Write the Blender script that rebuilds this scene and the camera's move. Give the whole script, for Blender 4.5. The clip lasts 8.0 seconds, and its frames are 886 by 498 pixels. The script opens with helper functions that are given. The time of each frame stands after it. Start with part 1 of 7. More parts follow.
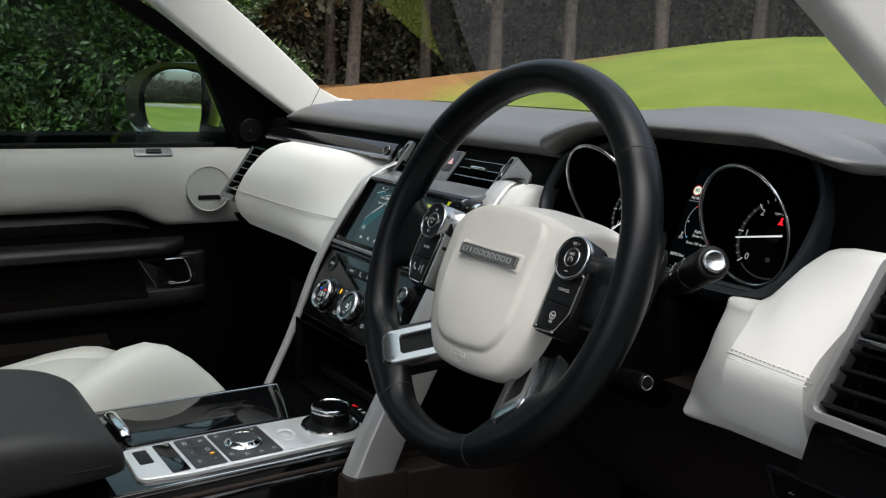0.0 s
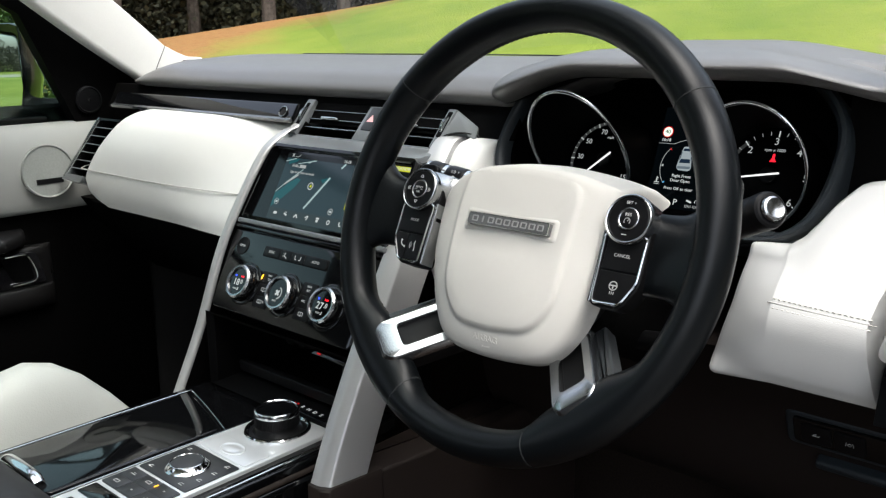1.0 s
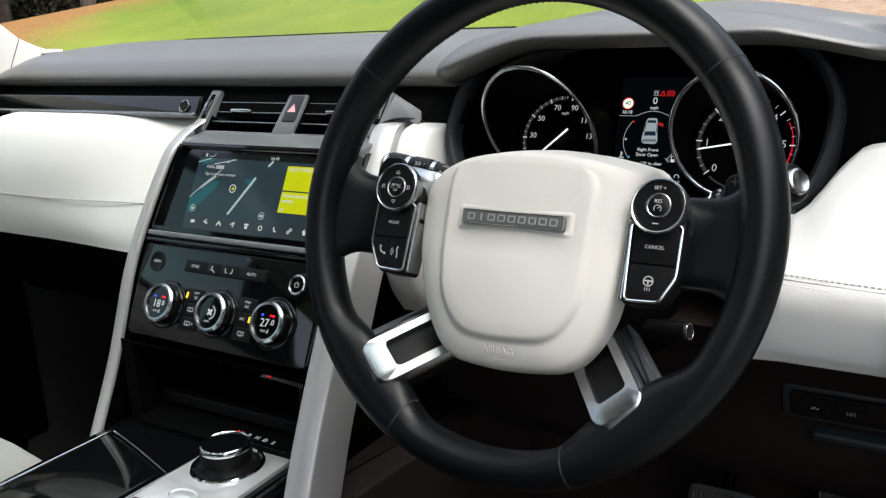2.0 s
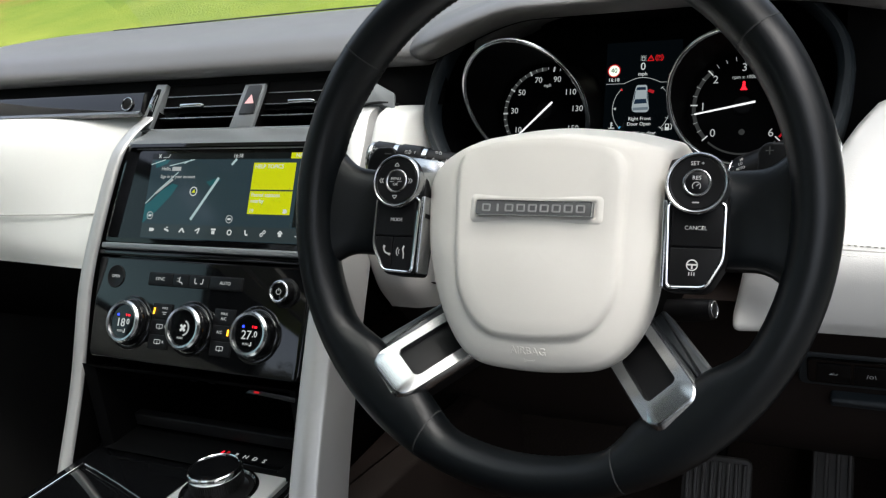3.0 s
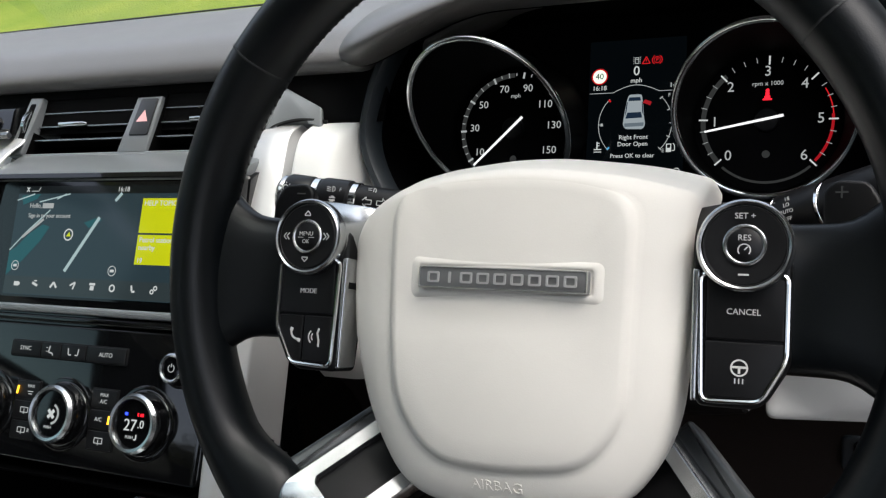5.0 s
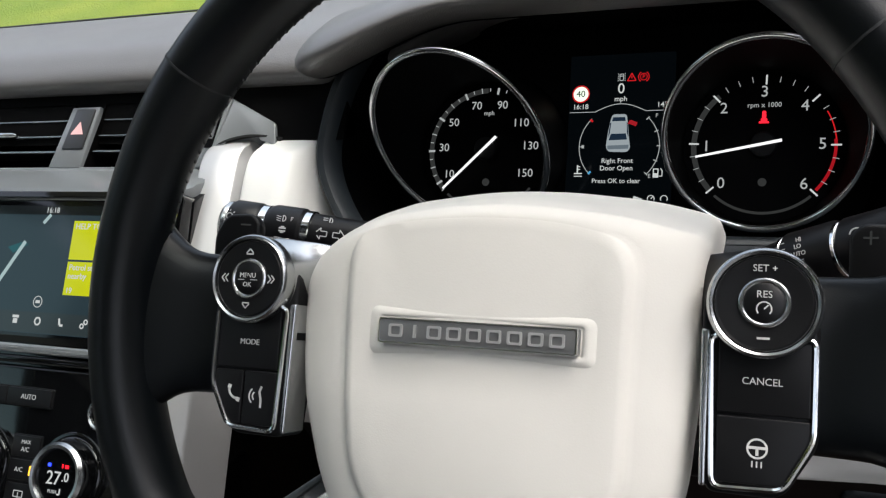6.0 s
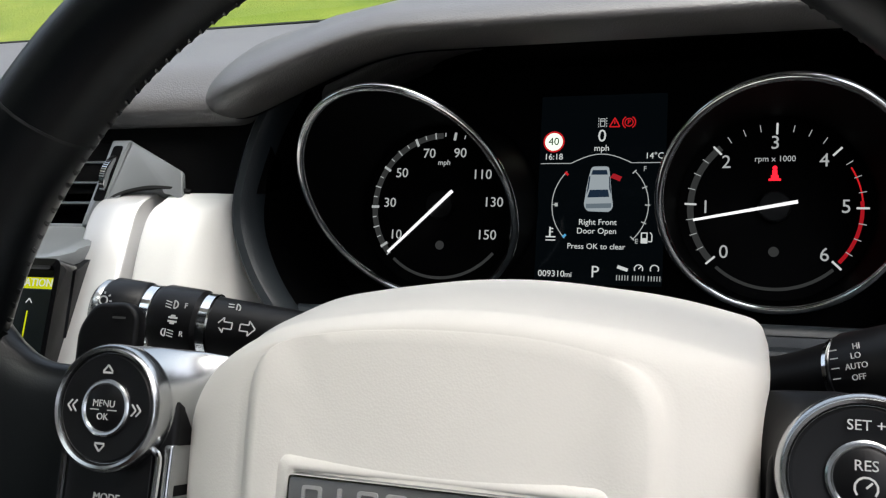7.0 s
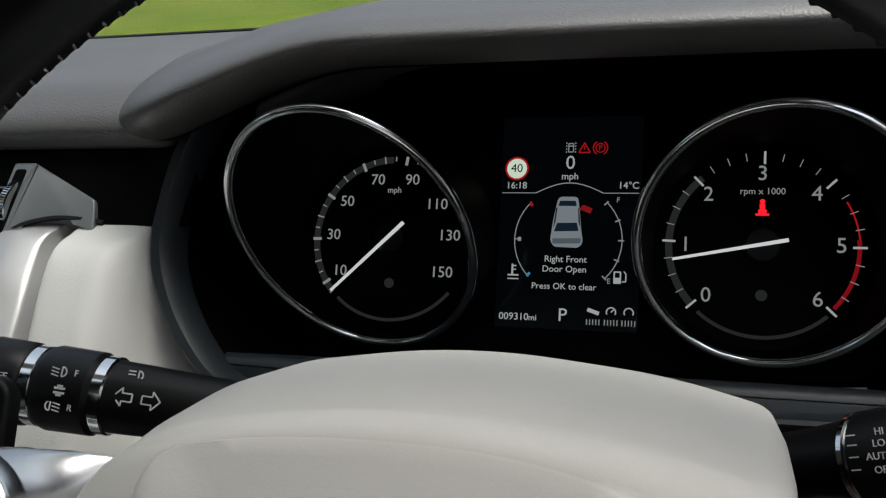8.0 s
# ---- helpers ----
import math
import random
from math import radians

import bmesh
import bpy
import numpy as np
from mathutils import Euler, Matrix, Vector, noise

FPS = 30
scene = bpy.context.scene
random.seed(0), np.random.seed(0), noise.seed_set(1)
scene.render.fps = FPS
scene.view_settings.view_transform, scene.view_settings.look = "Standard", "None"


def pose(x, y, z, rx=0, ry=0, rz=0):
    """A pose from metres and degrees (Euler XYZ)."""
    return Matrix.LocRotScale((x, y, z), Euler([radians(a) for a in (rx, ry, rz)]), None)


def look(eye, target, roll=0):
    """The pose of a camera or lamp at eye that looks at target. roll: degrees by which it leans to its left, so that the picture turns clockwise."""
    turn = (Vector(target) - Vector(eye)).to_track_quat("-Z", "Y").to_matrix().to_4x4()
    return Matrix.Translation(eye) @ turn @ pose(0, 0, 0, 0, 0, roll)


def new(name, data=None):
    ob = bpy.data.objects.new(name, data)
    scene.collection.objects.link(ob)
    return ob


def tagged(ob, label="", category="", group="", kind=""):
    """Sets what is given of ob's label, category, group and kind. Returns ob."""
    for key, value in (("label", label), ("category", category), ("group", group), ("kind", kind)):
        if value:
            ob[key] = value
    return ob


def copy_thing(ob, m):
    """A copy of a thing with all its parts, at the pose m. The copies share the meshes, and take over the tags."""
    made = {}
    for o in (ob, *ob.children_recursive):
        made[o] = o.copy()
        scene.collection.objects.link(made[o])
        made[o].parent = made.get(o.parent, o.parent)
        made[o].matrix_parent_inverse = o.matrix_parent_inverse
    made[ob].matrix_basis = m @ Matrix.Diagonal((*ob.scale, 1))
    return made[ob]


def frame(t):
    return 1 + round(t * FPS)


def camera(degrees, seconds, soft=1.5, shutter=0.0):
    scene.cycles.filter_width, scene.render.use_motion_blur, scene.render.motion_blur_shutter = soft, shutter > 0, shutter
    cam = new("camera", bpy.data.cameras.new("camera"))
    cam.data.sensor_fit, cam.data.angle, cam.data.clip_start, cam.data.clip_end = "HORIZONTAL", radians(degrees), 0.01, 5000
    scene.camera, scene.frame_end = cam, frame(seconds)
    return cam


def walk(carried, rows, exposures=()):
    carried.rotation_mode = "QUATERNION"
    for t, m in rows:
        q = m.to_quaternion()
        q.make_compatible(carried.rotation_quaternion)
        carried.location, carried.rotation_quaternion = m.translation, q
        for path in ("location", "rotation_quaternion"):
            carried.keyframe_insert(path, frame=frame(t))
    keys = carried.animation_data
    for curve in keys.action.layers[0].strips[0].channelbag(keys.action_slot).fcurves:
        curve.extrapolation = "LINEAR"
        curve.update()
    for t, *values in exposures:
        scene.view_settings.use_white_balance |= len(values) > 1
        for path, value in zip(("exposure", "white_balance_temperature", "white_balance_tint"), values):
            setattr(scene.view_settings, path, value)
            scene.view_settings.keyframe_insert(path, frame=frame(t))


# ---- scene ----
cam = camera(52.9, 8.0, 1.25)
PATH = [
    (0, (1.054, -0.519, 1.425), (-0.572, 0.585, 1.058), 2.2),
    (0.5, (0.931, -0.541, 1.417), (-0.562, 0.713, 0.97), 0.3),
    (1, (0.832, -0.593, 1.419), (-0.47, 0.852, 0.951), -0.6),
    (1.5, (0.757, -0.591, 1.418), (-0.404, 0.962, 0.929), -1.5),
    (2.8, (0.602, -0.576, 1.436), (-0.281, 1.115, 0.835), -5.9),
    (3, (0.596, -0.566, 1.43), (-0.282, 1.126, 0.825), -6.4),
    (3.5, (0.574, -0.535, 1.431), (-0.267, 1.17, 0.809), -6.8),
    (4, (0.553, -0.499, 1.425), (-0.259, 1.226, 0.82), -6.4),
    (4.5, (0.536, -0.444, 1.415), (-0.271, 1.283, 0.809), -6.4),
    (4.7, (0.532, -0.413, 1.411), (-0.283, 1.311, 0.808), -6.7),
    (6, (0.501, -0.32, 1.405), (-0.241, 1.44, 0.811), -5.4),
    (6.5, (0.479, -0.253, 1.4), (-0.197, 1.548, 0.849), -4.5),
    (7, (0.461, -0.211, 1.397), (-0.177, 1.608, 0.864), -4.1),
    (7.5, (0.457, -0.176, 1.396), (-0.166, 1.652, 0.877), -3.7),
    (8, (0.447, -0.151, 1.398), (-0.105, 1.698, 0.873), -3.2),
]
EXPOSURES = [(0.0, 1.22, 6400, 8), (0.2, 1.65, 6400, 8), (0.5, 1.80, 6400, 8), (1.5, 1.68, 6400, 8), (3.0, 1.71, 6400, 8), (4.5, 1.66, 6400, 9), (6.0, 1.67, 6450, 10), (6.5, 1.66, 6450, 10), (7.5, 1.63, 6450, 10), (7.75, 1.38, 6400, 8), (8.0, 0.75, 6400, 8)]
walk(cam, [(t, look(eye, target, roll)) for t, eye, target, roll in PATH], EXPOSURES)

# ---- world and light ----
world = bpy.data.worlds.new("overcast_sky")
scene.world = world
world.use_nodes = True
wn, wl = world.node_tree.nodes, world.node_tree.links
sky = wn.new("ShaderNodeTexSky")
sky.sky_type, sky.sun_disc = "NISHITA", False
sky.sun_elevation, sky.sun_rotation, sky.air_density, sky.dust_density = radians(67), radians(110), 1.0, 5.0
soft_sky = wn.new("ShaderNodeHueSaturation")
soft_sky.inputs["Saturation"].default_value = 0.55
wl.new(sky.outputs[0], soft_sky.inputs["Color"])
wl.new(soft_sky.outputs[0], wn["Background"].inputs["Color"])
wn["Background"].inputs["Strength"].default_value = 0.15
sun = new("sun", bpy.data.lights.new("sun", "SUN"))
sun.data.energy, sun.data.angle, sun.data.color = 0.6, radians(45), (1.0, 0.98, 0.95)
sun.matrix_basis = look((1.9, -0.7, 4.8), (0, 0, 0))

# ---- materials ----


def mat(name, color, rough=0.5, metal=0.0, coat=0.0, spec=0.5):
    m = bpy.data.materials.new(name)
    m.use_nodes = True
    b = m.node_tree.nodes["Principled BSDF"]
    b.inputs["Base Color"].default_value = (*color, 1)
    b.inputs["Roughness"].default_value = rough
    b.inputs["Metallic"].default_value = metal
    b.inputs["Coat Weight"].default_value = coat
    b.inputs["Coat Roughness"].default_value = 0.03
    b.inputs["Specular IOR Level"].default_value = spec
    return m


def node(m, kind, **values):
    n = m.node_tree.nodes.new(kind)
    for key, value in values.items():
        n.inputs[key.replace("_", " ")].default_value = value
    return n


def link(m, a, b):
    m.node_tree.links.new(a, b)


def coords(m):
    return node(m, "ShaderNodeTexCoord").outputs["Object"]


def vary(m, color, scale, amount, detail=4.0):
    """Mottles the base colour between color * (1 - amount) and color * (1 + amount)."""
    b = m.node_tree.nodes["Principled BSDF"]
    n = node(m, "ShaderNodeTexNoise", Scale=scale, Detail=detail)
    link(m, coords(m), n.inputs["Vector"])
    r = m.node_tree.nodes.new("ShaderNodeValToRGB")
    r.color_ramp.elements[0].position, r.color_ramp.elements[1].position = 0.3, 0.7
    r.color_ramp.elements[0].color = (*[c * (1 - amount) for c in color], 1)
    r.color_ramp.elements[1].color = (*[min(1, c * (1 + amount)) for c in color], 1)
    link(m, n.outputs["Fac"], r.inputs["Fac"])
    link(m, r.outputs["Color"], b.inputs["Base Color"])


def rough_vary(m, low, high, scale):
    b = m.node_tree.nodes["Principled BSDF"]
    n = node(m, "ShaderNodeTexNoise", Scale=scale, Detail=5.0)
    link(m, coords(m), n.inputs["Vector"])
    r = node(m, "ShaderNodeMapRange", To_Min=low, To_Max=high)
    link(m, n.outputs["Fac"], r.inputs["Value"])
    link(m, r.outputs["Result"], b.inputs["Roughness"])


def bump(m, scale, strength, distance=0.0005, kind="ShaderNodeTexVoronoi", second=0.0):
    b = m.node_tree.nodes["Principled BSDF"]
    n = node(m, kind, Scale=scale)
    link(m, coords(m), n.inputs["Vector"])
    out = n.outputs["Distance"] if kind == "ShaderNodeTexVoronoi" else n.outputs["Fac"]
    u = node(m, "ShaderNodeBump", Strength=strength, Distance=distance)
    link(m, out, u.inputs["Height"])
    if second:
        n2 = node(m, "ShaderNodeTexNoise", Scale=second, Detail=3.0)
        link(m, coords(m), n2.inputs["Vector"])
        u2 = node(m, "ShaderNodeBump", Strength=0.25, Distance=0.004)
        link(m, n2.outputs["Fac"], u2.inputs["Height"])
        link(m, u.outputs["Normal"], u2.inputs["Normal"])
        u = u2
    link(m, u.outputs["Normal"], b.inputs["Normal"])


def glow(name, color, strength=1.0, spec=0.10):
    m = mat(name, (0.0, 0.0, 0.0), 0.10, spec=spec)
    b = m.node_tree.nodes["Principled BSDF"]
    b.inputs["Emission Color"].default_value = (*color, 1)
    b.inputs["Emission Strength"].default_value = strength
    return m


CREAM = (0.715, 0.71, 0.68)
cream_leather = mat("cream_leather", CREAM, 0.45)
vary(cream_leather, CREAM, 6.0, 0.035)
bump(cream_leather, 900.0, 0.22, 0.0003, second=14.0)
pad_leather = mat("pad_vinyl", (0.655, 0.634, 0.584), 0.55, spec=0.3)
vary(pad_leather, (0.655, 0.634, 0.584), 9.0, 0.03)
bump(pad_leather, 1300.0, 0.12, 0.0002)
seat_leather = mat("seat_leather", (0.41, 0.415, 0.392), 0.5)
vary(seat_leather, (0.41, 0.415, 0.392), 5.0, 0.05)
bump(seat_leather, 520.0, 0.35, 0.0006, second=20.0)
wheel_leather = mat("wheel_leather", (0.0022, 0.0031, 0.0038), 0.4, spec=0.28)
rough_vary(wheel_leather, 0.32, 0.40, 30.0)
bump(wheel_leather, 1500.0, 0.12, 0.0002)
dash_leather = mat("dash_leather", (0.096, 0.091, 0.089), 0.40, coat=0.35, spec=1.0)
dash_leather.node_tree.nodes["Principled BSDF"].inputs["Coat Roughness"].default_value = 0.42
vary(dash_leather, (0.096, 0.091, 0.089), 8.0, 0.08)
rough_vary(dash_leather, 0.38, 0.47, 40.0)
bump(dash_leather, 950.0, 0.35, 0.0004)
armrest_leather = mat("armrest_leather", (0.013, 0.013, 0.0125), 0.55)
vary(armrest_leather, (0.013, 0.013, 0.0125), 10.0, 0.1)
bump(armrest_leather, 800.0, 0.3, 0.0004)
gloss_black = mat("gloss_black", (0.0025, 0.0027, 0.003), 0.05, spec=0.5)
rough_vary(gloss_black, 0.03, 0.08, 60.0)
satin_black = mat("satin_black_plastic", (0.004, 0.004, 0.0044), 0.42, spec=0.2)
rough_vary(satin_black, 0.36, 0.5, 90.0)
matt_black = mat("matt_black_plastic", (0.0016, 0.0015, 0.0015), 0.65, spec=0.05)
bump(matt_black, 900.0, 0.2, 0.0003)
deep_black = mat("dial_black", (0.0018, 0.0018, 0.002), 0.6, spec=0.05)
# a greyer cream than CREAM, darkened further for the shade on the door
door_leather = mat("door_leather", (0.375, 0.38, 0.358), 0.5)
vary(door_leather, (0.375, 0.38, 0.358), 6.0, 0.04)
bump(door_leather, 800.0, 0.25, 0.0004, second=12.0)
speaker_cloth = mat("speaker_cloth", (0.30, 0.31, 0.29), 0.8)
vary(speaker_cloth, (0.30, 0.31, 0.29), 300.0, 0.06)
pedal_rubber = mat("pedal_rubber", (0.065, 0.061, 0.058), 0.6)
tile_grey = mat("switch_tile_grey", (0.020, 0.021, 0.022), 0.3, spec=0.6)
rough_vary(tile_grey, 0.24, 0.36, 90.0)
rubber_black = mat("rubber_black", (0.008, 0.008, 0.008), 0.75, spec=0.25)
button_black = mat("button_black", (0.0045, 0.0045, 0.005), 0.38, spec=0.22)
rough_vary(button_black, 0.32, 0.46, 120.0)
# the console's brown plastic, coloured darker for the shade under the column
knee_plastic = mat("knee_panel_plastic", (0.0130, 0.0094, 0.0082), 0.58, spec=0.16)
bump(knee_plastic, 700.0, 0.3, 0.0004)
# same brown as knee_plastic, coloured lighter for daylight from the door side
lit_brown_plastic = mat("lit_console_brown", (0.0205, 0.0148, 0.0126), 0.55, spec=0.2)
bump(lit_brown_plastic, 700.0, 0.3, 0.0004)
slate_gloss = mat("slate_gloss_trim", (0.14, 0.15, 0.155), 0.28, coat=0.5)
dark_slate = mat("dark_slate_gloss", (0.045, 0.048, 0.05), 0.2, coat=0.5)
gunmetal = mat("gunmetal_satin", (0.055, 0.060, 0.062), 0.32, 0.4)
rough_vary(gunmetal, 0.27, 0.38, 80.0)
chrome = mat("chrome", (0.82, 0.83, 0.84), 0.12, 1.0)
rough_vary(chrome, 0.08, 0.18, 80.0)
satin_silver = mat("satin_silver", (0.48, 0.49, 0.495), 0.25, 1.0)
rough_vary(satin_silver, 0.19, 0.29, 60.0)
silver_paint = mat("silver_paint", (0.48, 0.477, 0.47), 0.36, 0.5)
rough_vary(silver_paint, 0.3, 0.42, 100.0)
brushed_panel = mat("brushed_aluminium", (0.74, 0.75, 0.755), 0.28, 0.55)
rough_vary(brushed_panel, 0.26, 0.33, 90.0)
badge_metal = mat("badge_dark_chrome", (0.20, 0.202, 0.20), 0.34, 0.55)
bezel_grey = mat("bezel_grey_plastic", (0.015, 0.020, 0.024), 0.46)
bump(bezel_grey, 1200.0, 0.2, 0.0003)
carpet = mat("carpet", (0.020, 0.0145, 0.012), 0.95, spec=0.1)
vary(carpet, (0.020, 0.0145, 0.012), 300.0, 0.4)
door_dark = mat("dark_door_leather", (0.0042, 0.0040, 0.0041), 0.48, spec=0.35)
vary(door_dark, (0.0042, 0.0040, 0.0041), 9.0, 0.15)
bump(door_dark, 800.0, 0.3, 0.0003)
door_cloth = mat("brown_black_door_cloth", (0.0046, 0.0036, 0.0031), 0.9, spec=0.1)
vary(door_cloth, (0.0046, 0.0036, 0.0031), 260.0, 0.3)
headliner = mat("headliner_fabric", (0.55, 0.54, 0.51), 0.9)
vary(headliner, (0.55, 0.54, 0.51), 200.0, 0.05)
pillar_fabric = mat("pillar_fabric", (0.62, 0.615, 0.59), 0.85)
vary(pillar_fabric, (0.62, 0.615, 0.59), 420.0, 0.018)
thread = mat("thread", (0.62, 0.60, 0.55), 0.8)
seam_thread = mat("dark_thread", (0.016, 0.018, 0.018), 0.7)
# darker cream for seam tubes: the groove's shade put into colour
seam_shadow = mat("seam_shade", (0.42, 0.41, 0.38), 0.8)
mirror_glass = mat("mirror_glass", (0.9, 0.92, 0.92), 0.01, 1.0)
smoked = mat("dark_mirror_shell", (0.008, 0.008, 0.009), 0.2, coat=0.5)
white_ink = glow("white_backlit", (0.85, 0.88, 0.86), 0.215)
grey_ink = glow("grey_backlit", (0.6, 0.63, 0.62), 0.20)
dim_ink = glow("dim_backlit", (0.45, 0.47, 0.46), 0.022)
button_ink = mat("printed_white", (0.52, 0.52, 0.505), 0.6)
red_ink = glow("red_backlit", (0.7, 0.015, 0.02), 0.26)
sector_red = glow("sector_red", (0.5, 0.01, 0.018), 0.22)
red_glow = glow("red_warning", (1.0, 0.015, 0.03), 0.60)
amber_glow = glow("amber_marker", (1.0, 0.42, 0.02), 1.2)
blue_glow = glow("blue_marker", (0.03, 0.06, 1.0), 1.0)
lime_tile = glow("lime_tile", (0.40, 0.43, 0.004), 0.43, 0.30)
screen_base = glow("screen_base", (0.008, 0.014, 0.017), 0.9, 0.30)
screen_bar = glow("screen_bar", (0.010, 0.014, 0.015), 0.9, 0.30)
screen_road = glow("screen_road", (0.13, 0.17, 0.17), 0.9, 0.30)
screen_teal = glow("screen_teal", (0.005, 0.030, 0.034), 0.9, 0.30)
screen_top = glow("screen_top", (0.003, 0.004, 0.004), 0.6, 0.30)
cluster_base = glow("cluster_base", (0.0007, 0.0012, 0.0016), 0.55)
needle_ink = glow("needle", (0.85, 0.85, 0.85), 0.40)
cream_disc = glow("limit_disc", (0.62, 0.72, 0.58), 0.52)


def pane_material(name, tint, ior):
    m = bpy.data.materials.new(name)
    m.use_nodes = True
    n = m.node_tree.nodes
    n.remove(n["Principled BSDF"])
    clear, gloss, mix = node(m, "ShaderNodeBsdfTransparent"), node(m, "ShaderNodeBsdfGlossy", Roughness=0.02), node(m, "ShaderNodeMixShader")
    clear.inputs["Color"].default_value = (*tint, 1)
    f = node(m, "ShaderNodeFresnel", IOR=ior)
    link(m, f.outputs[0], mix.inputs[0])
    link(m, clear.outputs[0], mix.inputs[1])
    link(m, gloss.outputs[0], mix.inputs[2])
    link(m, mix.outputs[0], n["Material Output"].inputs["Surface"])
    return m


screen_glass = pane_material("windscreen_glass", (0.93, 0.97, 0.94), 1.6)
side_glass = pane_material("side_window_glass", (0.70, 0.80, 0.76), 1.3)

# ---- modelling helpers ----


def basis(o, xd, yd):
    """Local x and y along xd and yd, z out of their plane, from the place o."""
    x = Vector(xd).normalized()
    z = x.cross(Vector(yd)).normalized()
    y = z.cross(x)
    m = Matrix((x, y, z)).transposed().to_4x4()
    m.translation = o
    return m


def smooth(t, a, b):
    k = min(1.0, max(0.0, (t - a) / (b - a)))
    return k * k * (3 - 2 * k)


def between(points, v):
    for (a, p), (b, q) in zip(points, points[1:]):
        if v <= b:
            return p + (q - p) * max(0.0, v - a) / (b - a)
    return points[-1][1]


def thing(name, at, label, category, group="", kind=""):
    ob = new(name)
    ob.empty_display_size = 0.05
    ob.location = at
    return tagged(ob, label, category, group, kind)


def shade(me, angle=35):
    for p in me.polygons:
        p.use_smooth = True
    me.set_sharp_from_angle(angle=radians(angle))


def settle(bm):
    bmesh.ops.remove_doubles(bm, verts=bm.verts, dist=1e-6)
    bmesh.ops.recalc_face_normals(bm, faces=bm.faces)


def part(name, bm, material, parent=None, label="", angle=35):
    """One mesh from bm, in the place's own axes, under a thing or a part."""
    me = bpy.data.meshes.new(name)
    bm.to_mesh(me)
    bm.free()
    me.materials.append(material)
    shade(me, angle)
    ob = new(name, me)
    if parent is not None:
        ob.parent = parent
        if parent.type == "EMPTY":
            ob.matrix_parent_inverse = Matrix.Translation(-parent.location)
    return tagged(ob, label)


def solid(name, bm, material, label, category, kind="", group=""):
    return tagged(part(name, bm, material), label, category, group, kind)


def rings(loops, closed=True, caps=True, bm=None):
    """A skin over loops of points, one after another."""
    bm = bm or bmesh.new()
    made = [[bm.verts.new(p) for p in loop] for loop in loops]
    n = len(made[0])
    for a, b in zip(made, made[1:]):
        for i in range(n if closed else n - 1):
            j = (i + 1) % n
            bm.faces.new((a[i], a[j], b[j], b[i]))
    if caps and closed:
        bm.faces.new(made[0][::-1])
        bm.faces.new(made[-1])
    settle(bm)
    return bm


def rounded(corners, steps=5):
    """A closed outline from corners (x, y, radius), rounded."""
    out, n = [], len(corners)
    for i, (x, y, r) in enumerate(corners):
        p, a, b = Vector((x, y)), Vector(corners[i - 1][:2]), Vector(corners[(i + 1) % n][:2])
        da, db = (a - p), (b - p)
        cut = min(r, 0.48 * da.length, 0.48 * db.length)
        s, e = p + da.normalized() * cut, p + db.normalized() * cut
        for k in range(steps + 1):
            t = k / steps
            out.append((1 - t) ** 2 * s + 2 * t * (1 - t) * p + t * t * e)
    return out


def slab(m, corners, z0, z1, edge=0.0, bm=None, steps=5, inset=None):
    """A plate in the basis m with the rounded outline, from z0 to z1, its upper edge rounded by edge."""
    out = rounded(corners, steps) if len(corners[0]) == 3 else [Vector(c) for c in corners]
    mid = sum(out, Vector((0, 0))) / len(out)

    def loop(z, back):
        pts = []
        for i, p in enumerate(out):
            q = p
            if back:
                t = (out[(i + 1) % len(out)] - out[i - 1])
                nrm = Vector((t.y, -t.x)).normalized() if t.length > 1e-9 else Vector((0, 0))
                if (p - mid).dot(nrm) < 0:
                    nrm = -nrm
                q = p - nrm * back
            pts.append(m @ Vector((q.x, q.y, z)))
        return pts

    loops = [loop(z0, 0)]
    if edge:
        for k in range(4):
            a = k / 3 * math.pi / 2
            loops.append(loop(z1 - edge + edge * math.sin(a), edge * (1 - math.cos(a))))
    else:
        loops.append(loop(z1, 0))
    return rings(loops, bm=bm)


def rect(x0, y0, x1, y1, r=0.0):
    return [(x0, y0, r), (x1, y0, r), (x1, y1, r), (x0, y1, r)]


def lathe(m, profile, segs=48, bm=None, full=False):
    """Profile (radius, z) turned round the basis's z. full: the profile is a closed ring."""
    loops = []
    pts = list(profile) + ([profile[0]] if full else [])
    for r, z in pts:
        loops.append([m @ Vector((max(r, 1e-5) * math.cos(a), max(r, 1e-5) * math.sin(a), z)) for a in (2 * math.pi * k / segs for k in range(segs))])
    return rings(loops, caps=not full, bm=bm)


def torus(m, R, r, segs=72, sides=14, bm=None):
    return lathe(m, [(R + r * math.cos(a), r * math.sin(a)) for a in (2 * math.pi * k / sides for k in range(sides))], segs, bm, True)


def bezier(points, steps=12):
    """A smooth line through the points."""
    pts = [Vector(p) for p in points]
    pts = [2 * pts[0] - pts[1]] + pts + [2 * pts[-1] - pts[-2]]
    out = []
    for a, b, c, d in zip(pts, pts[1:], pts[2:], pts[3:]):
        for k in range(steps):
            t = k / steps
            out.append(0.5 * ((2 * b) + (c - a) * t + (2 * a - 5 * b + 4 * c - d) * t * t + (3 * b - a - 3 * c + d) * t ** 3))
    out.append(pts[-2])
    return out


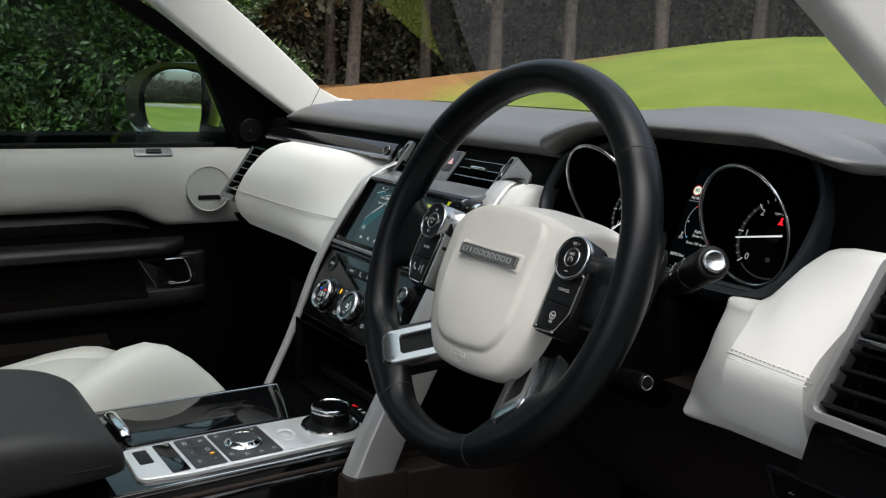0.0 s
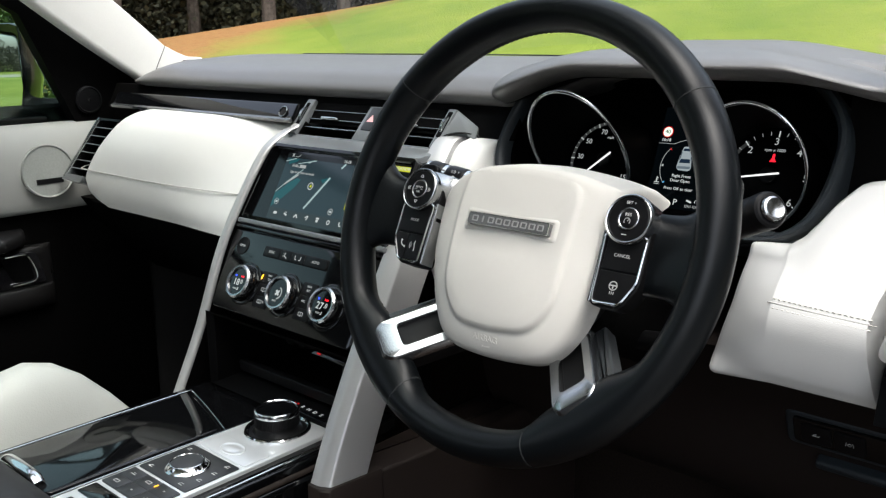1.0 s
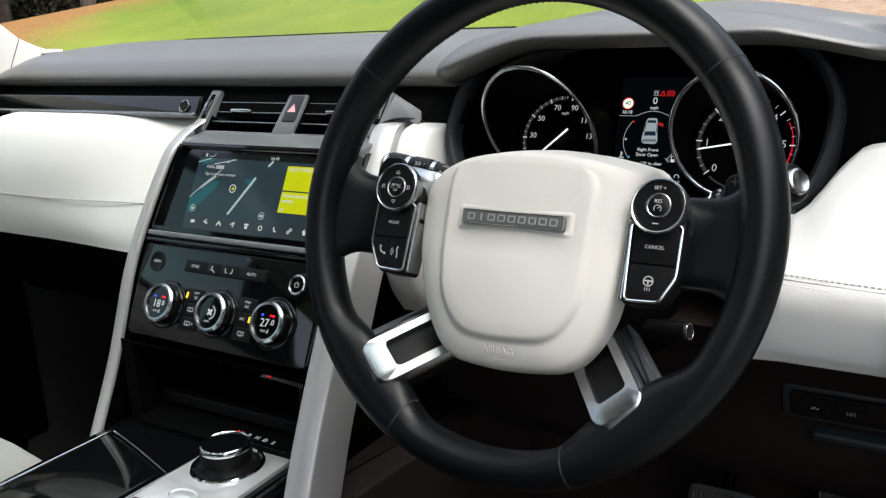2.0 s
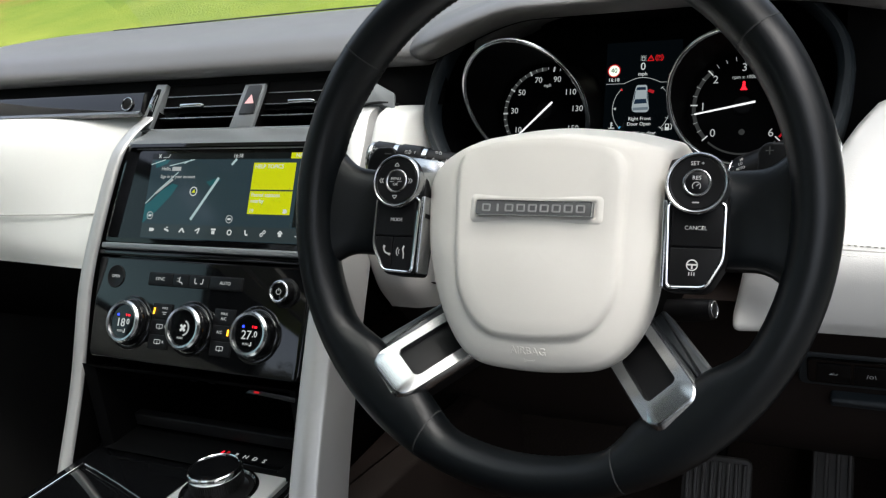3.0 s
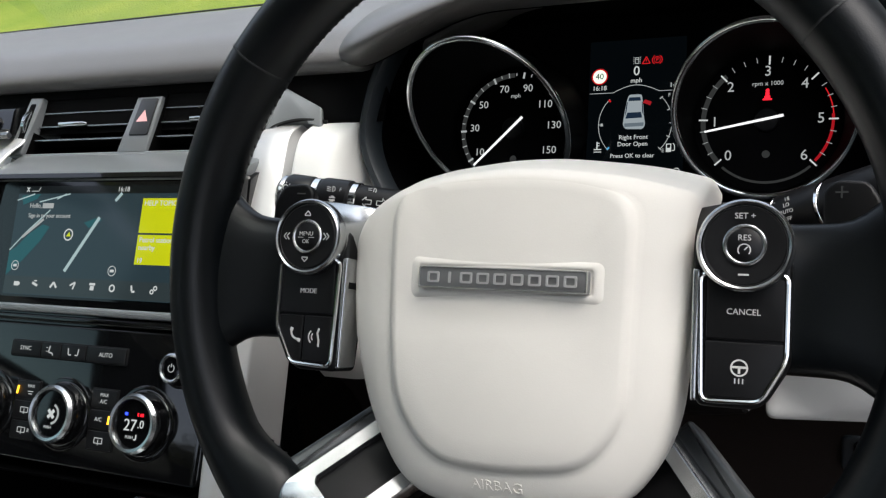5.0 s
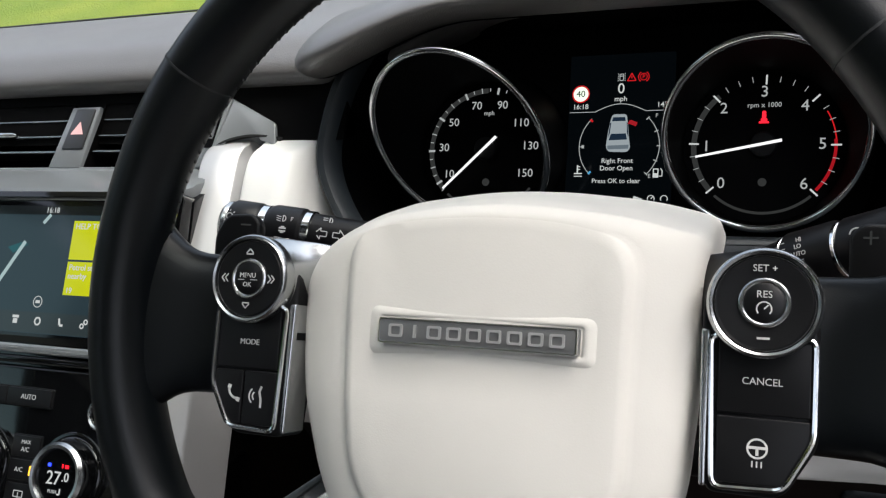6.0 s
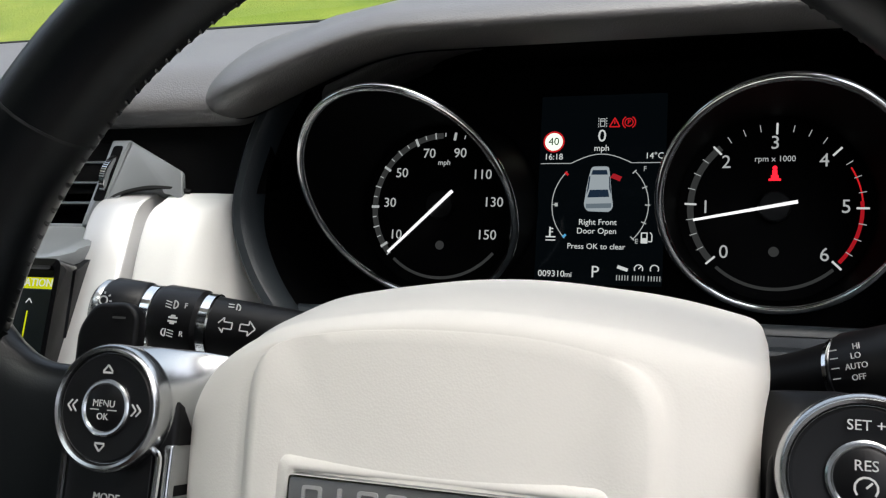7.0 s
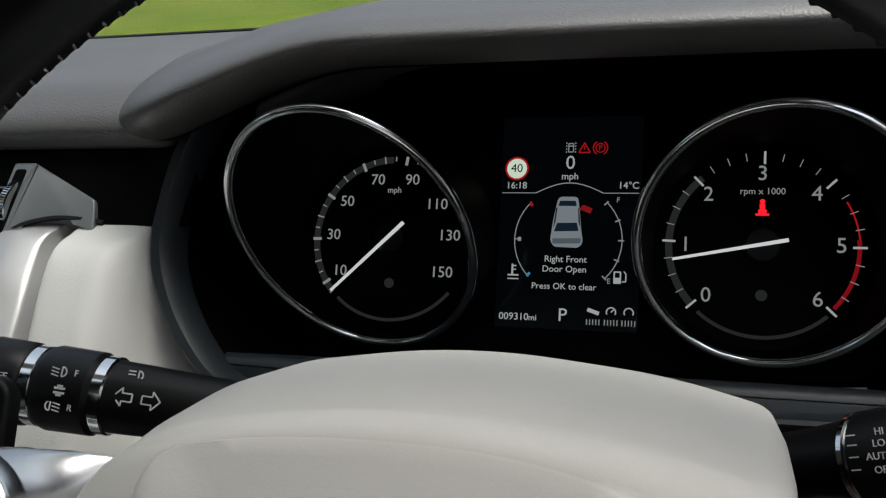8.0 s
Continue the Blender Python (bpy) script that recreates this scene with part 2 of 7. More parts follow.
def sweep(path, section, up=(0, 0, 1), bm=None, scale=None, closed=False):
    """A section (x across, y up) carried along a path of points."""
    loops, n = [], len(path)
    for i, p in enumerate(path):
        d = (path[(i + 1) % n] - path[i - 1]) if closed else (path[min(i + 1, n - 1)] - path[max(i - 1, 0)])
        d.normalize()
        x = d.cross(Vector(up)).normalized()
        y = x.cross(d)
        k = scale(i / (n - 1)) if scale else 1.0
        loops.append([p + x * sx * k + y * sy * k for sx, sy in section])
    if closed:
        loops.append(loops[0])
    return rings(loops, caps=not closed, bm=bm)


def circle(r, n=12, ry=None):
    return [(r * math.cos(2 * math.pi * k / n), (ry or r) * math.sin(2 * math.pi * k / n)) for k in range(n)]


def tube(path, r, n=10, bm=None, up=(0, 0, 1)):
    return sweep([Vector(p) for p in path], circle(r, n), up, bm)


def across(xs, profile, bm=None):
    """A solid along x with the closed profile(x) of (y, z)."""
    return rings([[Vector((x, y, z)) for y, z in profile(x)] for x in xs], bm=bm)


def spline2(points, steps=6):
    return [(p.x, p.y) for p in bezier([(a, b, 0) for a, b in points], steps)]


def lettering(text, size, m, material, parent, name="lettering", align="CENTER", depth=0.00015, label=""):
    """Words as thin raised characters in the basis m."""
    c = bpy.data.curves.new(name, "FONT")
    c.body, c.size, c.align_x, c.align_y, c.extrude, c.resolution_u = text, size, align, "CENTER", depth, 3
    ob = bpy.data.objects.new("text", c)
    me = bpy.data.meshes.new_from_object(ob)
    bpy.data.objects.remove(ob)
    me.transform(m)
    bm = bmesh.new()
    bm.from_mesh(me)
    bpy.data.meshes.remove(me)
    return part(name, bm, material, parent, label)


def spot(m, x, y, z=0.0):
    return m @ Matrix.Translation((x, y, z))


def bars(m, strips, z, material, parent, name="marking", thick=0.0002, label=""):
    """Straight strokes (x0, y0, x1, y1, width) drawn on the plane z of the basis, as one mark."""
    bm = bmesh.new()
    for x0, y0, x1, y1, w in strips:
        a, b = Vector((x0, y0)), Vector((x1, y1))
        d = (b - a).normalized()
        s = Vector((-d.y, d.x)) * w / 2
        lo = [bm.verts.new(m @ Vector((p.x, p.y, z))) for p in (a - s, b - s, b + s, a + s)]
        hi = [bm.verts.new(m @ Vector((p.x, p.y, z + thick))) for p in (a - s, b - s, b + s, a + s)]
        bm.faces.new(hi)
        bm.faces.new(lo[::-1])
        for i in range(4):
            j = (i + 1) % 4
            bm.faces.new((lo[i], lo[j], hi[j], hi[i]))
    return part(name, bm, material, parent, label)


def arc(cx, cy, r, a0, a1, w, n=10):
    pts = [(cx + r * math.cos(radians(a0 + (a1 - a0) * k / n)), cy + r * math.sin(radians(a0 + (a1 - a0) * k / n))) for k in range(n + 1)]
    return [(*p, *q, w) for p, q in zip(pts, pts[1:])]



def polar(r, deg):
    return r * math.cos(radians(deg)), r * math.sin(radians(deg))


def band(m, r, a0, a1, w, z, material, parent, name, n=30, centre=(0, 0), thick=0.0002):
    """A curved strip of width w on the plane z of the basis, in one piece."""
    loops = []
    for k in range(n + 1):
        a = radians(a0 + (a1 - a0) * k / n)
        c, s = math.cos(a), math.sin(a)
        loops.append([m @ Vector((centre[0] + q * c, centre[1] + q * s, h)) for q, h in ((r - w / 2, z), (r + w / 2, z), (r + w / 2, z + thick), (r - w / 2, z + thick))])
    return part(name, rings(loops), material, parent)

# ---- outdoors ----


def hill(x, y):
    """Ground height: flat round the car, a lawn bank rising ahead and to the left."""
    r, az = math.hypot(x, y), math.degrees(math.atan2(-x, y))
    top = 1.1 + 1.6 * smooth(-az, -70, -30)
    near = 1 - smooth(abs(az - 35), 62, 105)
    return top * smooth(r, 4.0, 21.0) * near + 0.05 * math.sin(x * 0.7) * math.cos(y * 0.6) * smooth(r, 5, 9)


def ground_material():
    m = mat("lawn_and_drive", (0.1, 0.2, 0.03), 0.9, spec=0.2)
    b = m.node_tree.nodes["Principled BSDF"]
    pos = coords(m)
    sep = node(m, "ShaderNodeSeparateXYZ")
    link(m, pos, sep.inputs[0])

    def calc(op, a, c=None, clamp=False):
        n = m.node_tree.nodes.new("ShaderNodeMath")
        n.operation, n.use_clamp = op, clamp
        for i, v in enumerate((a, c)):
            if v is None:
                continue
            if isinstance(v, (int, float)):
                n.inputs[i].default_value = v
            else:
                link(m, v, n.inputs[i])
        return n.outputs[0]

    def ramp(fac, stops):
        r = m.node_tree.nodes.new("ShaderNodeValToRGB")
        r.color_ramp.elements[0].position, r.color_ramp.elements[1].position = stops[0][0], stops[-1][0]
        r.color_ramp.elements[0].color, r.color_ramp.elements[1].color = (*stops[0][1], 1), (*stops[-1][1], 1)
        for p, c in stops[1:-1]:
            r.color_ramp.elements.new(p).color = (*c, 1)
        link(m, fac, r.inputs[0])
        return r.outputs[0]

    def mixed(fac, a, c):
        n = m.node_tree.nodes.new("ShaderNodeMix")
        n.data_type = "RGBA"
        link(m, fac, n.inputs[0])
        link(m, a, n.inputs[6])
        link(m, c, n.inputs[7])
        return n.outputs[2]

    def noise_at(scale, detail=4.0):
        n = node(m, "ShaderNodeTexNoise", Scale=scale, Detail=detail)
        link(m, pos, n.inputs["Vector"])
        return n.outputs["Fac"]

    wide, fine, wob = noise_at(0.5), noise_at(9.0, 6.0), noise_at(0.9)
    grass = mixed(fine, ramp(wide, [(0.3, (0.078, 0.132, 0.014)), (0.7, (0.155, 0.195, 0.024))]), ramp(wide, [(0.3, (0.108, 0.158, 0.018)), (0.7, (0.205, 0.228, 0.040))]))
    litter = ramp(fine, [(0.25, (0.15, 0.075, 0.026)), (0.5, (0.23, 0.118, 0.042)), (0.75, (0.20, 0.13, 0.045))])
    path = ramp(fine, [(0.3, (0.25, 0.16, 0.11)), (0.7, (0.36, 0.25, 0.18))])
    drive = ramp(fine, [(0.3, (0.20, 0.19, 0.17)), (0.7, (0.30, 0.285, 0.25))])
    dim_ground = ramp(fine, [(0.3, (0.075, 0.074, 0.072)), (0.7, (0.125, 0.124, 0.12))])
    r = calc("SQRT", calc("ADD", calc("MULTIPLY", sep.outputs[0], sep.outputs[0]), calc("MULTIPLY", sep.outputs[1], sep.outputs[1])))
    az = calc("MULTIPLY", calc("ARCTAN2", calc("MULTIPLY", sep.outputs[0], -1.0), sep.outputs[1]), 57.2958)
    wave = calc("MULTIPLY", calc("SUBTRACT", wob, 0.5), 5.0)
    # leaf litter under the wood: a bed that widens to the left
    inner = calc("SUBTRACT", 21.5, calc("MULTIPLY", calc("MULTIPLY", calc("SUBTRACT", az, 36.0), 0.04, True), 9.5))
    bed = calc("MULTIPLY", calc("MULTIPLY", calc("SUBTRACT", calc("ADD", r, wave), inner), 0.34, True), calc("MULTIPLY", calc("SUBTRACT", 100.0, az), 0.08, True))
    # a gravel path ahead of the car, and the drive behind it
    gravel = calc("MULTIPLY", calc("MULTIPLY", calc("SUBTRACT", 13.0, calc("ADD", az, wave)), 0.6, True), calc("MULTIPLY", calc("SUBTRACT", r, 5.0), 0.6, True))
    back = calc("MULTIPLY", calc("SUBTRACT", 2.2, calc("ABSOLUTE", calc("ADD", calc("ADD", sep.outputs[1], calc("MULTIPLY", wave, 0.5)), 20.0))), 0.8, True)
    # unseen dark ground added along the car's right side, to cut light bounced into the cabin
    beside = calc("MULTIPLY", calc("MULTIPLY", calc("SUBTRACT", calc("ADD", sep.outputs[0], calc("MULTIPLY", wave, 0.1)), -0.6), 2.0, True), calc("MULTIPLY", calc("SUBTRACT", 3.0, sep.outputs[1]), 0.8, True))
    col = mixed(beside, mixed(back, mixed(gravel, mixed(bed, grass, litter), path), drive), dim_ground)
    link(m, col, b.inputs["Base Color"])
    u = node(m, "ShaderNodeBump", Strength=0.6, Distance=0.05)
    link(m, noise_at(30.0, 5.0), u.inputs["Height"])
    link(m, u.outputs["Normal"], b.inputs["Normal"])
    return m


def ground_sheet():
    bm = bmesh.new()
    radii = [0.0] + [1.2 * 1.13 ** k for k in range(52)]
    turns = 96
    rows = [[bm.verts.new((0, 0, 0))]]
    for r in radii[1:]:
        rows.append([])
        for k in range(turns):
            a = 2 * math.pi * k / turns
            x, y = r * math.cos(a), r * math.sin(a)
            rows[-1].append(bm.verts.new((x, y, hill(x, y))))
    for k in range(turns):
        bm.faces.new((rows[0][0], rows[1][k], rows[1][(k + 1) % turns]))
    for a, b in zip(rows[1:], rows[2:]):
        for k in range(turns):
            j = (k + 1) % turns
            bm.faces.new((a[k], b[k], b[j], a[j]))
    return bm


solid("ground", ground_sheet(), ground_material(), "mown green lawn bank with orange leaf litter and gravel", "lawn", "structure")


def leaf_material(name, dark, light, rough=0.4):
    m = mat(name, dark, rough)
    b = m.node_tree.nodes["Principled BSDF"]
    g = node(m, "ShaderNodeNewGeometry")
    r = m.node_tree.nodes.new("ShaderNodeValToRGB")
    r.color_ramp.elements[0].color, r.color_ramp.elements[1].color = (*dark, 1), (*light, 1)
    link(m, g.outputs["Random Per Island"], r.inputs[0])
    link(m, r.outputs[0], b.inputs["Base Color"])
    return m


laurel_leaf = leaf_material("laurel_leaf", (0.010, 0.028, 0.006), (0.085, 0.140, 0.036))
wood_leaf = leaf_material("woodland_leaf", (0.020, 0.024, 0.012), (0.075, 0.075, 0.038), 0.7)
autumn_leaf = leaf_material("autumn_leaf", (0.035, 0.030, 0.010), (0.14, 0.085, 0.025), 0.7)
bark = mat("bark", (0.075, 0.062, 0.05), 0.9)
vary(bark, (0.075, 0.062, 0.05), 9.0, 0.5)
bump(bark, 25.0, 0.7, 0.02, "ShaderNodeTexNoise")


def leaves(spots, length, rng, width=0.45):
    """One mesh of folded leaves at the spots (place, outward)."""
    verts, faces = [], []
    for p, out in spots:
        d = (out + Vector((rng.uniform(-1, 1), rng.uniform(-1, 1), rng.uniform(-1.1, 0.7)))).normalized()
        s = d.cross(Vector((rng.uniform(-1, 1), rng.uniform(-1, 1), rng.uniform(-0.4, 1)))).normalized()
        up = s.cross(d)
        k = length * rng.uniform(0.65, 1.25)
        i = len(verts)
        verts += [p, p + d * k * 0.5 + s * k * width / 2 + up * k * 0.1, p + d * k, p + d * k * 0.5 - s * k * width / 2 + up * k * 0.1]
        faces += [(i, i + 1, i + 2), (i, i + 2, i + 3)]
    me = bpy.data.meshes.new("leaves")
    me.from_pydata([tuple(v) for v in verts], [], faces)
    bm = bmesh.new()
    bm.from_mesh(me)
    bpy.data.meshes.remove(me)
    return bm


def clump_spots(rng, centre, size, count):
    out = []
    for _ in range(count):
        d = Vector((rng.gauss(0, 1), rng.gauss(0, 1), rng.gauss(0, 1))).normalized()
        r = rng.uniform(0.55, 1.0) ** 0.5
        out.append((Vector(centre) + Vector((d.x * size[0], d.y * size[1], d.z * size[2])) * r, d))
    return out


def shrub(at, spread, height, seed, label):
    rng = random.Random(seed)
    bush = thing("laurel_bush", at, label, "bush", "laurel bushes beside the drive")
    base = Vector(at)
    stems = bmesh.new()
    spots = []
    for _ in range(int(44 * spread * height / 6)):
        a, r = rng.uniform(0, 2 * math.pi), spread * rng.uniform(0.1, 1.0) ** 0.6
        z = rng.uniform(0.12, 0.92) * height
        lean = 1 - 0.55 * (z / height) ** 2
        c = base + Vector((math.cos(a) * r * lean, math.sin(a) * r * lean * 0.8, z))
        k = rng.uniform(0.35, 0.62)
        spots += clump_spots(rng, c, (k, k, k * 0.75), 1500)
        if rng.random() < 0.5:
            tube(bezier([base, (base + c) / 2 + Vector((0, 0, 0.2)), c], 5), 0.018, 5, stems)
    part("stems", stems, bark, bush)
    part("foliage", leaves(spots, 0.054, rng), laurel_leaf, bush, angle=180)
    return bush


shrub((-5.6, 1.0, 0), 1.7, 3.4, 3, "dense dark green laurel bush with glossy leaves")
shrub((-6.4, -1.2, 0), 1.6, 2.2, 4, "dense dark green laurel bush with glossy leaves")
shrub((-8.6, 2.4, 0), 1.7, 3.6, 5, "dense dark green laurel bush with glossy leaves")
shrub((-6.6, 0.2, 0), 1.6, 3.0, 6, "dense dark green laurel bush with glossy leaves")


def tree(seed, height, leaf, label):
    """A tapered trunk with limbs and a crown of leaf clumps, rooted at the place's middle."""
    rng = random.Random(seed)
    t = thing("woodland_tree", (0, 0, 0), label, "tree", "trees at the lawn's far edge")
    bm = bmesh.new()
    lean = Vector((rng.uniform(-0.5, 0.5), rng.uniform(-0.5, 0.5), 0))
    line = bezier([(0, 0, -0.3), lean * 0.25 + Vector((0, 0, height * 0.35)), lean * 0.7 + Vector((0, 0, height * 0.7)), lean + Vector((0, 0, height))], 6)
    sweep(line, circle(0.17, 9), (0, 1, 0.01), bm, lambda k: 1.15 - 0.95 * k)
    spots = []
    for _ in range(13):
        k = rng.uniform(0.22, 0.98)
        root = line[int(k * (len(line) - 1))]
        a = rng.uniform(0, 2 * math.pi)
        tip = root + Vector((math.cos(a), math.sin(a), 0.55)) * rng.uniform(0.9, 2.4) * (1.15 - 0.5 * k)
        tube(bezier([root, (root + tip) / 2 + Vector((0, 0, 0.15)), tip], 4), 0.035, 5, bm)
        size = rng.uniform(0.7, 1.3)
        spots += clump_spots(rng, tip, (size, size, size * 0.7), 130)
    part("trunk", bm, bark, t)
    part("crown", leaves(spots, 0.26, rng, 0.6), leaf, t, angle=180)
    return t


def wood():
    rng = random.Random(21)
    kinds = [tree(31, 7.5, wood_leaf, "dark woodland tree with a bare lower trunk"), tree(32, 6.5, wood_leaf, "dark woodland tree with low branches"),
             tree(33, 6.0, autumn_leaf, "woodland tree with brownish autumn leaves")]
    spots = []
    n = 0
    for k in range(9):
        spots.append((118 + k * 14 + rng.uniform(-4, 4), 62 + rng.uniform(-4, 8)))
    for k in range(5):
        spots.append((143 + k * 3.2 + rng.uniform(-1, 1), 27 + rng.uniform(-1, 3)))
    for row in range(3):
        for k in range(17):
            az = -12 + k * 6.6 + rng.uniform(-2, 2) + row * 2
            r = 23.5 + row * 3.2 + rng.uniform(-1, 1)
            spots.append((az, r))
    for az, r in spots:
        x, y = -r * math.sin(radians(az)), r * math.cos(radians(az))
        which = kinds[2] if rng.random() < 0.25 else kinds[n % 2]
        m = pose(x, y, hill(x, y), 0, 0, rng.uniform(0, 360))
        if n < 3:
            kinds[n].matrix_basis = m
        else:
            copy_thing(which, m)
        n += 1


wood()


def undergrowth():
    """The closed dark mass of brush behind the first trees, and unseen brush that blocks light."""
    rng = random.Random(8)
    spots = []
    for _ in range(1500):
        az, r = rng.uniform(-25, 112), rng.uniform(27, 33)
        x, y = -r * math.sin(radians(az)), r * math.cos(radians(az))
        spots += clump_spots(rng, (x, y, hill(x, y) + rng.uniform(0.2, 6.5)), (1.5, 1.5, 1.1), 170)
    # a mass of brush and a low hedge beyond the drive behind the car; unseen tall brush added to block light from its
    # right
    for low, high, near, tall, count in ((138, 149, 23, 5.0, 150), (149, 200, 25, 1.5, 210), (-125, -38, 9, 7.0, 750)):
        for _ in range(count):
            az, r = rng.uniform(low, high), near + rng.uniform(0, 3)
            x, y = -r * math.sin(radians(az)), r * math.cos(radians(az))
            spots += clump_spots(rng, (x, y, hill(x, y) + rng.uniform(0.1, tall)), (1.2, 1.2, 0.8), 150)
    return leaves(spots, 0.19, rng, 0.7)


solid("undergrowth", undergrowth(), wood_leaf, "dark dense woodland behind the lawn, with unseen brush added to dim the right side", "woodland", "stuff")



def far_wood():
    """Plain dark distance behind the trees."""
    bm = bmesh.new()
    rows = []
    for z in (-1.0, 2.5, 5.0, 7.5):
        rows.append([bm.verts.new((-37 * math.sin(radians(a)), 37 * math.cos(radians(a)), z)) for a in range(-40, 131, 6)])
    for a, b in zip(rows, rows[1:]):
        for i in range(len(a) - 1):
            bm.faces.new((a[i], a[i + 1], b[i + 1], b[i]))
    return bm


far_green = mat("distant_wood", (0.045, 0.046, 0.026), 0.95, spec=0.0)
vary(far_green, (0.045, 0.046, 0.026), 1.3, 0.6, 8.0)
solid("backdrop", far_wood(), far_green, "dim mottled distance behind the wood", "distant wood", "structure")

# ---- the car's shell ----
XC = -0.035
shell_dark = mat("body_inner_dark", (0.02, 0.02, 0.02), 0.7)


def box(x0, y0, z0, x1, y1, z1, bm=None, edge=0.0):
    m = Matrix.Translation((0, 0, 0))
    return slab(m, rect(x0, y0, x1, y1, max(edge, 0.0005)), z0, z1, edge, bm, 3)


solid("floor", box(-0.80, -1.7, 0.50, 0.70, 1.0, 0.56), carpet, "dark charcoal carpet of the footwells", "car floor", "structure")
# the opening in the roof and its pane are added, unseen, to let skylight in
roof = bmesh.new()
box(-0.62, -1.7, 1.84, -0.46, 0.02, 1.88, roof)
box(0.39, -1.7, 1.84, 0.55, 0.02, 1.88, roof)
box(-0.459, -0.14, 1.84, 0.389, 0.02, 1.88, roof)
box(-0.459, -1.7, 1.84, 0.389, -1.05, 1.88, roof)
box(-0.82, -1.7, 1.80, -0.621, -0.36, 1.86, roof)
box(0.551, -1.7, 1.80, 0.74, -0.36, 1.86, roof)
solid("ceiling", roof, headliner, "pale fabric headlining round an opening added for light", "headlining", "structure")
added_roof_pane = solid("added_roof_window", box(-0.47, -1.06, 1.885, 0.40, -0.13, 1.89), screen_glass, "clear pane over an unseen roof opening added for light", "roof glass", "structure")
added_roof_pane.visible_shadow = False
solid("wall_rear", box(-0.80, -1.76, 0.5, 0.74, -1.7, 1.88), shell_dark, "dark closed rear end of the cabin", "car body", "structure")
solid("kick_panel", box(-0.84, 0.26, 0.5, -0.775, 0.78, 1.36), shell_dark, "dark side of the passenger footwell", "footwell trim", "structure")
solid("bulkhead", box(-0.80, 0.72, 0.5, 0.74, 0.78, 1.33), shell_dark, "dark bulkhead under the windscreen", "car body", "structure")


def side_wall(x, inward, name):
    """The body side behind the front door opening: sill, pillar and roof rail."""
    bm = bmesh.new()
    a, b = (x, x + 0.06 * inward) if inward > 0 else (x + 0.06 * inward, x)
    box(a, -1.7, 0.5, b, -1.0, 1.25, bm)
    # the west pillar is widened, unseen, to block sky from the gloss panels
    box(a, -0.98, 1.25, b, -0.62 if inward > 0 else -0.86, 1.82, bm)
    box(a, -1.7, 0.36, b, 0.74, 0.56, bm)
    return solid(name, bm, shell_dark, "dark side of the car body behind the front door", "car body", "structure")


side_wall(-0.86, 1, "wall_west")
side_wall(0.76, -1, "wall_east")

# windscreen: bowed sheet from the scuttle to the roof


def screen_point(s, k):
    """s across -1 to 1, k up 0 to 1."""
    half = 0.72 - 0.13 * k
    y = 0.98 - 0.93 * k - 0.10 * (abs(s) ** 2.2) * (1 - 0.4 * k)
    z = 1.335 + 0.50 * k + 0.03 * math.sin(math.pi * k)
    return Vector((XC + half * s, y, z))


def windscreen():
    bm = bmesh.new()
    rows = [[bm.verts.new(screen_point(-1 + 2 * i / 24, j / 12)) for i in range(25)] for j in range(13)]
    for a, b in zip(rows, rows[1:]):
        for i in range(24):
            bm.faces.new((a[i], a[i + 1], b[i + 1], b[i]))
    ob = solid("window_1", bm, screen_glass, "clear bowed windscreen with faint reflections", "windscreen", "structure")
    ob.visible_shadow = False
    return ob


windscreen()


def a_pillar(side):
    """Pale trim that runs from the dash end up along the windscreen's side."""
    pts = [Vector((XC + side * x, y, z)) for x, y, z in ((0.715, 0.42, 1.345), (0.712, 0.345, 1.388), (0.700, 0.20, 1.48), (0.672, 0.02, 1.60), (0.63, -0.18, 1.725), (0.59, -0.40, 1.81))]
    line = bezier(pts, 8)
    sec = [(p.x, p.y) for p in rounded([(-0.018, -0.064, 0.01), (0.014, -0.066, 0.015), (0.022, 0.034, 0.02), (-0.012, 0.048, 0.012)], 4)]
    if side > 0:
        sec = [(-a, b) for a, b in sec][::-1]
    pillar = thing("a_pillar", pts[0], "pale fabric-covered windscreen pillar trim", "pillar trim", "windscreen pillars")

    def hoop(i, grow=1.0):
        """The section waists above the foot and flares onto the dash."""
        k = i / (len(line) - 1)
        d = (line[min(i + 1, len(line) - 1)] - line[max(i - 1, 0)]).normalized()
        sx = d.cross(Vector((0, 0, 1))).normalized()
        sy = sx.cross(d).normalized()
        waist = between([(0.0, 0.85), (0.08, 0.55), (0.2, 0.42), (0.3, 0.66), (0.4, 0.88), (0.55, 1.0), (1.0, 1.0)], k)
        return [line[i] + (sx * a + sy * b * (waist if b > 0 else 1.0)) * (1.05 - 0.15 * k) * grow for a, b in sec]

    part("trim", rings([hoop(i) for i in range(len(line))]), pillar_fabric, pillar, angle=60)
    seam = hoop(8, 1.003)
    part("seam", tube(seam + seam[:1], 0.0008, 6), bezel_grey, pillar)
    return pillar


a_pillar(-1)
a_pillar(1)

# ---- steering wheel ----
RAKE, RIM_RAKE = radians(25), radians(19.6)
HUB = basis((0.38, 0.0, 1.28), (1, 0, 0), (0, math.sin(RAKE), math.cos(RAKE)))
RIM = basis((0.38, 0.0, 1.28), (1, 0, 0), (0, math.sin(RIM_RAKE), math.cos(RIM_RAKE))) @ Matrix.Translation((0, -0.0195, -0.0025))
RIM_R, RIM_K, RIM_T, RIM_D = 0.1815, 1.02, 0.0160, 0.0190


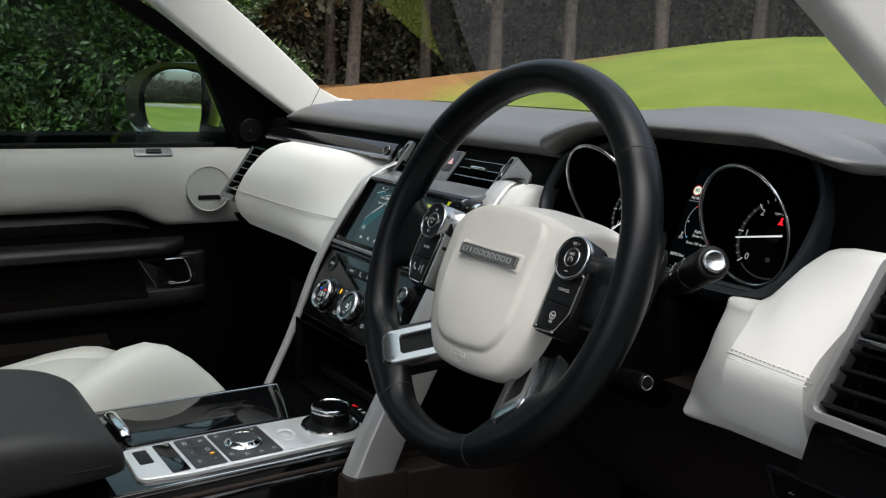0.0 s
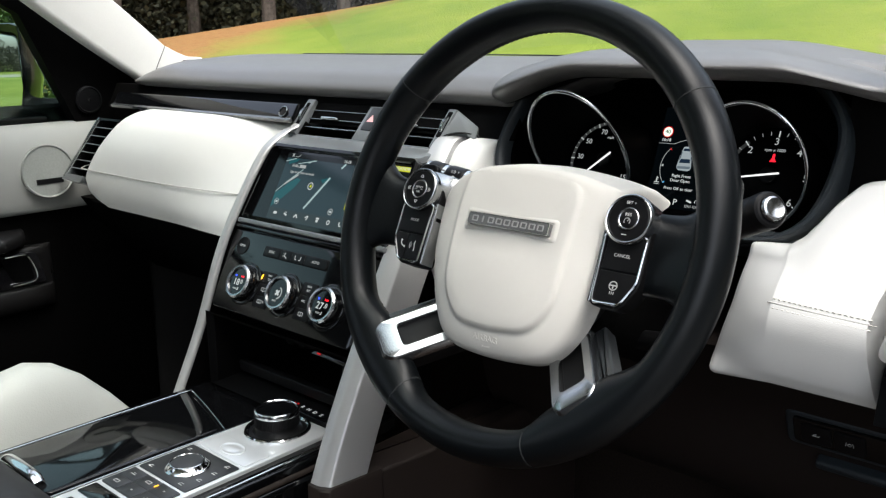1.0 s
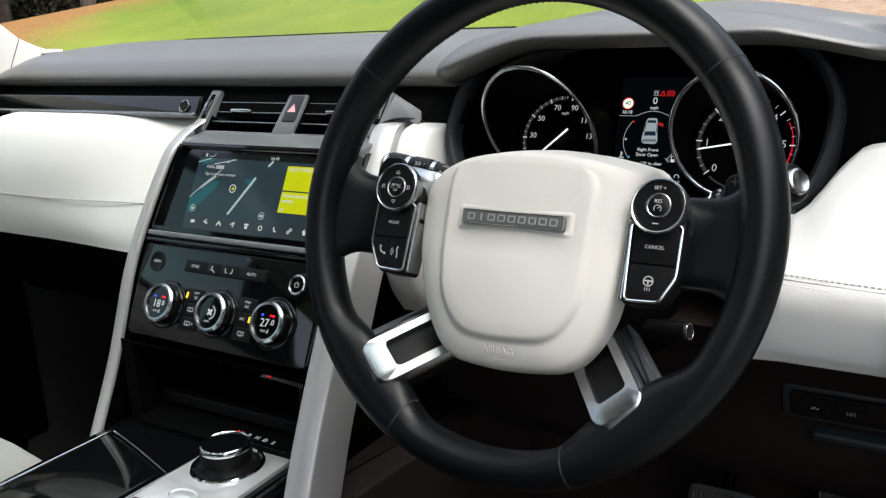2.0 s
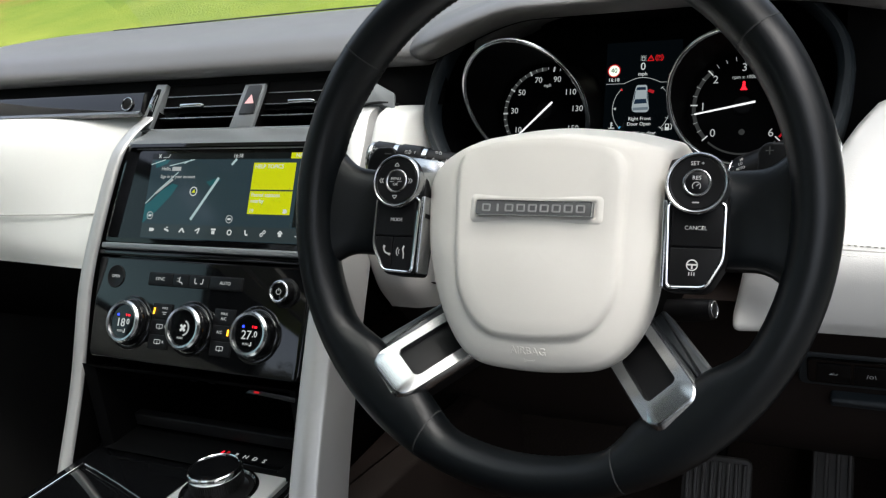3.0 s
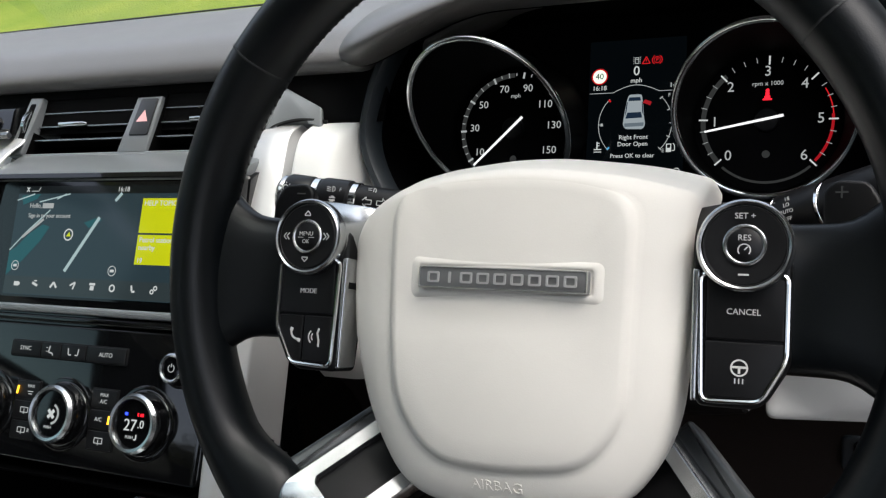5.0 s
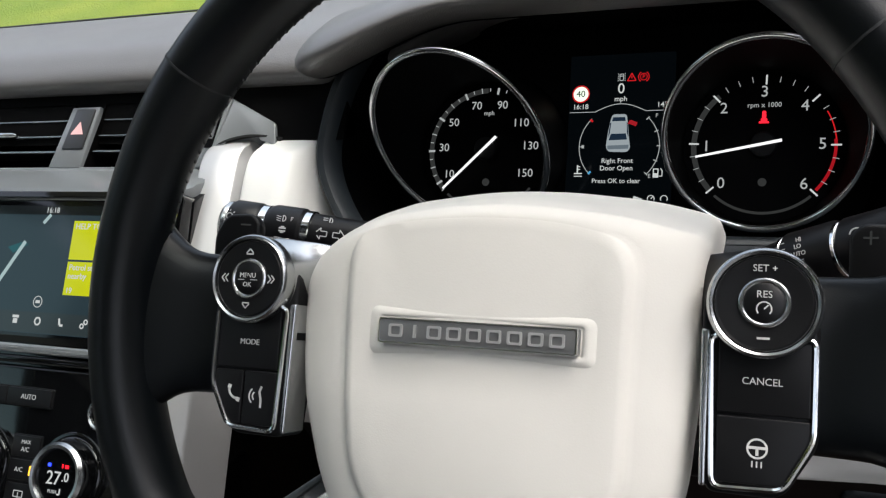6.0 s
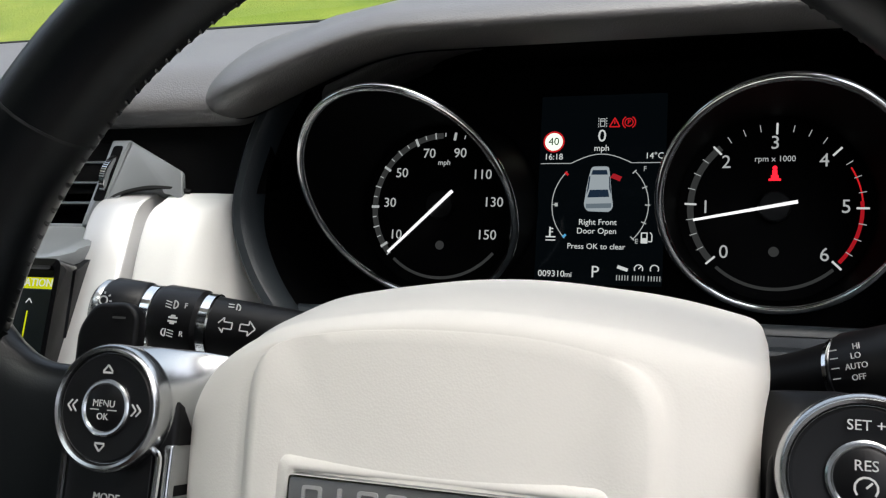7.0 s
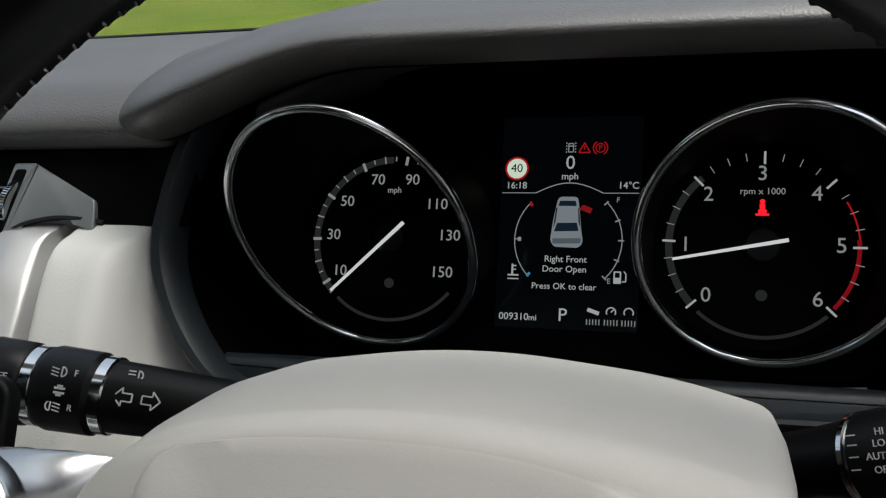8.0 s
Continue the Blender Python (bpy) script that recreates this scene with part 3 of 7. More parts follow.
def rim_point(angle, turn, grow=0.0):
    """A point of the rim's skin: angle round the wheel, turn round the tube; the lower quarter is slimmer."""
    a = math.degrees(angle) % 360
    grip = 0.0012 * (smooth(a, 15, 40) - smooth(a, 55, 85) + smooth(a, 95, 125) - smooth(a, 140, 165))
    t, d = RIM_T + grip + grow, RIM_D + grip + grow
    c, s = math.cos(turn), math.sin(turn)
    # flatter towards the hub, rounder outside
    # swells towards the lower spokes
    root = 0.82 * (smooth(a, 208, 222) - smooth(a, 238, 252) + smooth(a, 288, 302) - smooth(a, 318, 332))
    c2 = c * (1.0 if c > 0 else 0.92 + root)
    r = t * c2
    return RIM @ Vector(((RIM_R + r) * math.cos(angle), (RIM_R * RIM_K + r) * math.sin(angle), d * s))


def rim_mesh(a0, a1, steps, grow=0.0, sides=20):
    loops = []
    for k in range(steps + 1):
        a = radians(a0 + (a1 - a0) * k / steps)
        loops.append([rim_point(a, 2 * math.pi * j / sides, grow) for j in range(sides)])
    full = abs(a1 - a0) >= 359.9
    if full:
        loops[-1] = loops[0]
    return rings(loops, caps=not full)


wheel = thing("steering_wheel", HUB.translation, "black leather steering wheel with cream airbag cover and satin silver spokes", "steering wheel")
rim = part("rim", rim_mesh(0, 360, 160), wheel_leather, wheel, "black grained leather rim")
for a in (38, 142, 245, 292):
    part("seam", rim_mesh(a - 0.16, a + 0.16, 2, 0.0003), seam_thread, rim)


def rim_stitching():
    """Thread crossing the seam along the inner edge of the rim."""
    bm = bmesh.new()
    a = 0.0
    while a < 360:
        if not (350 < a or a < 8 or 172 < a < 212 or 335 < a):
            p, q = rim_point(radians(a), math.pi + 0.34, -0.0009), rim_point(radians(a + 0.35), math.pi + 0.68, -0.0009)
            mid = rim_point(radians(a + 0.4), math.pi + 0.51, -0.0003)
            tube([p, mid, q], 0.0010, 6, bm, (0.3, 1, 0.2))
        a += 1.75
    return bm


tagged(part("stitching", rim_stitching(), wheel_leather, rim), "tight black cross stitching", kind="stuff")


def web(side):
    """The leather spoke that flares from the control pod into the rim."""
    loops = []
    for k in range(15):
        s = k / 14
        u = 0.118 + (0.186 - 0.118) * s
        flare = 0.030 * smooth(s, 0.35, 1.0) ** 1.6
        top, low = 0.0125 + flare * 1.0, -0.0545 - flare * 0.85
        mid, half = (top + low) / 2, (top - low) / 2
        d = 0.012 - 0.002 * math.sin(math.pi * s)
        z = -0.0235 + 0.0135 * smooth(s, 0.1, 0.9)
        loop = []
        for j in range(24):
            a = 2 * math.pi * j / 24
            c, sn = math.cos(a), math.sin(a)
            loop.append(HUB @ Vector((side * u, mid + half * math.copysign(abs(c) ** 0.55, c), z + d * math.copysign(abs(sn) ** 0.8, sn))))
        loops.append(loop)
    return rings(loops)


for side in (-1, 1):
    part("side_spoke", web(side), wheel_leather, wheel, "black leather side spoke")

# airbag cover: rounded shield with a raised middle field
PAD = [(-0.0905, 0.010, 0.03), (-0.062, 0.0310, 0.03), (0.0, 0.0400, 0.05), (0.060, 0.0340, 0.03), (0.0895, 0.0265, 0.007), (0.0865, -0.03, 0.03),
       (0.0815, -0.088, 0.03), (0.057, -0.126, 0.035), (-0.001, -0.133, 0.06), (-0.052, -0.129, 0.035), (-0.0745, -0.094, 0.035), (-0.0885, -0.045, 0.04)]
FIELD = [(-0.060, 0.024, 0.02), (-0.030, 0.029, 0.03), (0.0, 0.030, 0.03), (0.030, 0.029, 0.03), (0.0615, 0.021, 0.02), (0.061, -0.02, 0.03),
         (0.060, -0.080, 0.02), (0.042, -0.104, 0.022), (0.0, -0.109, 0.05), (-0.034, -0.107, 0.022), (-0.054, -0.082, 0.022), (-0.058, -0.03, 0.03)]


def airbag_cover():
    out, field = rounded(PAD, 8), rounded(FIELD, 8)
    mid = Vector((0.002, -0.045))
    loops = []

    def crown(p):
        return -0.006 * (p.x / 0.09) ** 2 - 0.010 * max(0.0, -0.05 - p.y) / 0.08 - 0.004 * max(0, p.y) / 0.04

    def loop(k, z_of, back=0.0):
        pts = []
        for o, f in zip(out, field):
            p = o.lerp(f, k) if k <= 1 else f.lerp(mid, k - 1)
            pts.append(HUB @ Vector((p.x, p.y + back * smooth(p.y, -0.005, 0.026), z_of(p))))
        loops.append(pts)

    loop(0.02, lambda p: -0.040 - 0.062 * smooth(p.y, -0.005, 0.026), 0.0160)
    loop(0.01, lambda p: -0.034 - 0.044 * smooth(p.y, -0.005, 0.026), 0.0165)
    loop(0.0, lambda p: -0.028 - 0.022 * smooth(p.y, -0.005, 0.026), 0.0115)
    loop(0.0, lambda p: -0.022 + crown(p), 0.0045)
    loop(0.02, lambda p: -0.013 + crown(p))
    loop(0.08, lambda p: -0.0085 + crown(p))
    loop(0.20, lambda p: -0.0055 + crown(p))
    loop(0.55, lambda p: -0.0025 + crown(p))
    loop(0.80, lambda p: -0.0010 + crown(p))
    for k, h in ((0.90, 0.0), (0.95, 0.3), (1.0, 0.75), (1.05, 1.0), (1.2, 1.05), (1.45, 1.1), (1.7, 1.12), (1.9, 1.12), (1.99, 1.12)):
        loop(k, lambda p, h=h: -0.0010 + 0.0002 * h + 0.0046 * h * (1 - 0.96 * smooth(p.y, -0.085, -0.034) * (1 - 0.75 * smooth(abs(p.x), 0.046, 0.058))) + crown(p))
    return rings(loops)


pad = part("airbag_cover", airbag_cover(), pad_leather, wheel, "cream airbag cover with raised middle field", 50)
BADGE = HUB @ Matrix.Translation((0.0005, -0.0188, 0.0))
badge = part("badge", slab(BADGE, rect(-0.0425, -0.0054, 0.0425, 0.0054, 0.0012), -0.002, 0.0032, 0.0007), badge_metal, pad, "dark chrome badge plate")




def badge_surround():
    """Moulded rim that slopes down to the badge on all sides."""
    def loop(grow, z):
        pts = rounded(rect(-0.0425 - grow, -0.0054 - grow * 0.62, 0.0425 + grow, 0.0054 + grow * 0.62, 0.0012 + grow * 0.5), 5)
        return [BADGE @ Vector((p.x, p.y, z - 0.006 * (p.x / 0.09) ** 2)) for p in pts]
    return rings([loop(0.0100, -0.0022), loop(0.0085, -0.0009), loop(0.0060, 0.0002), loop(0.0038, 0.0009), loop(0.0022, 0.0009), loop(0.0012, 0.0004), loop(0.0003, -0.0010)], caps=False)


part("badge_surround", badge_surround(), pad_leather, pad, "", 80)
part("badge_rim", rings([[BADGE @ Vector((p.x, p.y, z)) for p in rounded(rect(-0.0425 + i, -0.0054 + i, 0.0425 - i, 0.0054 - i, 0.0012), 3)] for i, z in ((0.0, 0.0031), (0.0002, 0.0037), (0.0007, 0.0037), (0.0009, 0.0031))], caps=False), chrome, badge, "bright badge rim")


def badge_shape(x, w):
    """A plain raised block with a sunken middle, as wide as 2 w."""
    o = rounded(rect(x - w, -0.0027, x + w, 0.0027, 0.0010 if w > 0.001 else 0.0003), 3)
    if w < 0.001:
        return slab(BADGE, [(p.x, p.y) for p in o], 0.0030, 0.0040)
    i = rounded(rect(x - w + 0.0010, -0.0017, x + w - 0.0010, 0.0017, 0.0006), 3)
    return rings([[BADGE @ Vector((p.x, p.y, z)) for p in pts] for pts, z in ((o, 0.0030), (o, 0.0040), (i, 0.0040), (i, 0.0031))], caps=False)


for k in range(9):
    part("raised_shape", badge_shape(-0.0345 + k * 0.00862, 0.0006 if k == 1 else 0.0031), silver_paint, badge, "plain raised silver shape")
AIR = HUB @ Matrix.Translation((0, -0.1172, -0.01065)) @ pose(0, 0, 0, 22, 0, 0)
lettering("AIRBAG", 0.0076, AIR, pad_leather, pad, "embossed_lettering", depth=0.00055)
bars(AIR, [(-0.003, -0.0072, 0.0035, -0.0072, 0.0009), (-0.003, -0.0084, -0.003, -0.006, 0.0009), (0.0035, -0.0072, 0.0046, -0.0064, 0.0010)], -0.0003, pad_leather, pad, "embossed_mark", 0.0003)


def control_pod(side):
    """A round four-way switch over a panel of buttons, framed in satin metal."""
    P = HUB @ Matrix.Translation((side * 0.11, 0, 0))
    pod = part("control_pod", slab(P, [(-0.019 * 1, 0.008, 0.008), (-0.0195, -0.05, 0.004), (-0.008, -0.070, 0.006), (0.019, -0.070, 0.004), (0.022, -0.03, 0.01), (0.022, 0.008, 0.01)] if side < 0 else
                                   [(0.019, 0.008, 0.008), (0.0195, -0.05, 0.004), (0.008, -0.070, 0.006), (-0.019, -0.070, 0.004), (-0.022, -0.03, 0.01), (-0.022, 0.008, 0.01)], -0.026, -0.0065, 0.002), satin_black, wheel, "gloss black control pod")
    s = -side  # towards the hub
    frame_line = [(s * -0.0180, -0.012), (s * -0.0180, -0.048), (s * -0.0080, -0.0665), (s * 0.0165, -0.0675), (s * 0.0185, -0.012)]
    bm = bmesh.new()
    path = [P @ Vector((*p, -0.0045)) for p in ((p.x, p.y) for p in rounded([(*q, 0.004) for q in frame_line], 4))]
    sweep(path, circle(0.0011, 8), HUB.col[2].xyz, bm)
    part("bezel", bm, chrome, pod, "chrome bezel")
    # satin flank towards the hub
    part("flank", slab(P, rounded([(s * 0.0185, -0.010, 0.002), (s * 0.0185, -0.068, 0.002), (s * 0.0212, -0.068, 0.001), (s * 0.0222, -0.010, 0.001)], 3) if s > 0 else
                       rounded([(s * 0.0222, -0.010, 0.001), (s * 0.0212, -0.068, 0.001), (s * 0.0185, -0.068, 0.002), (s * 0.0185, -0.010, 0.002)], 3), -0.022, -0.0055, 0.0012), satin_silver, pod, "satin silver flank")
    D = P @ Matrix.Translation((0, 0, 0))
    part("collar", lathe(D, [(0.0172, -0.026), (0.0192, -0.025), (0.0204, -0.005), (0.0204, -0.0005), (0.0198, 0.0012), (0.0189, 0.0019), (0.0180, 0.0014), (0.0174, 0.0)], 56), satin_silver, pod, "satin silver ring")
    cone = []
    for k, (off, rad, z) in enumerate(((0.0, 0.0199, -0.004), (0.006, 0.0194, -0.010), (0.018, 0.0180, -0.020), (0.034, 0.0150, -0.030))):
        cone.append([P @ Vector((s * off + rad * math.cos(t) * (1 - 0.12 * k), 0.001 * k + rad * math.sin(t), z - 0.006 * math.cos(t) * s * (k > 0))) for t in (2 * math.pi * j / 40 for j in range(40))])
    part("cone", rings(cone), satin_silver if side < 0 else satin_black, pod, "satin silver cone" if side < 0 else "black cone")
    dial = part("four_way_switch", lathe(D, [(0.0173, -0.006), (0.0173, 0.0002), (0.0165, 0.0009), (0.0125, 0.0006), (0.0088, 0.0002)], 48), button_black, pod)
    part("button_ring", torus(D @ Matrix.Translation((0, 0, 0.0006)), 0.0082, 0.0011, 40, 10), satin_silver, dial)
    part("centre_button", lathe(D, [(0.0076, -0.002), (0.0076, 0.0010), (0.0065, 0.0017), (0.0001, 0.0021)], 36), button_black, dial)
    ink = button_ink
    if side < 0:
        lettering("MENU", 0.0031, spot(D, 0, 0.0013, 0.0019), ink, dial)
        lettering("OK", 0.0030, spot(D, 0, -0.0028, 0.0019), ink, dial)
        bars(D, [(-0.005, -0.0006, 0.005, -0.0006, 0.0003)], 0.0018, ink, dial)
        marks = []
        for sx in (-1, 1):
            for off in (0.0105, 0.0123):
                marks += [(sx * off, 0.0018, sx * (off + 0.0016), 0, 0.0005), (sx * off, -0.0018, sx * (off + 0.0016), 0, 0.0005)]
        for sy in (-1, 1):
            marks += [(-0.0018, sy * 0.0115, 0, sy * 0.0135, 0.0005), (0.0018, sy * 0.0115, 0, sy * 0.0135, 0.0005), (-0.0018, sy * 0.0111, 0.0018, sy * 0.0111, 0.0006)]
        bars(D, marks, 0.0016, ink, dial)
        keys = (("mode_button", [(-0.0168, -0.0135, 0.001), (0.0155, -0.0135, 0.001), (0.0155, -0.0405, 0.001), (-0.0168, -0.0405, 0.001)]),
                ("phone_button", [(-0.0168, -0.0415, 0.001), (-0.0020, -0.0415, 0.001), (-0.0020, -0.0655, 0.001), (-0.0075, -0.0655, 0.002), (-0.0168, -0.0485, 0.002)]),
                ("voice_button", [(-0.0012, -0.0415, 0.001), (0.0155, -0.0415, 0.001), (0.0155, -0.0655, 0.001), (-0.0012, -0.0655, 0.001)]))
        made = {n: part(n, slab(P, c, -0.008, -0.0048, 0.0006), button_black, pod) for n, c in keys}
        lettering("MODE", 0.0036, spot(P, 0, -0.0285, -0.0046), ink, made["mode_button"])
        bars(P, arc(-0.0045, -0.0500, 0.0042, 180, 270, 0.0010) + [(-0.0088, -0.0500, -0.0082, -0.0482, 0.0018), (-0.0045, -0.0544, -0.0028, -0.0550, 0.0018)], -0.0047, ink, made["phone_button"], "phone_mark")
        bars(P, [(0.0085, -0.048, 0.0075, -0.0505, 0.001), (0.0075, -0.0505, 0.0085, -0.054, 0.001), (0.0085, -0.054, 0.0085, -0.0575, 0.001)] + arc(0.0062, -0.0525, 0.0022, 130, 230, 0.0006, 5) + arc(0.0062, -0.0525, 0.0040, 130, 230, 0.0006, 5), -0.0047, ink, made["voice_button"], "voice_mark")
    else:
        lettering("SET +", 0.0036, spot(D, 0, 0.0125, 0.0018), ink, dial)
        lettering("RES", 0.0036, spot(D, 0, 0.0030, 0.0021), ink, dial)
        bars(D, arc(0, -0.0022, 0.0026, -40, 220, 0.0005, 9) + [(0, -0.0022, 0.0014, -0.0008, 0.0005)], 0.0019, ink, dial, "cruise_mark")
        bars(D, [(-0.0022, -0.0128, 0.0022, -0.0128, 0.0008)], 0.0016, ink, dial)
        keys = (("cancel_button", [(-0.0155, -0.0135, 0.001), (0.0168, -0.0135, 0.001), (0.0168, -0.0405, 0.001), (-0.0155, -0.0405, 0.001)]),
                ("heat_button", [(-0.0155, -0.0415, 0.001), (0.0168, -0.0415, 0.001), (0.0168, -0.0485, 0.002), (0.0075, -0.0655, 0.002), (-0.0155, -0.0655, 0.001)]))
        made = {n: part(n, slab(P, c, -0.008, -0.0048, 0.0006), button_black, pod) for n, c in keys}
        lettering("CANCEL", 0.0037, spot(P, 0, -0.0285, -0.0046), ink, made["cancel_button"])
        bars(P, arc(-0.001, -0.0525, 0.0034, 0, 360, 0.0007, 16) + [(-0.0042, -0.0522, 0.0022, -0.0522, 0.0010), (-0.001, -0.0525, -0.001, -0.0550, 0.0010)]
             + [(x, -0.0570, x, -0.0592, 0.0005) for x in (-0.0026, -0.001, 0.0006)], -0.0047, ink, made["heat_button"], "heat_mark")
    return pod


control_pod(-1)
control_pod(1)


def lower_spoke(side):
    """A satin U of metal round a dark inset, from the hub, set deep, out and up to the rim, with a slim flange behind its upper edge."""
    root, axis = Vector((0.107, -0.147)), Vector((0.65, -0.76)).normalized()

    def drawn(points):
        out = []
        for x, y, r in points:
            p = Vector((x, y))
            p += axis * (p - root).dot(axis) * 0.12
            out.append((side * p.x, p.y, r))
        return out

    outer = drawn([(0.052, -0.094, 0.004), (0.0685, -0.0795, 0.004), (0.1205, -0.1305, 0.009), (0.1205, -0.139, 0.010), (0.097, -0.1615, 0.011), (0.087, -0.1605, 0.010), (0.040, -0.114, 0.004)])
    inner = drawn([(0.057, -0.099, 0.002), (0.0660, -0.0910, 0.002), (0.1010, -0.1258, 0.004), (0.1005, -0.1290, 0.004), (0.0870, -0.1420, 0.004), (0.0835, -0.1415, 0.004), (0.050, -0.108, 0.002)])
    flange = drawn([(0.0670, -0.0810, 0.001), (0.0750, -0.0720, 0.003), (0.1235, -0.1185, 0.004), (0.1215, -0.1300, 0.003)])
    hinge = Matrix.Translation((side * 0.107, -0.147, -0.003))
    Q = HUB @ hinge @ Matrix.Rotation(radians(side * -35), 4, Vector((side * 0.76, 0.65, 0))) @ hinge.inverted()
    o, i = rounded(outer, 6), rounded(inner, 6)
    loops = []
    mid = sum(o, Vector((0, 0))) / len(o)
    for pts, z, k in ((o, -0.0090, 1.0), (o, -0.0062, 1.0), (o, -0.0050, 0.99), (o, -0.0010, 0.93), (o, 0.0008, 0.90), (o, 0.0014, 0.875), (i, 0.0014, 1.06), (i, 0.0004, 1.01), (i, -0.0050, 0.98)):
        loops.append([Q @ Vector((*(mid + (p - mid) * k), z)) for p in pts])
    arm = part("lower_spoke", rings(loops), satin_silver, wheel, "satin silver lower spoke")
    part("inset", slab(Q, inner, -0.008, -0.0042, 0.0008), satin_black, arm, "black inset panel")
    part("flange", slab(Q, flange, -0.022, -0.0085, 0.003), gunmetal, arm, "dark gunmetal flange")
    part("backing", slab(Q, [(x * 0.985, y * 0.985 - 0.001, 0.008) for x, y, _ in outer], -0.026, -0.009, 0.003), satin_black, arm)


lower_spoke(-1)
lower_spoke(1)


def paddle(side):
    Q = HUB @ Matrix.Translation((side * 0.152, 0.016, -0.050)) @ pose(0, 0, 0, 0, side * -8, 0)
    p = part("shift_paddle", slab(Q, [(side * x, y, r) for x, y, r in ((-0.012, -0.040, 0.004), (0.013, -0.040, 0.004), (0.0135, 0.010, 0.004), (0.0075, 0.0205, 0.004), (-0.0070, 0.0215, 0.004), (-0.0120, 0.0165, 0.003))], -0.004, 0.0025, 0.002), satin_black, wheel, "black shift paddle")
    strokes = [(side * -0.004 - 0.0028, 0.0152, side * -0.004 + 0.0028, 0.0152, 0.0009)]
    if side > 0:
        strokes.append((-0.004, 0.0124, -0.004, 0.0180, 0.0009))
    bars(Q, strokes, 0.0026, dim_ink, p)


paddle(-1)
paddle(1)
part("hub_shroud", lathe(HUB @ Matrix.Translation((0, -0.045, -0.10)), [(0.050, -0.02), (0.056, 0.0), (0.066, 0.05), (0.070, 0.068)], 40), satin_black, wheel)

# ---- steering column with its stalks ----
COL = HUB @ Matrix.Translation((0, -0.03, -0.10))
column = thing("steering_column", COL.translation, "black steering column shroud", "steering column")
part("shroud", slab(COL, rect(-0.060, -0.065, 0.060, 0.055, 0.03), -0.16, 0.0, 0.015), matt_black, column)
IGN = basis((0.468, 0.120, 1.142), (1, 0, 0.1), (0, 0.4, 1)) @ pose(0, 0, 0, 0, 80, 0) @ Matrix.Scale(0.72, 4)
knob = part("adjuster_knob", lathe(IGN, [(0.013, -0.05), (0.0135, -0.01), (0.0130, 0.0), (0.0125, 0.002), (0.012, 0.014), (0.010, 0.0165), (0.0001, 0.017)], 32), satin_black, column, "round black column adjuster knob")
part("knob_ring", torus(IGN @ Matrix.Translation((0, 0, 0.0165)), 0.0094, 0.0008, 32, 8), chrome, knob)


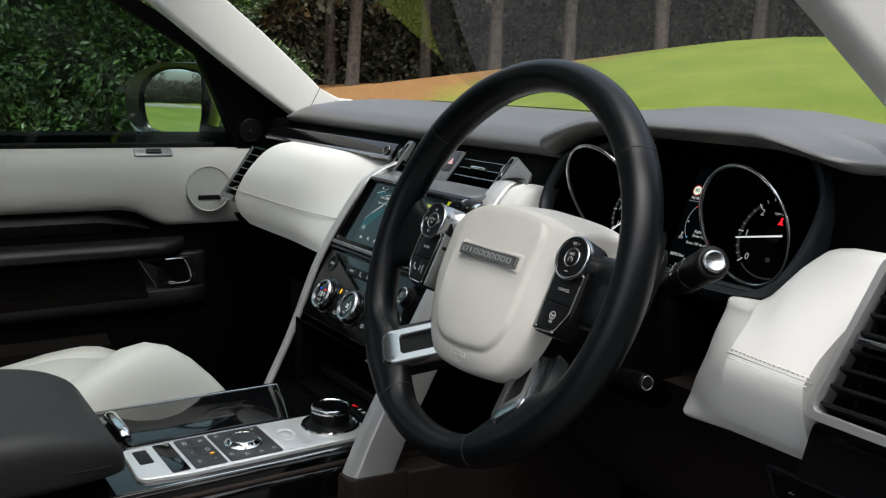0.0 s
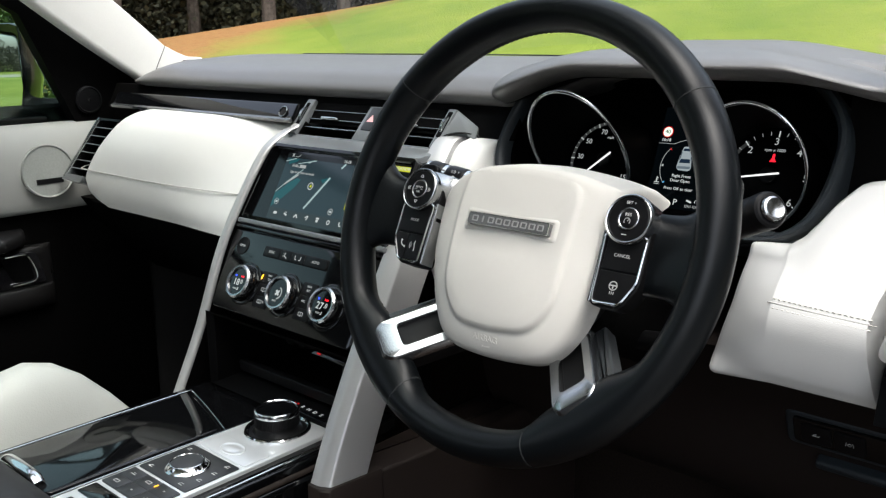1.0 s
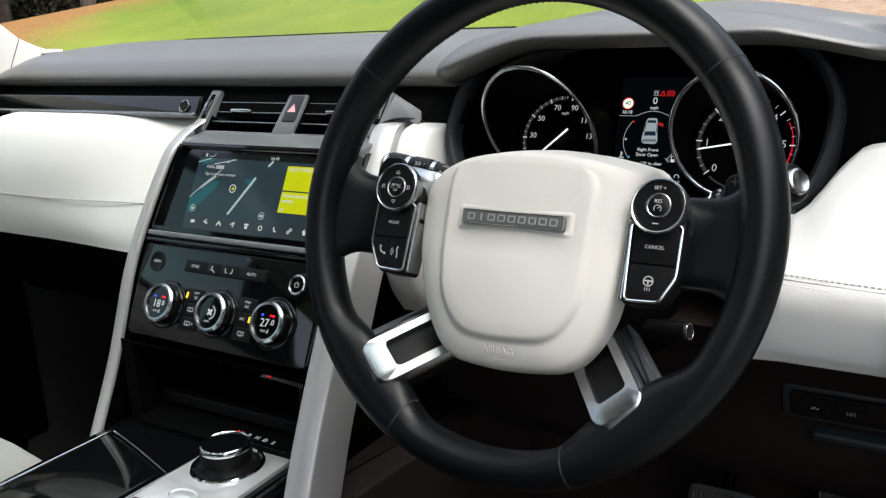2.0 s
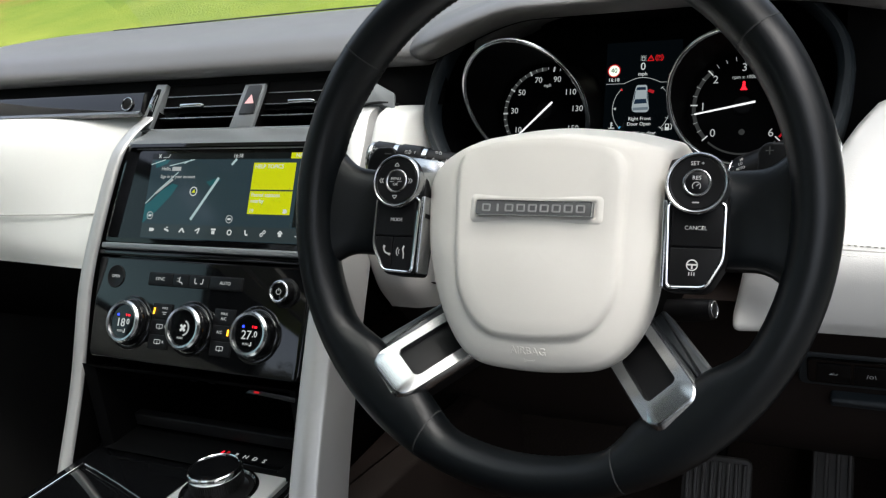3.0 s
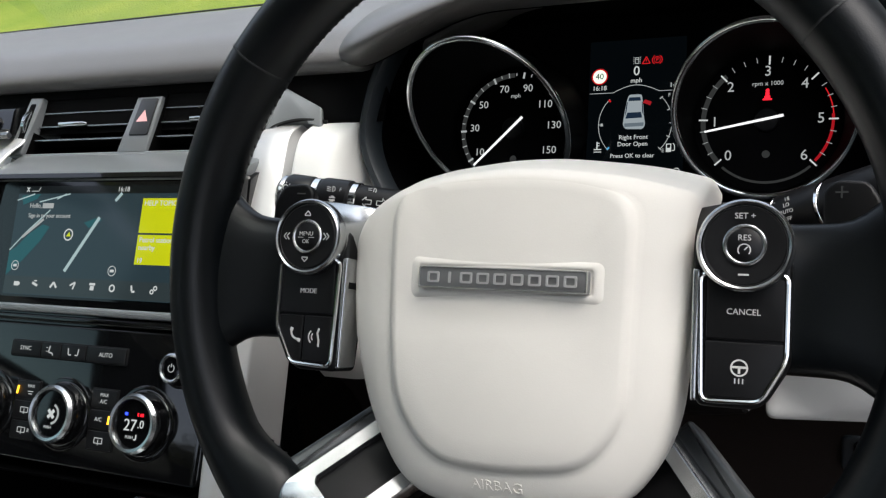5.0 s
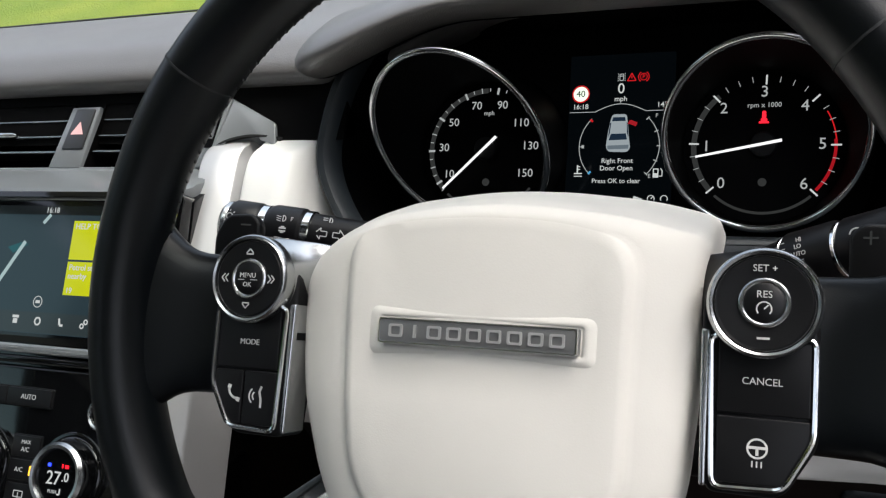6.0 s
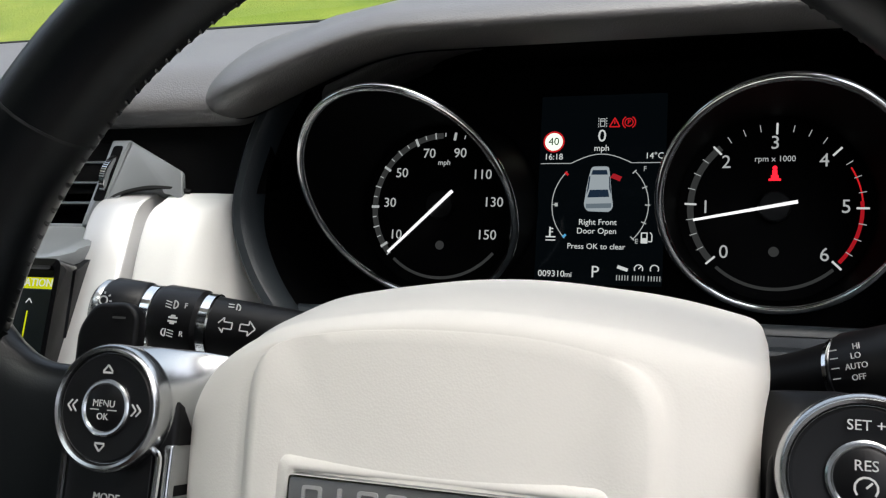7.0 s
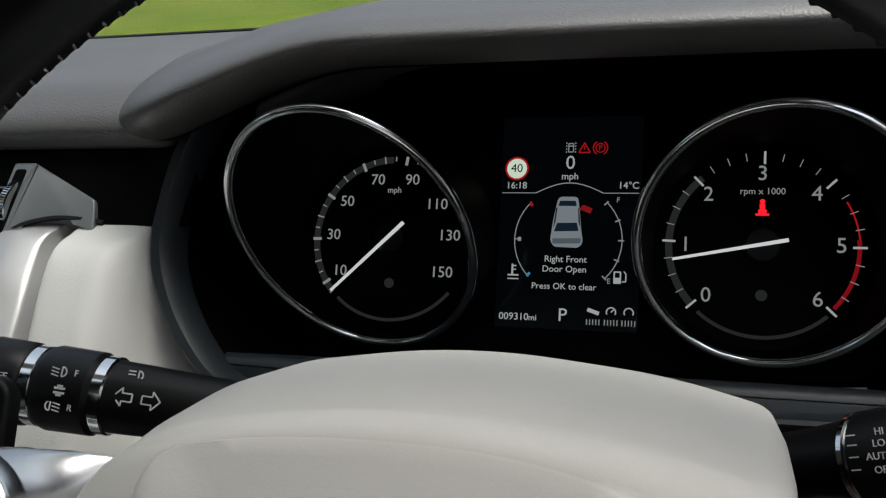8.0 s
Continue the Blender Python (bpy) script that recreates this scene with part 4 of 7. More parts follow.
def stalk(side):
    root, tip = (Vector((0.330, 0.114, 1.2550)), Vector((0.1925, 0.0935, 1.2760))) if side < 0 else (Vector((0.461, 0.1535, 1.2315)), Vector((0.563, 0.096, 1.2825)))
    d = (tip - root).normalized()
    s = thing("column_stalk", root, "black light and indicator stalk with chrome rings" if side < 0 else "black wiper stalk with a silver push button end", "stalk")
    L = (tip - root).length
    z = d
    x = Vector((0, -1, 0)).cross(z).normalized()
    y = z.cross(x)
    m = Matrix((x, y, z)).transposed().to_4x4()
    m.translation = root
    f1, f2, f3, f4 = (0.615, 0.650, 0.800, 0.838) if side < 0 else (0.360, 0.380, 0.600, 0.622)
    part("stem", lathe(m, [(0.0098, -0.04), (0.0098, 0), (0.0115, L * 0.25), (0.0132, L * f1)], 28), satin_black, s)
    part("ring", lathe(m, [(0.0136, L * f1), (0.0143, L * (f1 + 0.004)), (0.0143, L * (f2 - 0.004)), (0.0136, L * f2)], 32), chrome, s, "chrome ring")
    part("middle_collar", lathe(m, [(0.0138, L * f2), (0.0152, L * (f2 + 0.012)), (0.0155, L * (f3 - 0.02)), (0.0145, L * f3)], 32), button_black, s)
    part("ring", lathe(m, [(0.0138, L * f3), (0.0146, L * (f3 + 0.005)), (0.0146, L * (f4 - 0.005)), (0.0138, L * f4)], 32), chrome, s, "chrome ring")
    part("end_collar", lathe(m, [(0.0142, L * f4), (0.0152, L * (f4 + 0.010)), (0.0156, L * 0.95), (0.0145, L * 0.965)], 32), button_black, s)
    end = [(0.0136, L * 0.96), (0.0143, L * 0.97), (0.0143, L * 0.985), (0.0124, L), (0.0001, L * 1.002)]
    if side < 0:
        part("end_button", lathe(m, end, 32), satin_silver, s, "silver end cap")
    else:
        part("nose", lathe(m, [(0.0158, L * 0.90), (0.0158, L * 0.945), (0.0150, L * 0.975), (0.0132, L * 0.988), (0.0112, L * 0.990), (0.0108, L * 0.975)], 36), satin_black, s)
        part("end_button", lathe(m, [(0.0106, L * 0.96), (0.0106, L * 1.000), (0.0098, L * 1.018), (0.0082, L * 1.026), (0.0070, L * 1.022), (0.0001, L * 1.016)], 36), satin_silver, s, "dished silver push button")
    # markings face the driver, a little upward
    face = Vector((0, -0.86, 0.5))
    run = Vector((1, (tip.y - root.y) / (tip.x - root.x), (tip.z - root.z) / (tip.x - root.x))).normalized()
    out = (face - run * face.dot(run)).normalized()
    up = out.cross(run)

    def on(k, h=0.0):
        o = root + d * L * k + up * h + out * math.sqrt(max(1e-9, 0.01575 ** 2 - h * h))
        return basis(o, run, up)

    if side < 0:
        arrow = [(0.0085, 0.0), (0.0055, 0.0032), (0.0055, 0.0014), (0.0018, 0.0014), (0.0018, -0.0014), (0.0055, -0.0014), (0.0055, -0.0032)]
        for way in (-1, 1):
            bars(on(0.525), [(way * a[0], a[1], way * b[0], b[1], 0.0005) for a, b in zip(arrow, arrow[1:] + arrow[:1])], -0.0030, button_ink, s, "arrow_mark")
        bars(on(0.545, 0.0082), arc(0.0008, 0, 0.0016, -90, 90, 0.0005, 6) + [(0.0008, -0.0016, 0.0008, 0.0016, 0.0005)] + [(-0.0030, h, -0.0004, h, 0.0004) for h in (-0.0012, 0, 0.0012)], -0.0030, button_ink, s, "beam_mark")
        lettering("F", 0.0032, spot(on(0.715, 0.0055), 0.0042, 0), button_ink, s)
        lettering("R", 0.0032, spot(on(0.715, -0.0065), 0.0042, 0), button_ink, s)
        bars(on(0.715, 0.0055), arc(-0.001, 0, 0.0017, -90, 90, 0.0005, 6) + [(-0.001, -0.0017, -0.001, 0.0017, 0.0005)] + [(-0.0048, h, -0.0021, h - 0.0005, 0.0004) for h in (-0.0012, 0, 0.0012)], 0.0, button_ink, s, "fog_mark")
        bars(on(0.715, -0.0065), arc(-0.0028, 0, 0.0017, 90, 270, 0.0005, 6) + [(-0.0028, -0.0017, -0.0028, 0.0017, 0.0005)] + [(-0.0020, h, 0.0008, h - 0.0005, 0.0004) for h in (-0.0012, 0, 0.0012)], 0.0, button_ink, s, "fog_mark")
        bars(on(0.715, -0.0008), [(-0.002, 0.0006, 0.002, 0.0006, 0.0008), (-0.001, 0.0014, 0.001, 0.0014, 0.0007), (-0.002, -0.001, 0.002, -0.001, 0.0008), (-0.001, -0.0018, 0.001, -0.0018, 0.0007)], 0.0, button_ink, s, "arrow_marks")
        lettering("OFF", 0.0036, spot(on(0.880, 0.001), 0.0, 0), button_ink, s)
        bars(on(0.945, 0.003), arc(0, 0, 0.0018, 0, 360, 0.0006, 10) + [(0.0028 * math.cos(k * 0.785), 0.0028 * math.sin(k * 0.785), 0.0038 * math.cos(k * 0.785), 0.0038 * math.sin(k * 0.785), 0.0006) for k in range(8)], 0.0, button_ink, s, "lamp_mark")
    else:
        for k, (word, h) in enumerate((("HI", 0.0075), ("LO", 0.0040), ("AUTO", 0.0002), ("OFF", -0.0038))):
            lettering(word, 0.0031, spot(on(0.47, h), 0.001, 0), button_ink, s)
        bars(on(0.47), [(-0.0085, h, -0.0055, h, 0.0004) for h in (0.0070, 0.0040, 0.0004, -0.0034)], 0.0001, button_ink, s, "index_marks")
        bars(on(0.72), arc(0, 0.002, 0.0035, 20, 160, 0.0006, 6) + [(-0.0025, -0.001, 0.0025, 0.004, 0.0006)], 0.0001, button_ink, s, "wiper_mark")
    return s


stalk(-1)
stalk(1)

# ---- dashboard ----


def dash_profile(x):
    """(y, z) of the padded dash top: lip, crown, and down to the windscreen; the cowl over the dials stands proud."""
    far = smooth(x, 0.50, 0.75)
    hy, hz, hc = smooth(x, 0.176, 0.215) * (1 - smooth(x, 0.575, 0.63)), smooth(x, 0.185, 0.325) - 1.05 * far, smooth(x, 0.175, 0.36) - 1.9 * smooth(x, 0.42, 0.64)
    end = smooth(-x, 0.50, 0.74)
    ly, lz = 0.246 + 0.035 * hy - 0.006 * end + 0.10 * smooth(-x, 0.64, 0.75), 1.3365 + 0.037 * hz + 0.004 * end
    cz = 1.3885 + 0.013 * hc - 0.012 * end
    thin = 1 - 0.75 * smooth(-x, 0.57, 0.70)
    top = [(ly, lz), (ly - 0.006, lz + 0.010 * thin), (ly + 0.002, lz + 0.022 * thin - 0.006 * hz), (ly + 0.022, lz + 0.035 * thin - 0.013 * hz), (ly + 0.07, cz - 0.008 + 0.002 * hc), (0.40, cz), (0.56, cz - 0.006 - 0.012 * hc), (0.90, 1.352)]
    line = spline2(top, 5)
    return line + [(0.90, 1.30), (0.5, 1.31), (ly + 0.05, lz - 0.004), (ly + 0.012, lz - 0.004)]


def spread(a, b, n):
    return [a + (b - a) * k / (n - 1) for k in range(n)]


dash = thing("dashboard", (XC, 0.5, 1.3), "dark grey grained leather dashboard top with a cowl over the dials", "dashboard")
part("dash_top", across(spread(-0.75, 0.15, 40) + spread(0.158, 0.27, 40) + spread(0.28, 0.75, 46), dash_profile), dash_leather, dash, "dark grey grained leather pad", 85)


COWL_LEFT, COWL_RIGHT = [0.1605, 0.1608, 0.162, 0.164, 0.167, 0.171, 0.176, 0.182, 0.189], [0.592, 0.599, 0.606, 0.612, 0.617, 0.621, 0.6245, 0.6270, 0.6285]


def cowl_lip(x):
    """Rise of the lip over the dials, its y and z, and how far the rounded noses at both ends draw the section in."""
    rise = smooth(x, 0.155, 0.308) - 1.08 * smooth(x, 0.50, 0.74)
    nose = math.sqrt(max(0.0004, 1 - (max(0.0, 0.204 - x, x - 0.585) / 0.0437) ** 2))
    return rise, 0.199 + 0.012 * (1 - smooth(x, 0.165, 0.23)), 1.3365 + 0.0385 * rise, nose


def cowl_mesh():
    """Padded visor over the dials, its face leaning in under the crest, with a rounded nose at each end."""
    loops = []
    for x in COWL_LEFT + spread(0.197, 0.30, 22) + spread(0.31, 0.585, 28) + COWL_RIGHT:
        rise, ly, lz, k = cowl_lip(x)
        hc = 1.25 * smooth(x, 0.165, 0.36) - 2.15 * smooth(x, 0.44, 0.68)
        cz = 1.3890 + 0.0165 * hc
        line = spline2([(ly + 0.045, lz + 0.0010), (ly + 0.028, lz - 0.0010), (ly + 0.012, lz + 0.0032), (ly + 0.0015, lz + 0.0090 - 0.0008 * rise), (ly - 0.0024, min(cz - 0.014, lz + 0.0160 - 0.0040 * rise)), (ly + 0.0018, min(cz - 0.010, lz + 0.0228 - 0.0062 * rise)), (ly + 0.0125, min(cz - 0.007, lz + 0.0295 - 0.0082 * rise)), (ly + 0.034, min(cz - 0.004, lz + 0.0372 - 0.0102 * rise)), (ly + 0.075, cz - 0.005 + 0.001 * hc), (0.38, cz), (0.52, cz - 0.006 - 0.012 * hc)], 5)
        line += [(0.52, cz - 0.04), (ly + 0.07, lz + 0.003)]
        cy, c2 = ly + 0.058, lz + 0.014
        loops.append([Vector((x, cy + (y - cy) * k, c2 + (z - c2) * k)) for y, z in line])
    return rings(loops)


part("cowl", cowl_mesh(), dash_leather, dash, "dark grey grained leather cowl over the dials", 85)


def cowl_underside():
    loops = []
    for x in [0.166, 0.169, 0.173, 0.178] + spread(0.186, 0.30, 18) + spread(0.31, 0.585, 22) + COWL_RIGHT[:6]:
        rise, ly, lz, k = cowl_lip(x)
        cy, c2 = ly + 0.058, lz + 0.014
        loops.append([Vector((x, cy + (y - cy) * k, c2 + (z - c2) * k)) for y, z in ((ly + 0.0265, lz + 0.0012), (ly + 0.0300, lz - 0.0020), (ly + 0.042, lz + 0.0000), (ly + 0.072, lz + 0.0010), (ly + 0.072, lz + 0.005), (ly + 0.030, lz + 0.005))])
    return rings(loops)


part("cowl_underside", cowl_underside(), matt_black, dash, "black underside of the cowl")
part("side_filler", across(spread(0.566, 0.75, 4), lambda x: [(0.247, 1.18), (0.262, 1.18), (0.27, 1.383 - 0.05 * smooth(x, 0.57, 0.75)), (0.252, 1.383 - 0.05 * smooth(x, 0.57, 0.75))]), matt_black, dash)
# speaker grille seam on top of the pad
part("top_seam", tube(bezier([(-0.45, 0.46, 1.3885), (-0.10, 0.50, 1.3885), (0.16, 0.44, 1.3895)], 10), 0.0012, 6), seam_thread, dash)


def panel_profile(top, brow, belly, low):
    """Front of a padded panel through (y, z) at its top, brow, belly and lower edge, closed behind."""
    (ty, tz), (by, bz), (cy, cz), (ly, lz) = top, brow, belly, low
    line = spline2([(ty, tz), (ty * 0.55 + by * 0.45, tz - 0.002), (by, bz), (cy, cz), (cy * 0.72 + ly * 0.28, cz * 0.38 + lz * 0.62), (ly, lz)], 6)
    return line + [(0.25, lz + 0.012), (0.262, tz - 0.012)]


# recess under the pad, with a gloss strip and a slim silver insert
part("shadow_gap", across(spread(-0.74, 0.20, 10), lambda x: [(0.232, 1.298), (0.250, 1.298), (0.262, 1.338), (0.252, 1.338)]), matt_black, dash)
part("gloss_strip", across(spread(-0.69, -0.185, 14), lambda x: [(0.2140, 1.3035), (0.2180, 1.3000), (0.2460, 1.3000), (0.2460, 1.3235), (0.2285, 1.3245), (0.2255, 1.3225)]), gloss_black, dash, "gloss black strip")
part("slate_edge", across(spread(-0.69, -0.184, 14), lambda x: [(0.2095, 1.3035), (0.2120, 1.2990), (0.2165, 1.3010), (0.2140, 1.3058)]), dark_slate, dash, "dark slate gloss lower edge")
part("push_button", lathe(basis((-0.207, 0.2190, 1.3130), (1, 0, 0), (0, 0.514, 0.857)), [(0.0080, -0.004), (0.0080, 0.0012), (0.0073, 0.0018), (0.0068, 0.0008), (0.0001, 0.0008)], 32), gloss_black, dash, "small round dash button")
part("button_rim", torus(basis((-0.207, 0.2190, 1.3130), (1, 0, 0), (0, 0.514, 0.857)) @ Matrix.Translation((0, 0, 0.0014)), 0.0078, 0.0006, 32, 8), chrome, dash)


LEFT_END = [(1.120, -0.512), (1.130, -0.562), (1.137, -0.602), (1.150, -0.636), (1.165, -0.656), (1.185, -0.664), (1.205, -0.652), (1.250, -0.616), (1.280, -0.594), (1.297, -0.578), (1.303, -0.556)]


def passenger_mesh():
    """Padded panel: its outer end leans with the vent and rolls back, its inner end lies along the strut."""
    loops = []
    for u in (0.0, 0.003, 0.010, 0.020, 0.034, 0.05, 0.07, 0.10) + tuple(spread(0.14, 1.0, 22)):
        k = smooth(u, 0.45, 1.0)
        roll = 1 - math.sqrt(max(0.0, 1 - (1 - min(1.0, u / 0.07)) ** 2))
        mix = [tuple(p + (q - p) * k for p, q in zip(a, b)) for a, b in zip(
            ((0.222, 1.303), (0.192, 1.299), (0.162, 1.284), (0.136, 1.245), (0.125, 1.200), (0.124, 1.165), (0.132, 1.140)),
            ((0.234, 1.299), (0.223, 1.294), (0.202, 1.272), (0.175, 1.236), (0.147, 1.200), (0.126, 1.165), (0.119, 1.141)))]
        line = spline2(mix, 5) + [(0.20, mix[-1][1] + 0.004), (0.26, 1.16), (0.262, 1.29)]
        loop = []
        for y, z in line:
            x0 = between(LEFT_END, z)
            loop.append(Vector((x0 + (-0.185 - x0) * u, min(0.262, y + 0.034 * roll), z + (0.006 if z < 1.15 else 0.0) * roll)))
        loops.append(loop)
    return rings(loops)


glove = part("passenger_panel", passenger_mesh(), cream_leather, dash, "cream leather passenger panel", 60)


def stitch_line(path, r, gap, bm=None):
    bm = bm or bmesh.new()
    pts = bezier(path, 60)
    acc, last = 0.0, pts[0]
    start = None
    for p in pts[1:]:
        acc += (p - last).length
        last = p
        if start is None and acc > gap * 0.35:
            start = p
        if acc > gap and start is not None:
            tube([start, p], r, 5, bm, (0.2, 0.3, 1))
            acc, start = 0.0, None
    return bm


part("seam", tube(bezier([(-0.6722, 0.1488, 1.203), (-0.6688, 0.1412, 1.2025), (-0.6640, 0.1350, 1.202), (-0.657, 0.1295, 1.202), (-0.639, 0.1250, 1.201), (-0.5, 0.1248, 1.200), (-0.40, 0.1256, 1.200), (-0.30, 0.1345, 1.200), (-0.22, 0.1450, 1.200), (-0.187, 0.1468, 1.200)], 8), 0.0008, 6), seam_shadow, glove)


def side_vent_left():
    """Leaning slatted outlet between the passenger panel and the door, in a slim bright frame."""
    v = thing("air_vent", (-0.69, 0.16, 1.23), "slatted side air vent in a slim satin silver frame", "air vent", "dashboard air vents")
    low, rise, out = Vector((-0.728, 0.130, 1.182)), Vector((0.056, 0.045, 0.099)), Vector((0, -0.91, 0.41))

    def at(u, k, d):
        return low + rise * k + Vector((u, 0, 0)) + out * d

    def rail(corners, ks):
        return rings([[at(p.x, k, p.y) for p in rounded(corners, 3)] for k in ks])

    part("surround", rail([(-0.0005, -0.03, 0.001), (-0.0005, 0.003, 0.002), (0.0065, 0.004, 0.002), (0.0085, 0.001, 0.001), (0.0085, -0.03, 0.001)], (-0.02, 0.3, 0.7, 1.02)), satin_silver, v, "satin silver frame")
    part("top_rail", rail([(0.006, -0.03, 0.001), (0.006, 0.0025, 0.002), (0.078, 0.0025, 0.002), (0.078, -0.03, 0.001)], (0.985, 1.02)), satin_black, v)
    part("bottom_corner", rail([(0.001, -0.03, 0.001), (0.001, 0.003, 0.003), (0.070, 0.003, 0.003), (0.070, -0.03, 0.001)], (-0.07, -0.02, 0.035)), slate_gloss, v, "slate grey lower corner")
    part("throat", rail([(0.004, -0.036, 0.001), (0.004, -0.028, 0.001), (0.078, -0.028, 0.001), (0.078, -0.036, 0.001)], (0.0, 1.0)), deep_black, v)
    for k in range(6):
        c = (k + 1) / 7
        fin = part("slat", rings([[at(u, c + dk, d) for dk, d in ((0.0, 0.0), (0.012, 0.0), (0.05, -0.022), (0.035, -0.022))] for u in (0.006, 0.078)]), satin_black, v)
        part("slat_edge", tube([at(0.006, c + 0.006, 0.0004), at(0.078, c + 0.006, 0.0004)], 0.0009, 6), slate_gloss, fin)
    return v


side_vent_left()


def centre_right_profile(x):
    k = 1 - math.sqrt(max(0.0, 1 - (1 - min(1.0, max(0.0, x - 0.137) / 0.006)) ** 2))
    away = smooth(x, 0.166, 0.192)
    tz = between([(0.137, 1.2985), (0.178, 1.2985), (0.181, 1.288), (0.185, 1.266), (0.194, 1.240), (0.222, 1.208), (0.30, 1.200)], x)
    return panel_profile((0.248, tz), (0.194 + 0.004 * k + 0.038 * away, tz - 0.018), (0.150 + 0.004 * k + 0.030 * away, min(1.196, tz - 0.026)), (0.188 + 0.010 * away, 1.094))


part("centre_panel", across([0.137, 0.1375, 0.139, 0.1415, 0.145, 0.149, 0.153] + spread(0.158, 0.178, 6) + spread(0.179, 0.222, 16) + spread(0.235, 0.30, 5), centre_right_profile), cream_leather, dash, "cream leather panel beside the dials", 60)


def driver_profile(x):
    """A facet that falls back towards the column, a crease, then a broad field whose top climbs to the vent."""
    k = min(1.0, max(0.0, (x - 0.486) / 0.057))
    edge = 1 - math.sqrt(max(0.0, 1 - (1 - min(1.0, (x - 0.486) / 0.006)) ** 2))
    tz = between([(0.486, 1.2300), (0.538, 1.2330), (0.554, 1.2420), (0.563, 1.2520), (0.575, 1.2740), (0.586, 1.2905), (0.600, 1.2935), (0.66, 1.2945)], x)
    ty = between([(0.486, 0.192), (0.5425, 0.188), (0.554, 0.192), (0.563, 0.196), (0.575, 0.206), (0.586, 0.217), (0.600, 0.221), (0.66, 0.224)], x) + 0.008 * edge
    corner = 1 - math.sqrt(max(0.0, 1 - (1 - min(1.0, (x - 0.486) / 0.006)) ** 2))
    tz -= 0.006 * corner
    by = 0.150 + 0.033 * (1 - k) + 0.008 * edge
    soft = 0.150 + 0.029 * (1 - k) ** 2 + 0.008 * edge
    ly = 0.166 + 0.004 * edge
    lz = 1.1025 + 0.003 * corner + 0.004 * k
    line = spline2([(ty + 0.006, tz), (ty, tz - 0.0012), (ty - 0.002 - 0.006 * k, tz - 0.007), (0.62 * ty + 0.38 * by, tz * 0.64 + 1.186 * 0.36), (by + 0.0040 * k, 1.194), (by * 0.4 + soft * 0.6 - 0.0035 * k, 1.172), (soft * 0.80 + ly * 0.20 - 0.003, 1.147), (soft * 0.42 + ly * 0.58 - 0.002, 1.124), (ly - 0.002, lz + 0.007), (ly + 0.002, lz + 0.002), (ly + 0.008, lz)], 5)
    return line + [(0.25, lz + 0.012), (0.262, tz - 0.012)]


RIGHT_END = [(1.10, 0.638), (1.118, 0.636), (1.155, 0.630), (1.183, 0.627), (1.207, 0.631), (1.244, 0.645), (1.282, 0.664), (1.30, 0.674)]


def driver_mesh(xs):
    """The outer end slants along the vent's frame."""
    return rings([[Vector((x + 0.27 * max(0.0, 0.56 - x) * min(1.0, max(0.0, (z - 1.12) / 0.10)) if x < 0.56 else 0.56 + (x - 0.56) * (between(RIGHT_END, z) - 0.56) / 0.084, y, z)) for y, z in driver_profile(x)] for x in xs])


driver_panel = part("driver_panel", driver_mesh([0.486, 0.4863, 0.4872, 0.489, 0.492] + spread(0.496, 0.532, 8) + [0.537, 0.5405, 0.5425, 0.5435, 0.546] + spread(0.550, 0.644, 20)), cream_leather, dash, "cream leather driver's panel", 60)
for dz in (0.0038, -0.0042):
    part("stitching", stitch_line([(0.545, 0.1514 + dz * 0.34, 1.1890 + dz), (0.59, 0.1505 + dz * 0.34, 1.1870 + dz), (0.632, 0.1498 + dz * 0.34, 1.1855 + dz)], 0.0009, 0.0044), thread, driver_panel, "cream top stitching")
part("seam", tube(bezier([(0.543, 0.1514, 1.189), (0.59, 0.1506, 1.187), (0.634, 0.1498, 1.1855)], 8), 0.0007, 6), seam_shadow, driver_panel)


def side_vent_right():
    v = thing("air_vent", (0.69, 0.15, 1.22), "wide slatted driver's air vent in a chrome frame", "air vent", "dashboard air vents")
    m = basis((0.700, 0.146, 1.222), (1, 0.02, 0), (0, 0.26, 1))
    o, i = rounded([(-0.060, -0.060, 0.012), (0.06, -0.062, 0.01), (0.06, 0.086, 0.01), (-0.025, 0.086, 0.012)], 5), rounded([(-0.0525, -0.053, 0.009), (0.055, -0.055, 0.008), (0.055, 0.079, 0.008), (-0.0188, 0.079, 0.009)], 5)
    loops = [[m @ Vector((p.x, p.y, z)) for p in pts] for pts, z in ((o, -0.05), (o, 0.002), (i, 0.004), (i, -0.01))]
    part("chrome_frame", rings(loops, caps=False), silver_paint, v, "satin silver frame")
    part("throat", slab(m, [(-0.056, -0.058), (0.06, -0.058), (0.06, 0.084), (-0.023, 0.084)], -0.05, -0.03), deep_black, v)
    for k in range(8):
        part("slat", slab(m @ Matrix.Translation((0, -0.046 + k * 0.0160, -0.006)) @ pose(0, 0, 0, -20, 0, 0), rect(-0.049 + 0.0043 * k, -0.0016, 0.058, 0.0016, 0.001), -0.02, 0.004, 0.0008, steps=2), satin_black, v)
    for k in range(3):
        part("vane", slab(m @ Matrix.Translation((-0.028 + k * 0.028, 0, -0.020)), rect(-0.001, -0.055, 0.001, 0.061, 0.0005), -0.012, 0.002, steps=2), satin_black, v)
    part("tab", slab(m @ Matrix.Translation((-0.012, 0.012, 0.0)), rect(-0.016, -0.003, 0.02, 0.003, 0.001), -0.004, 0.006, 0.001), satin_silver, v, "silver direction tab")
    part("gloss_base", across(spread(0.6455, 0.74, 6), lambda x: spline2([(0.20, 1.166), (0.146, 1.160), (0.132, 1.135), (0.125, 1.112)], 4) + [(0.20, 1.10)]), gloss_black, v, "gloss black base")
    return v


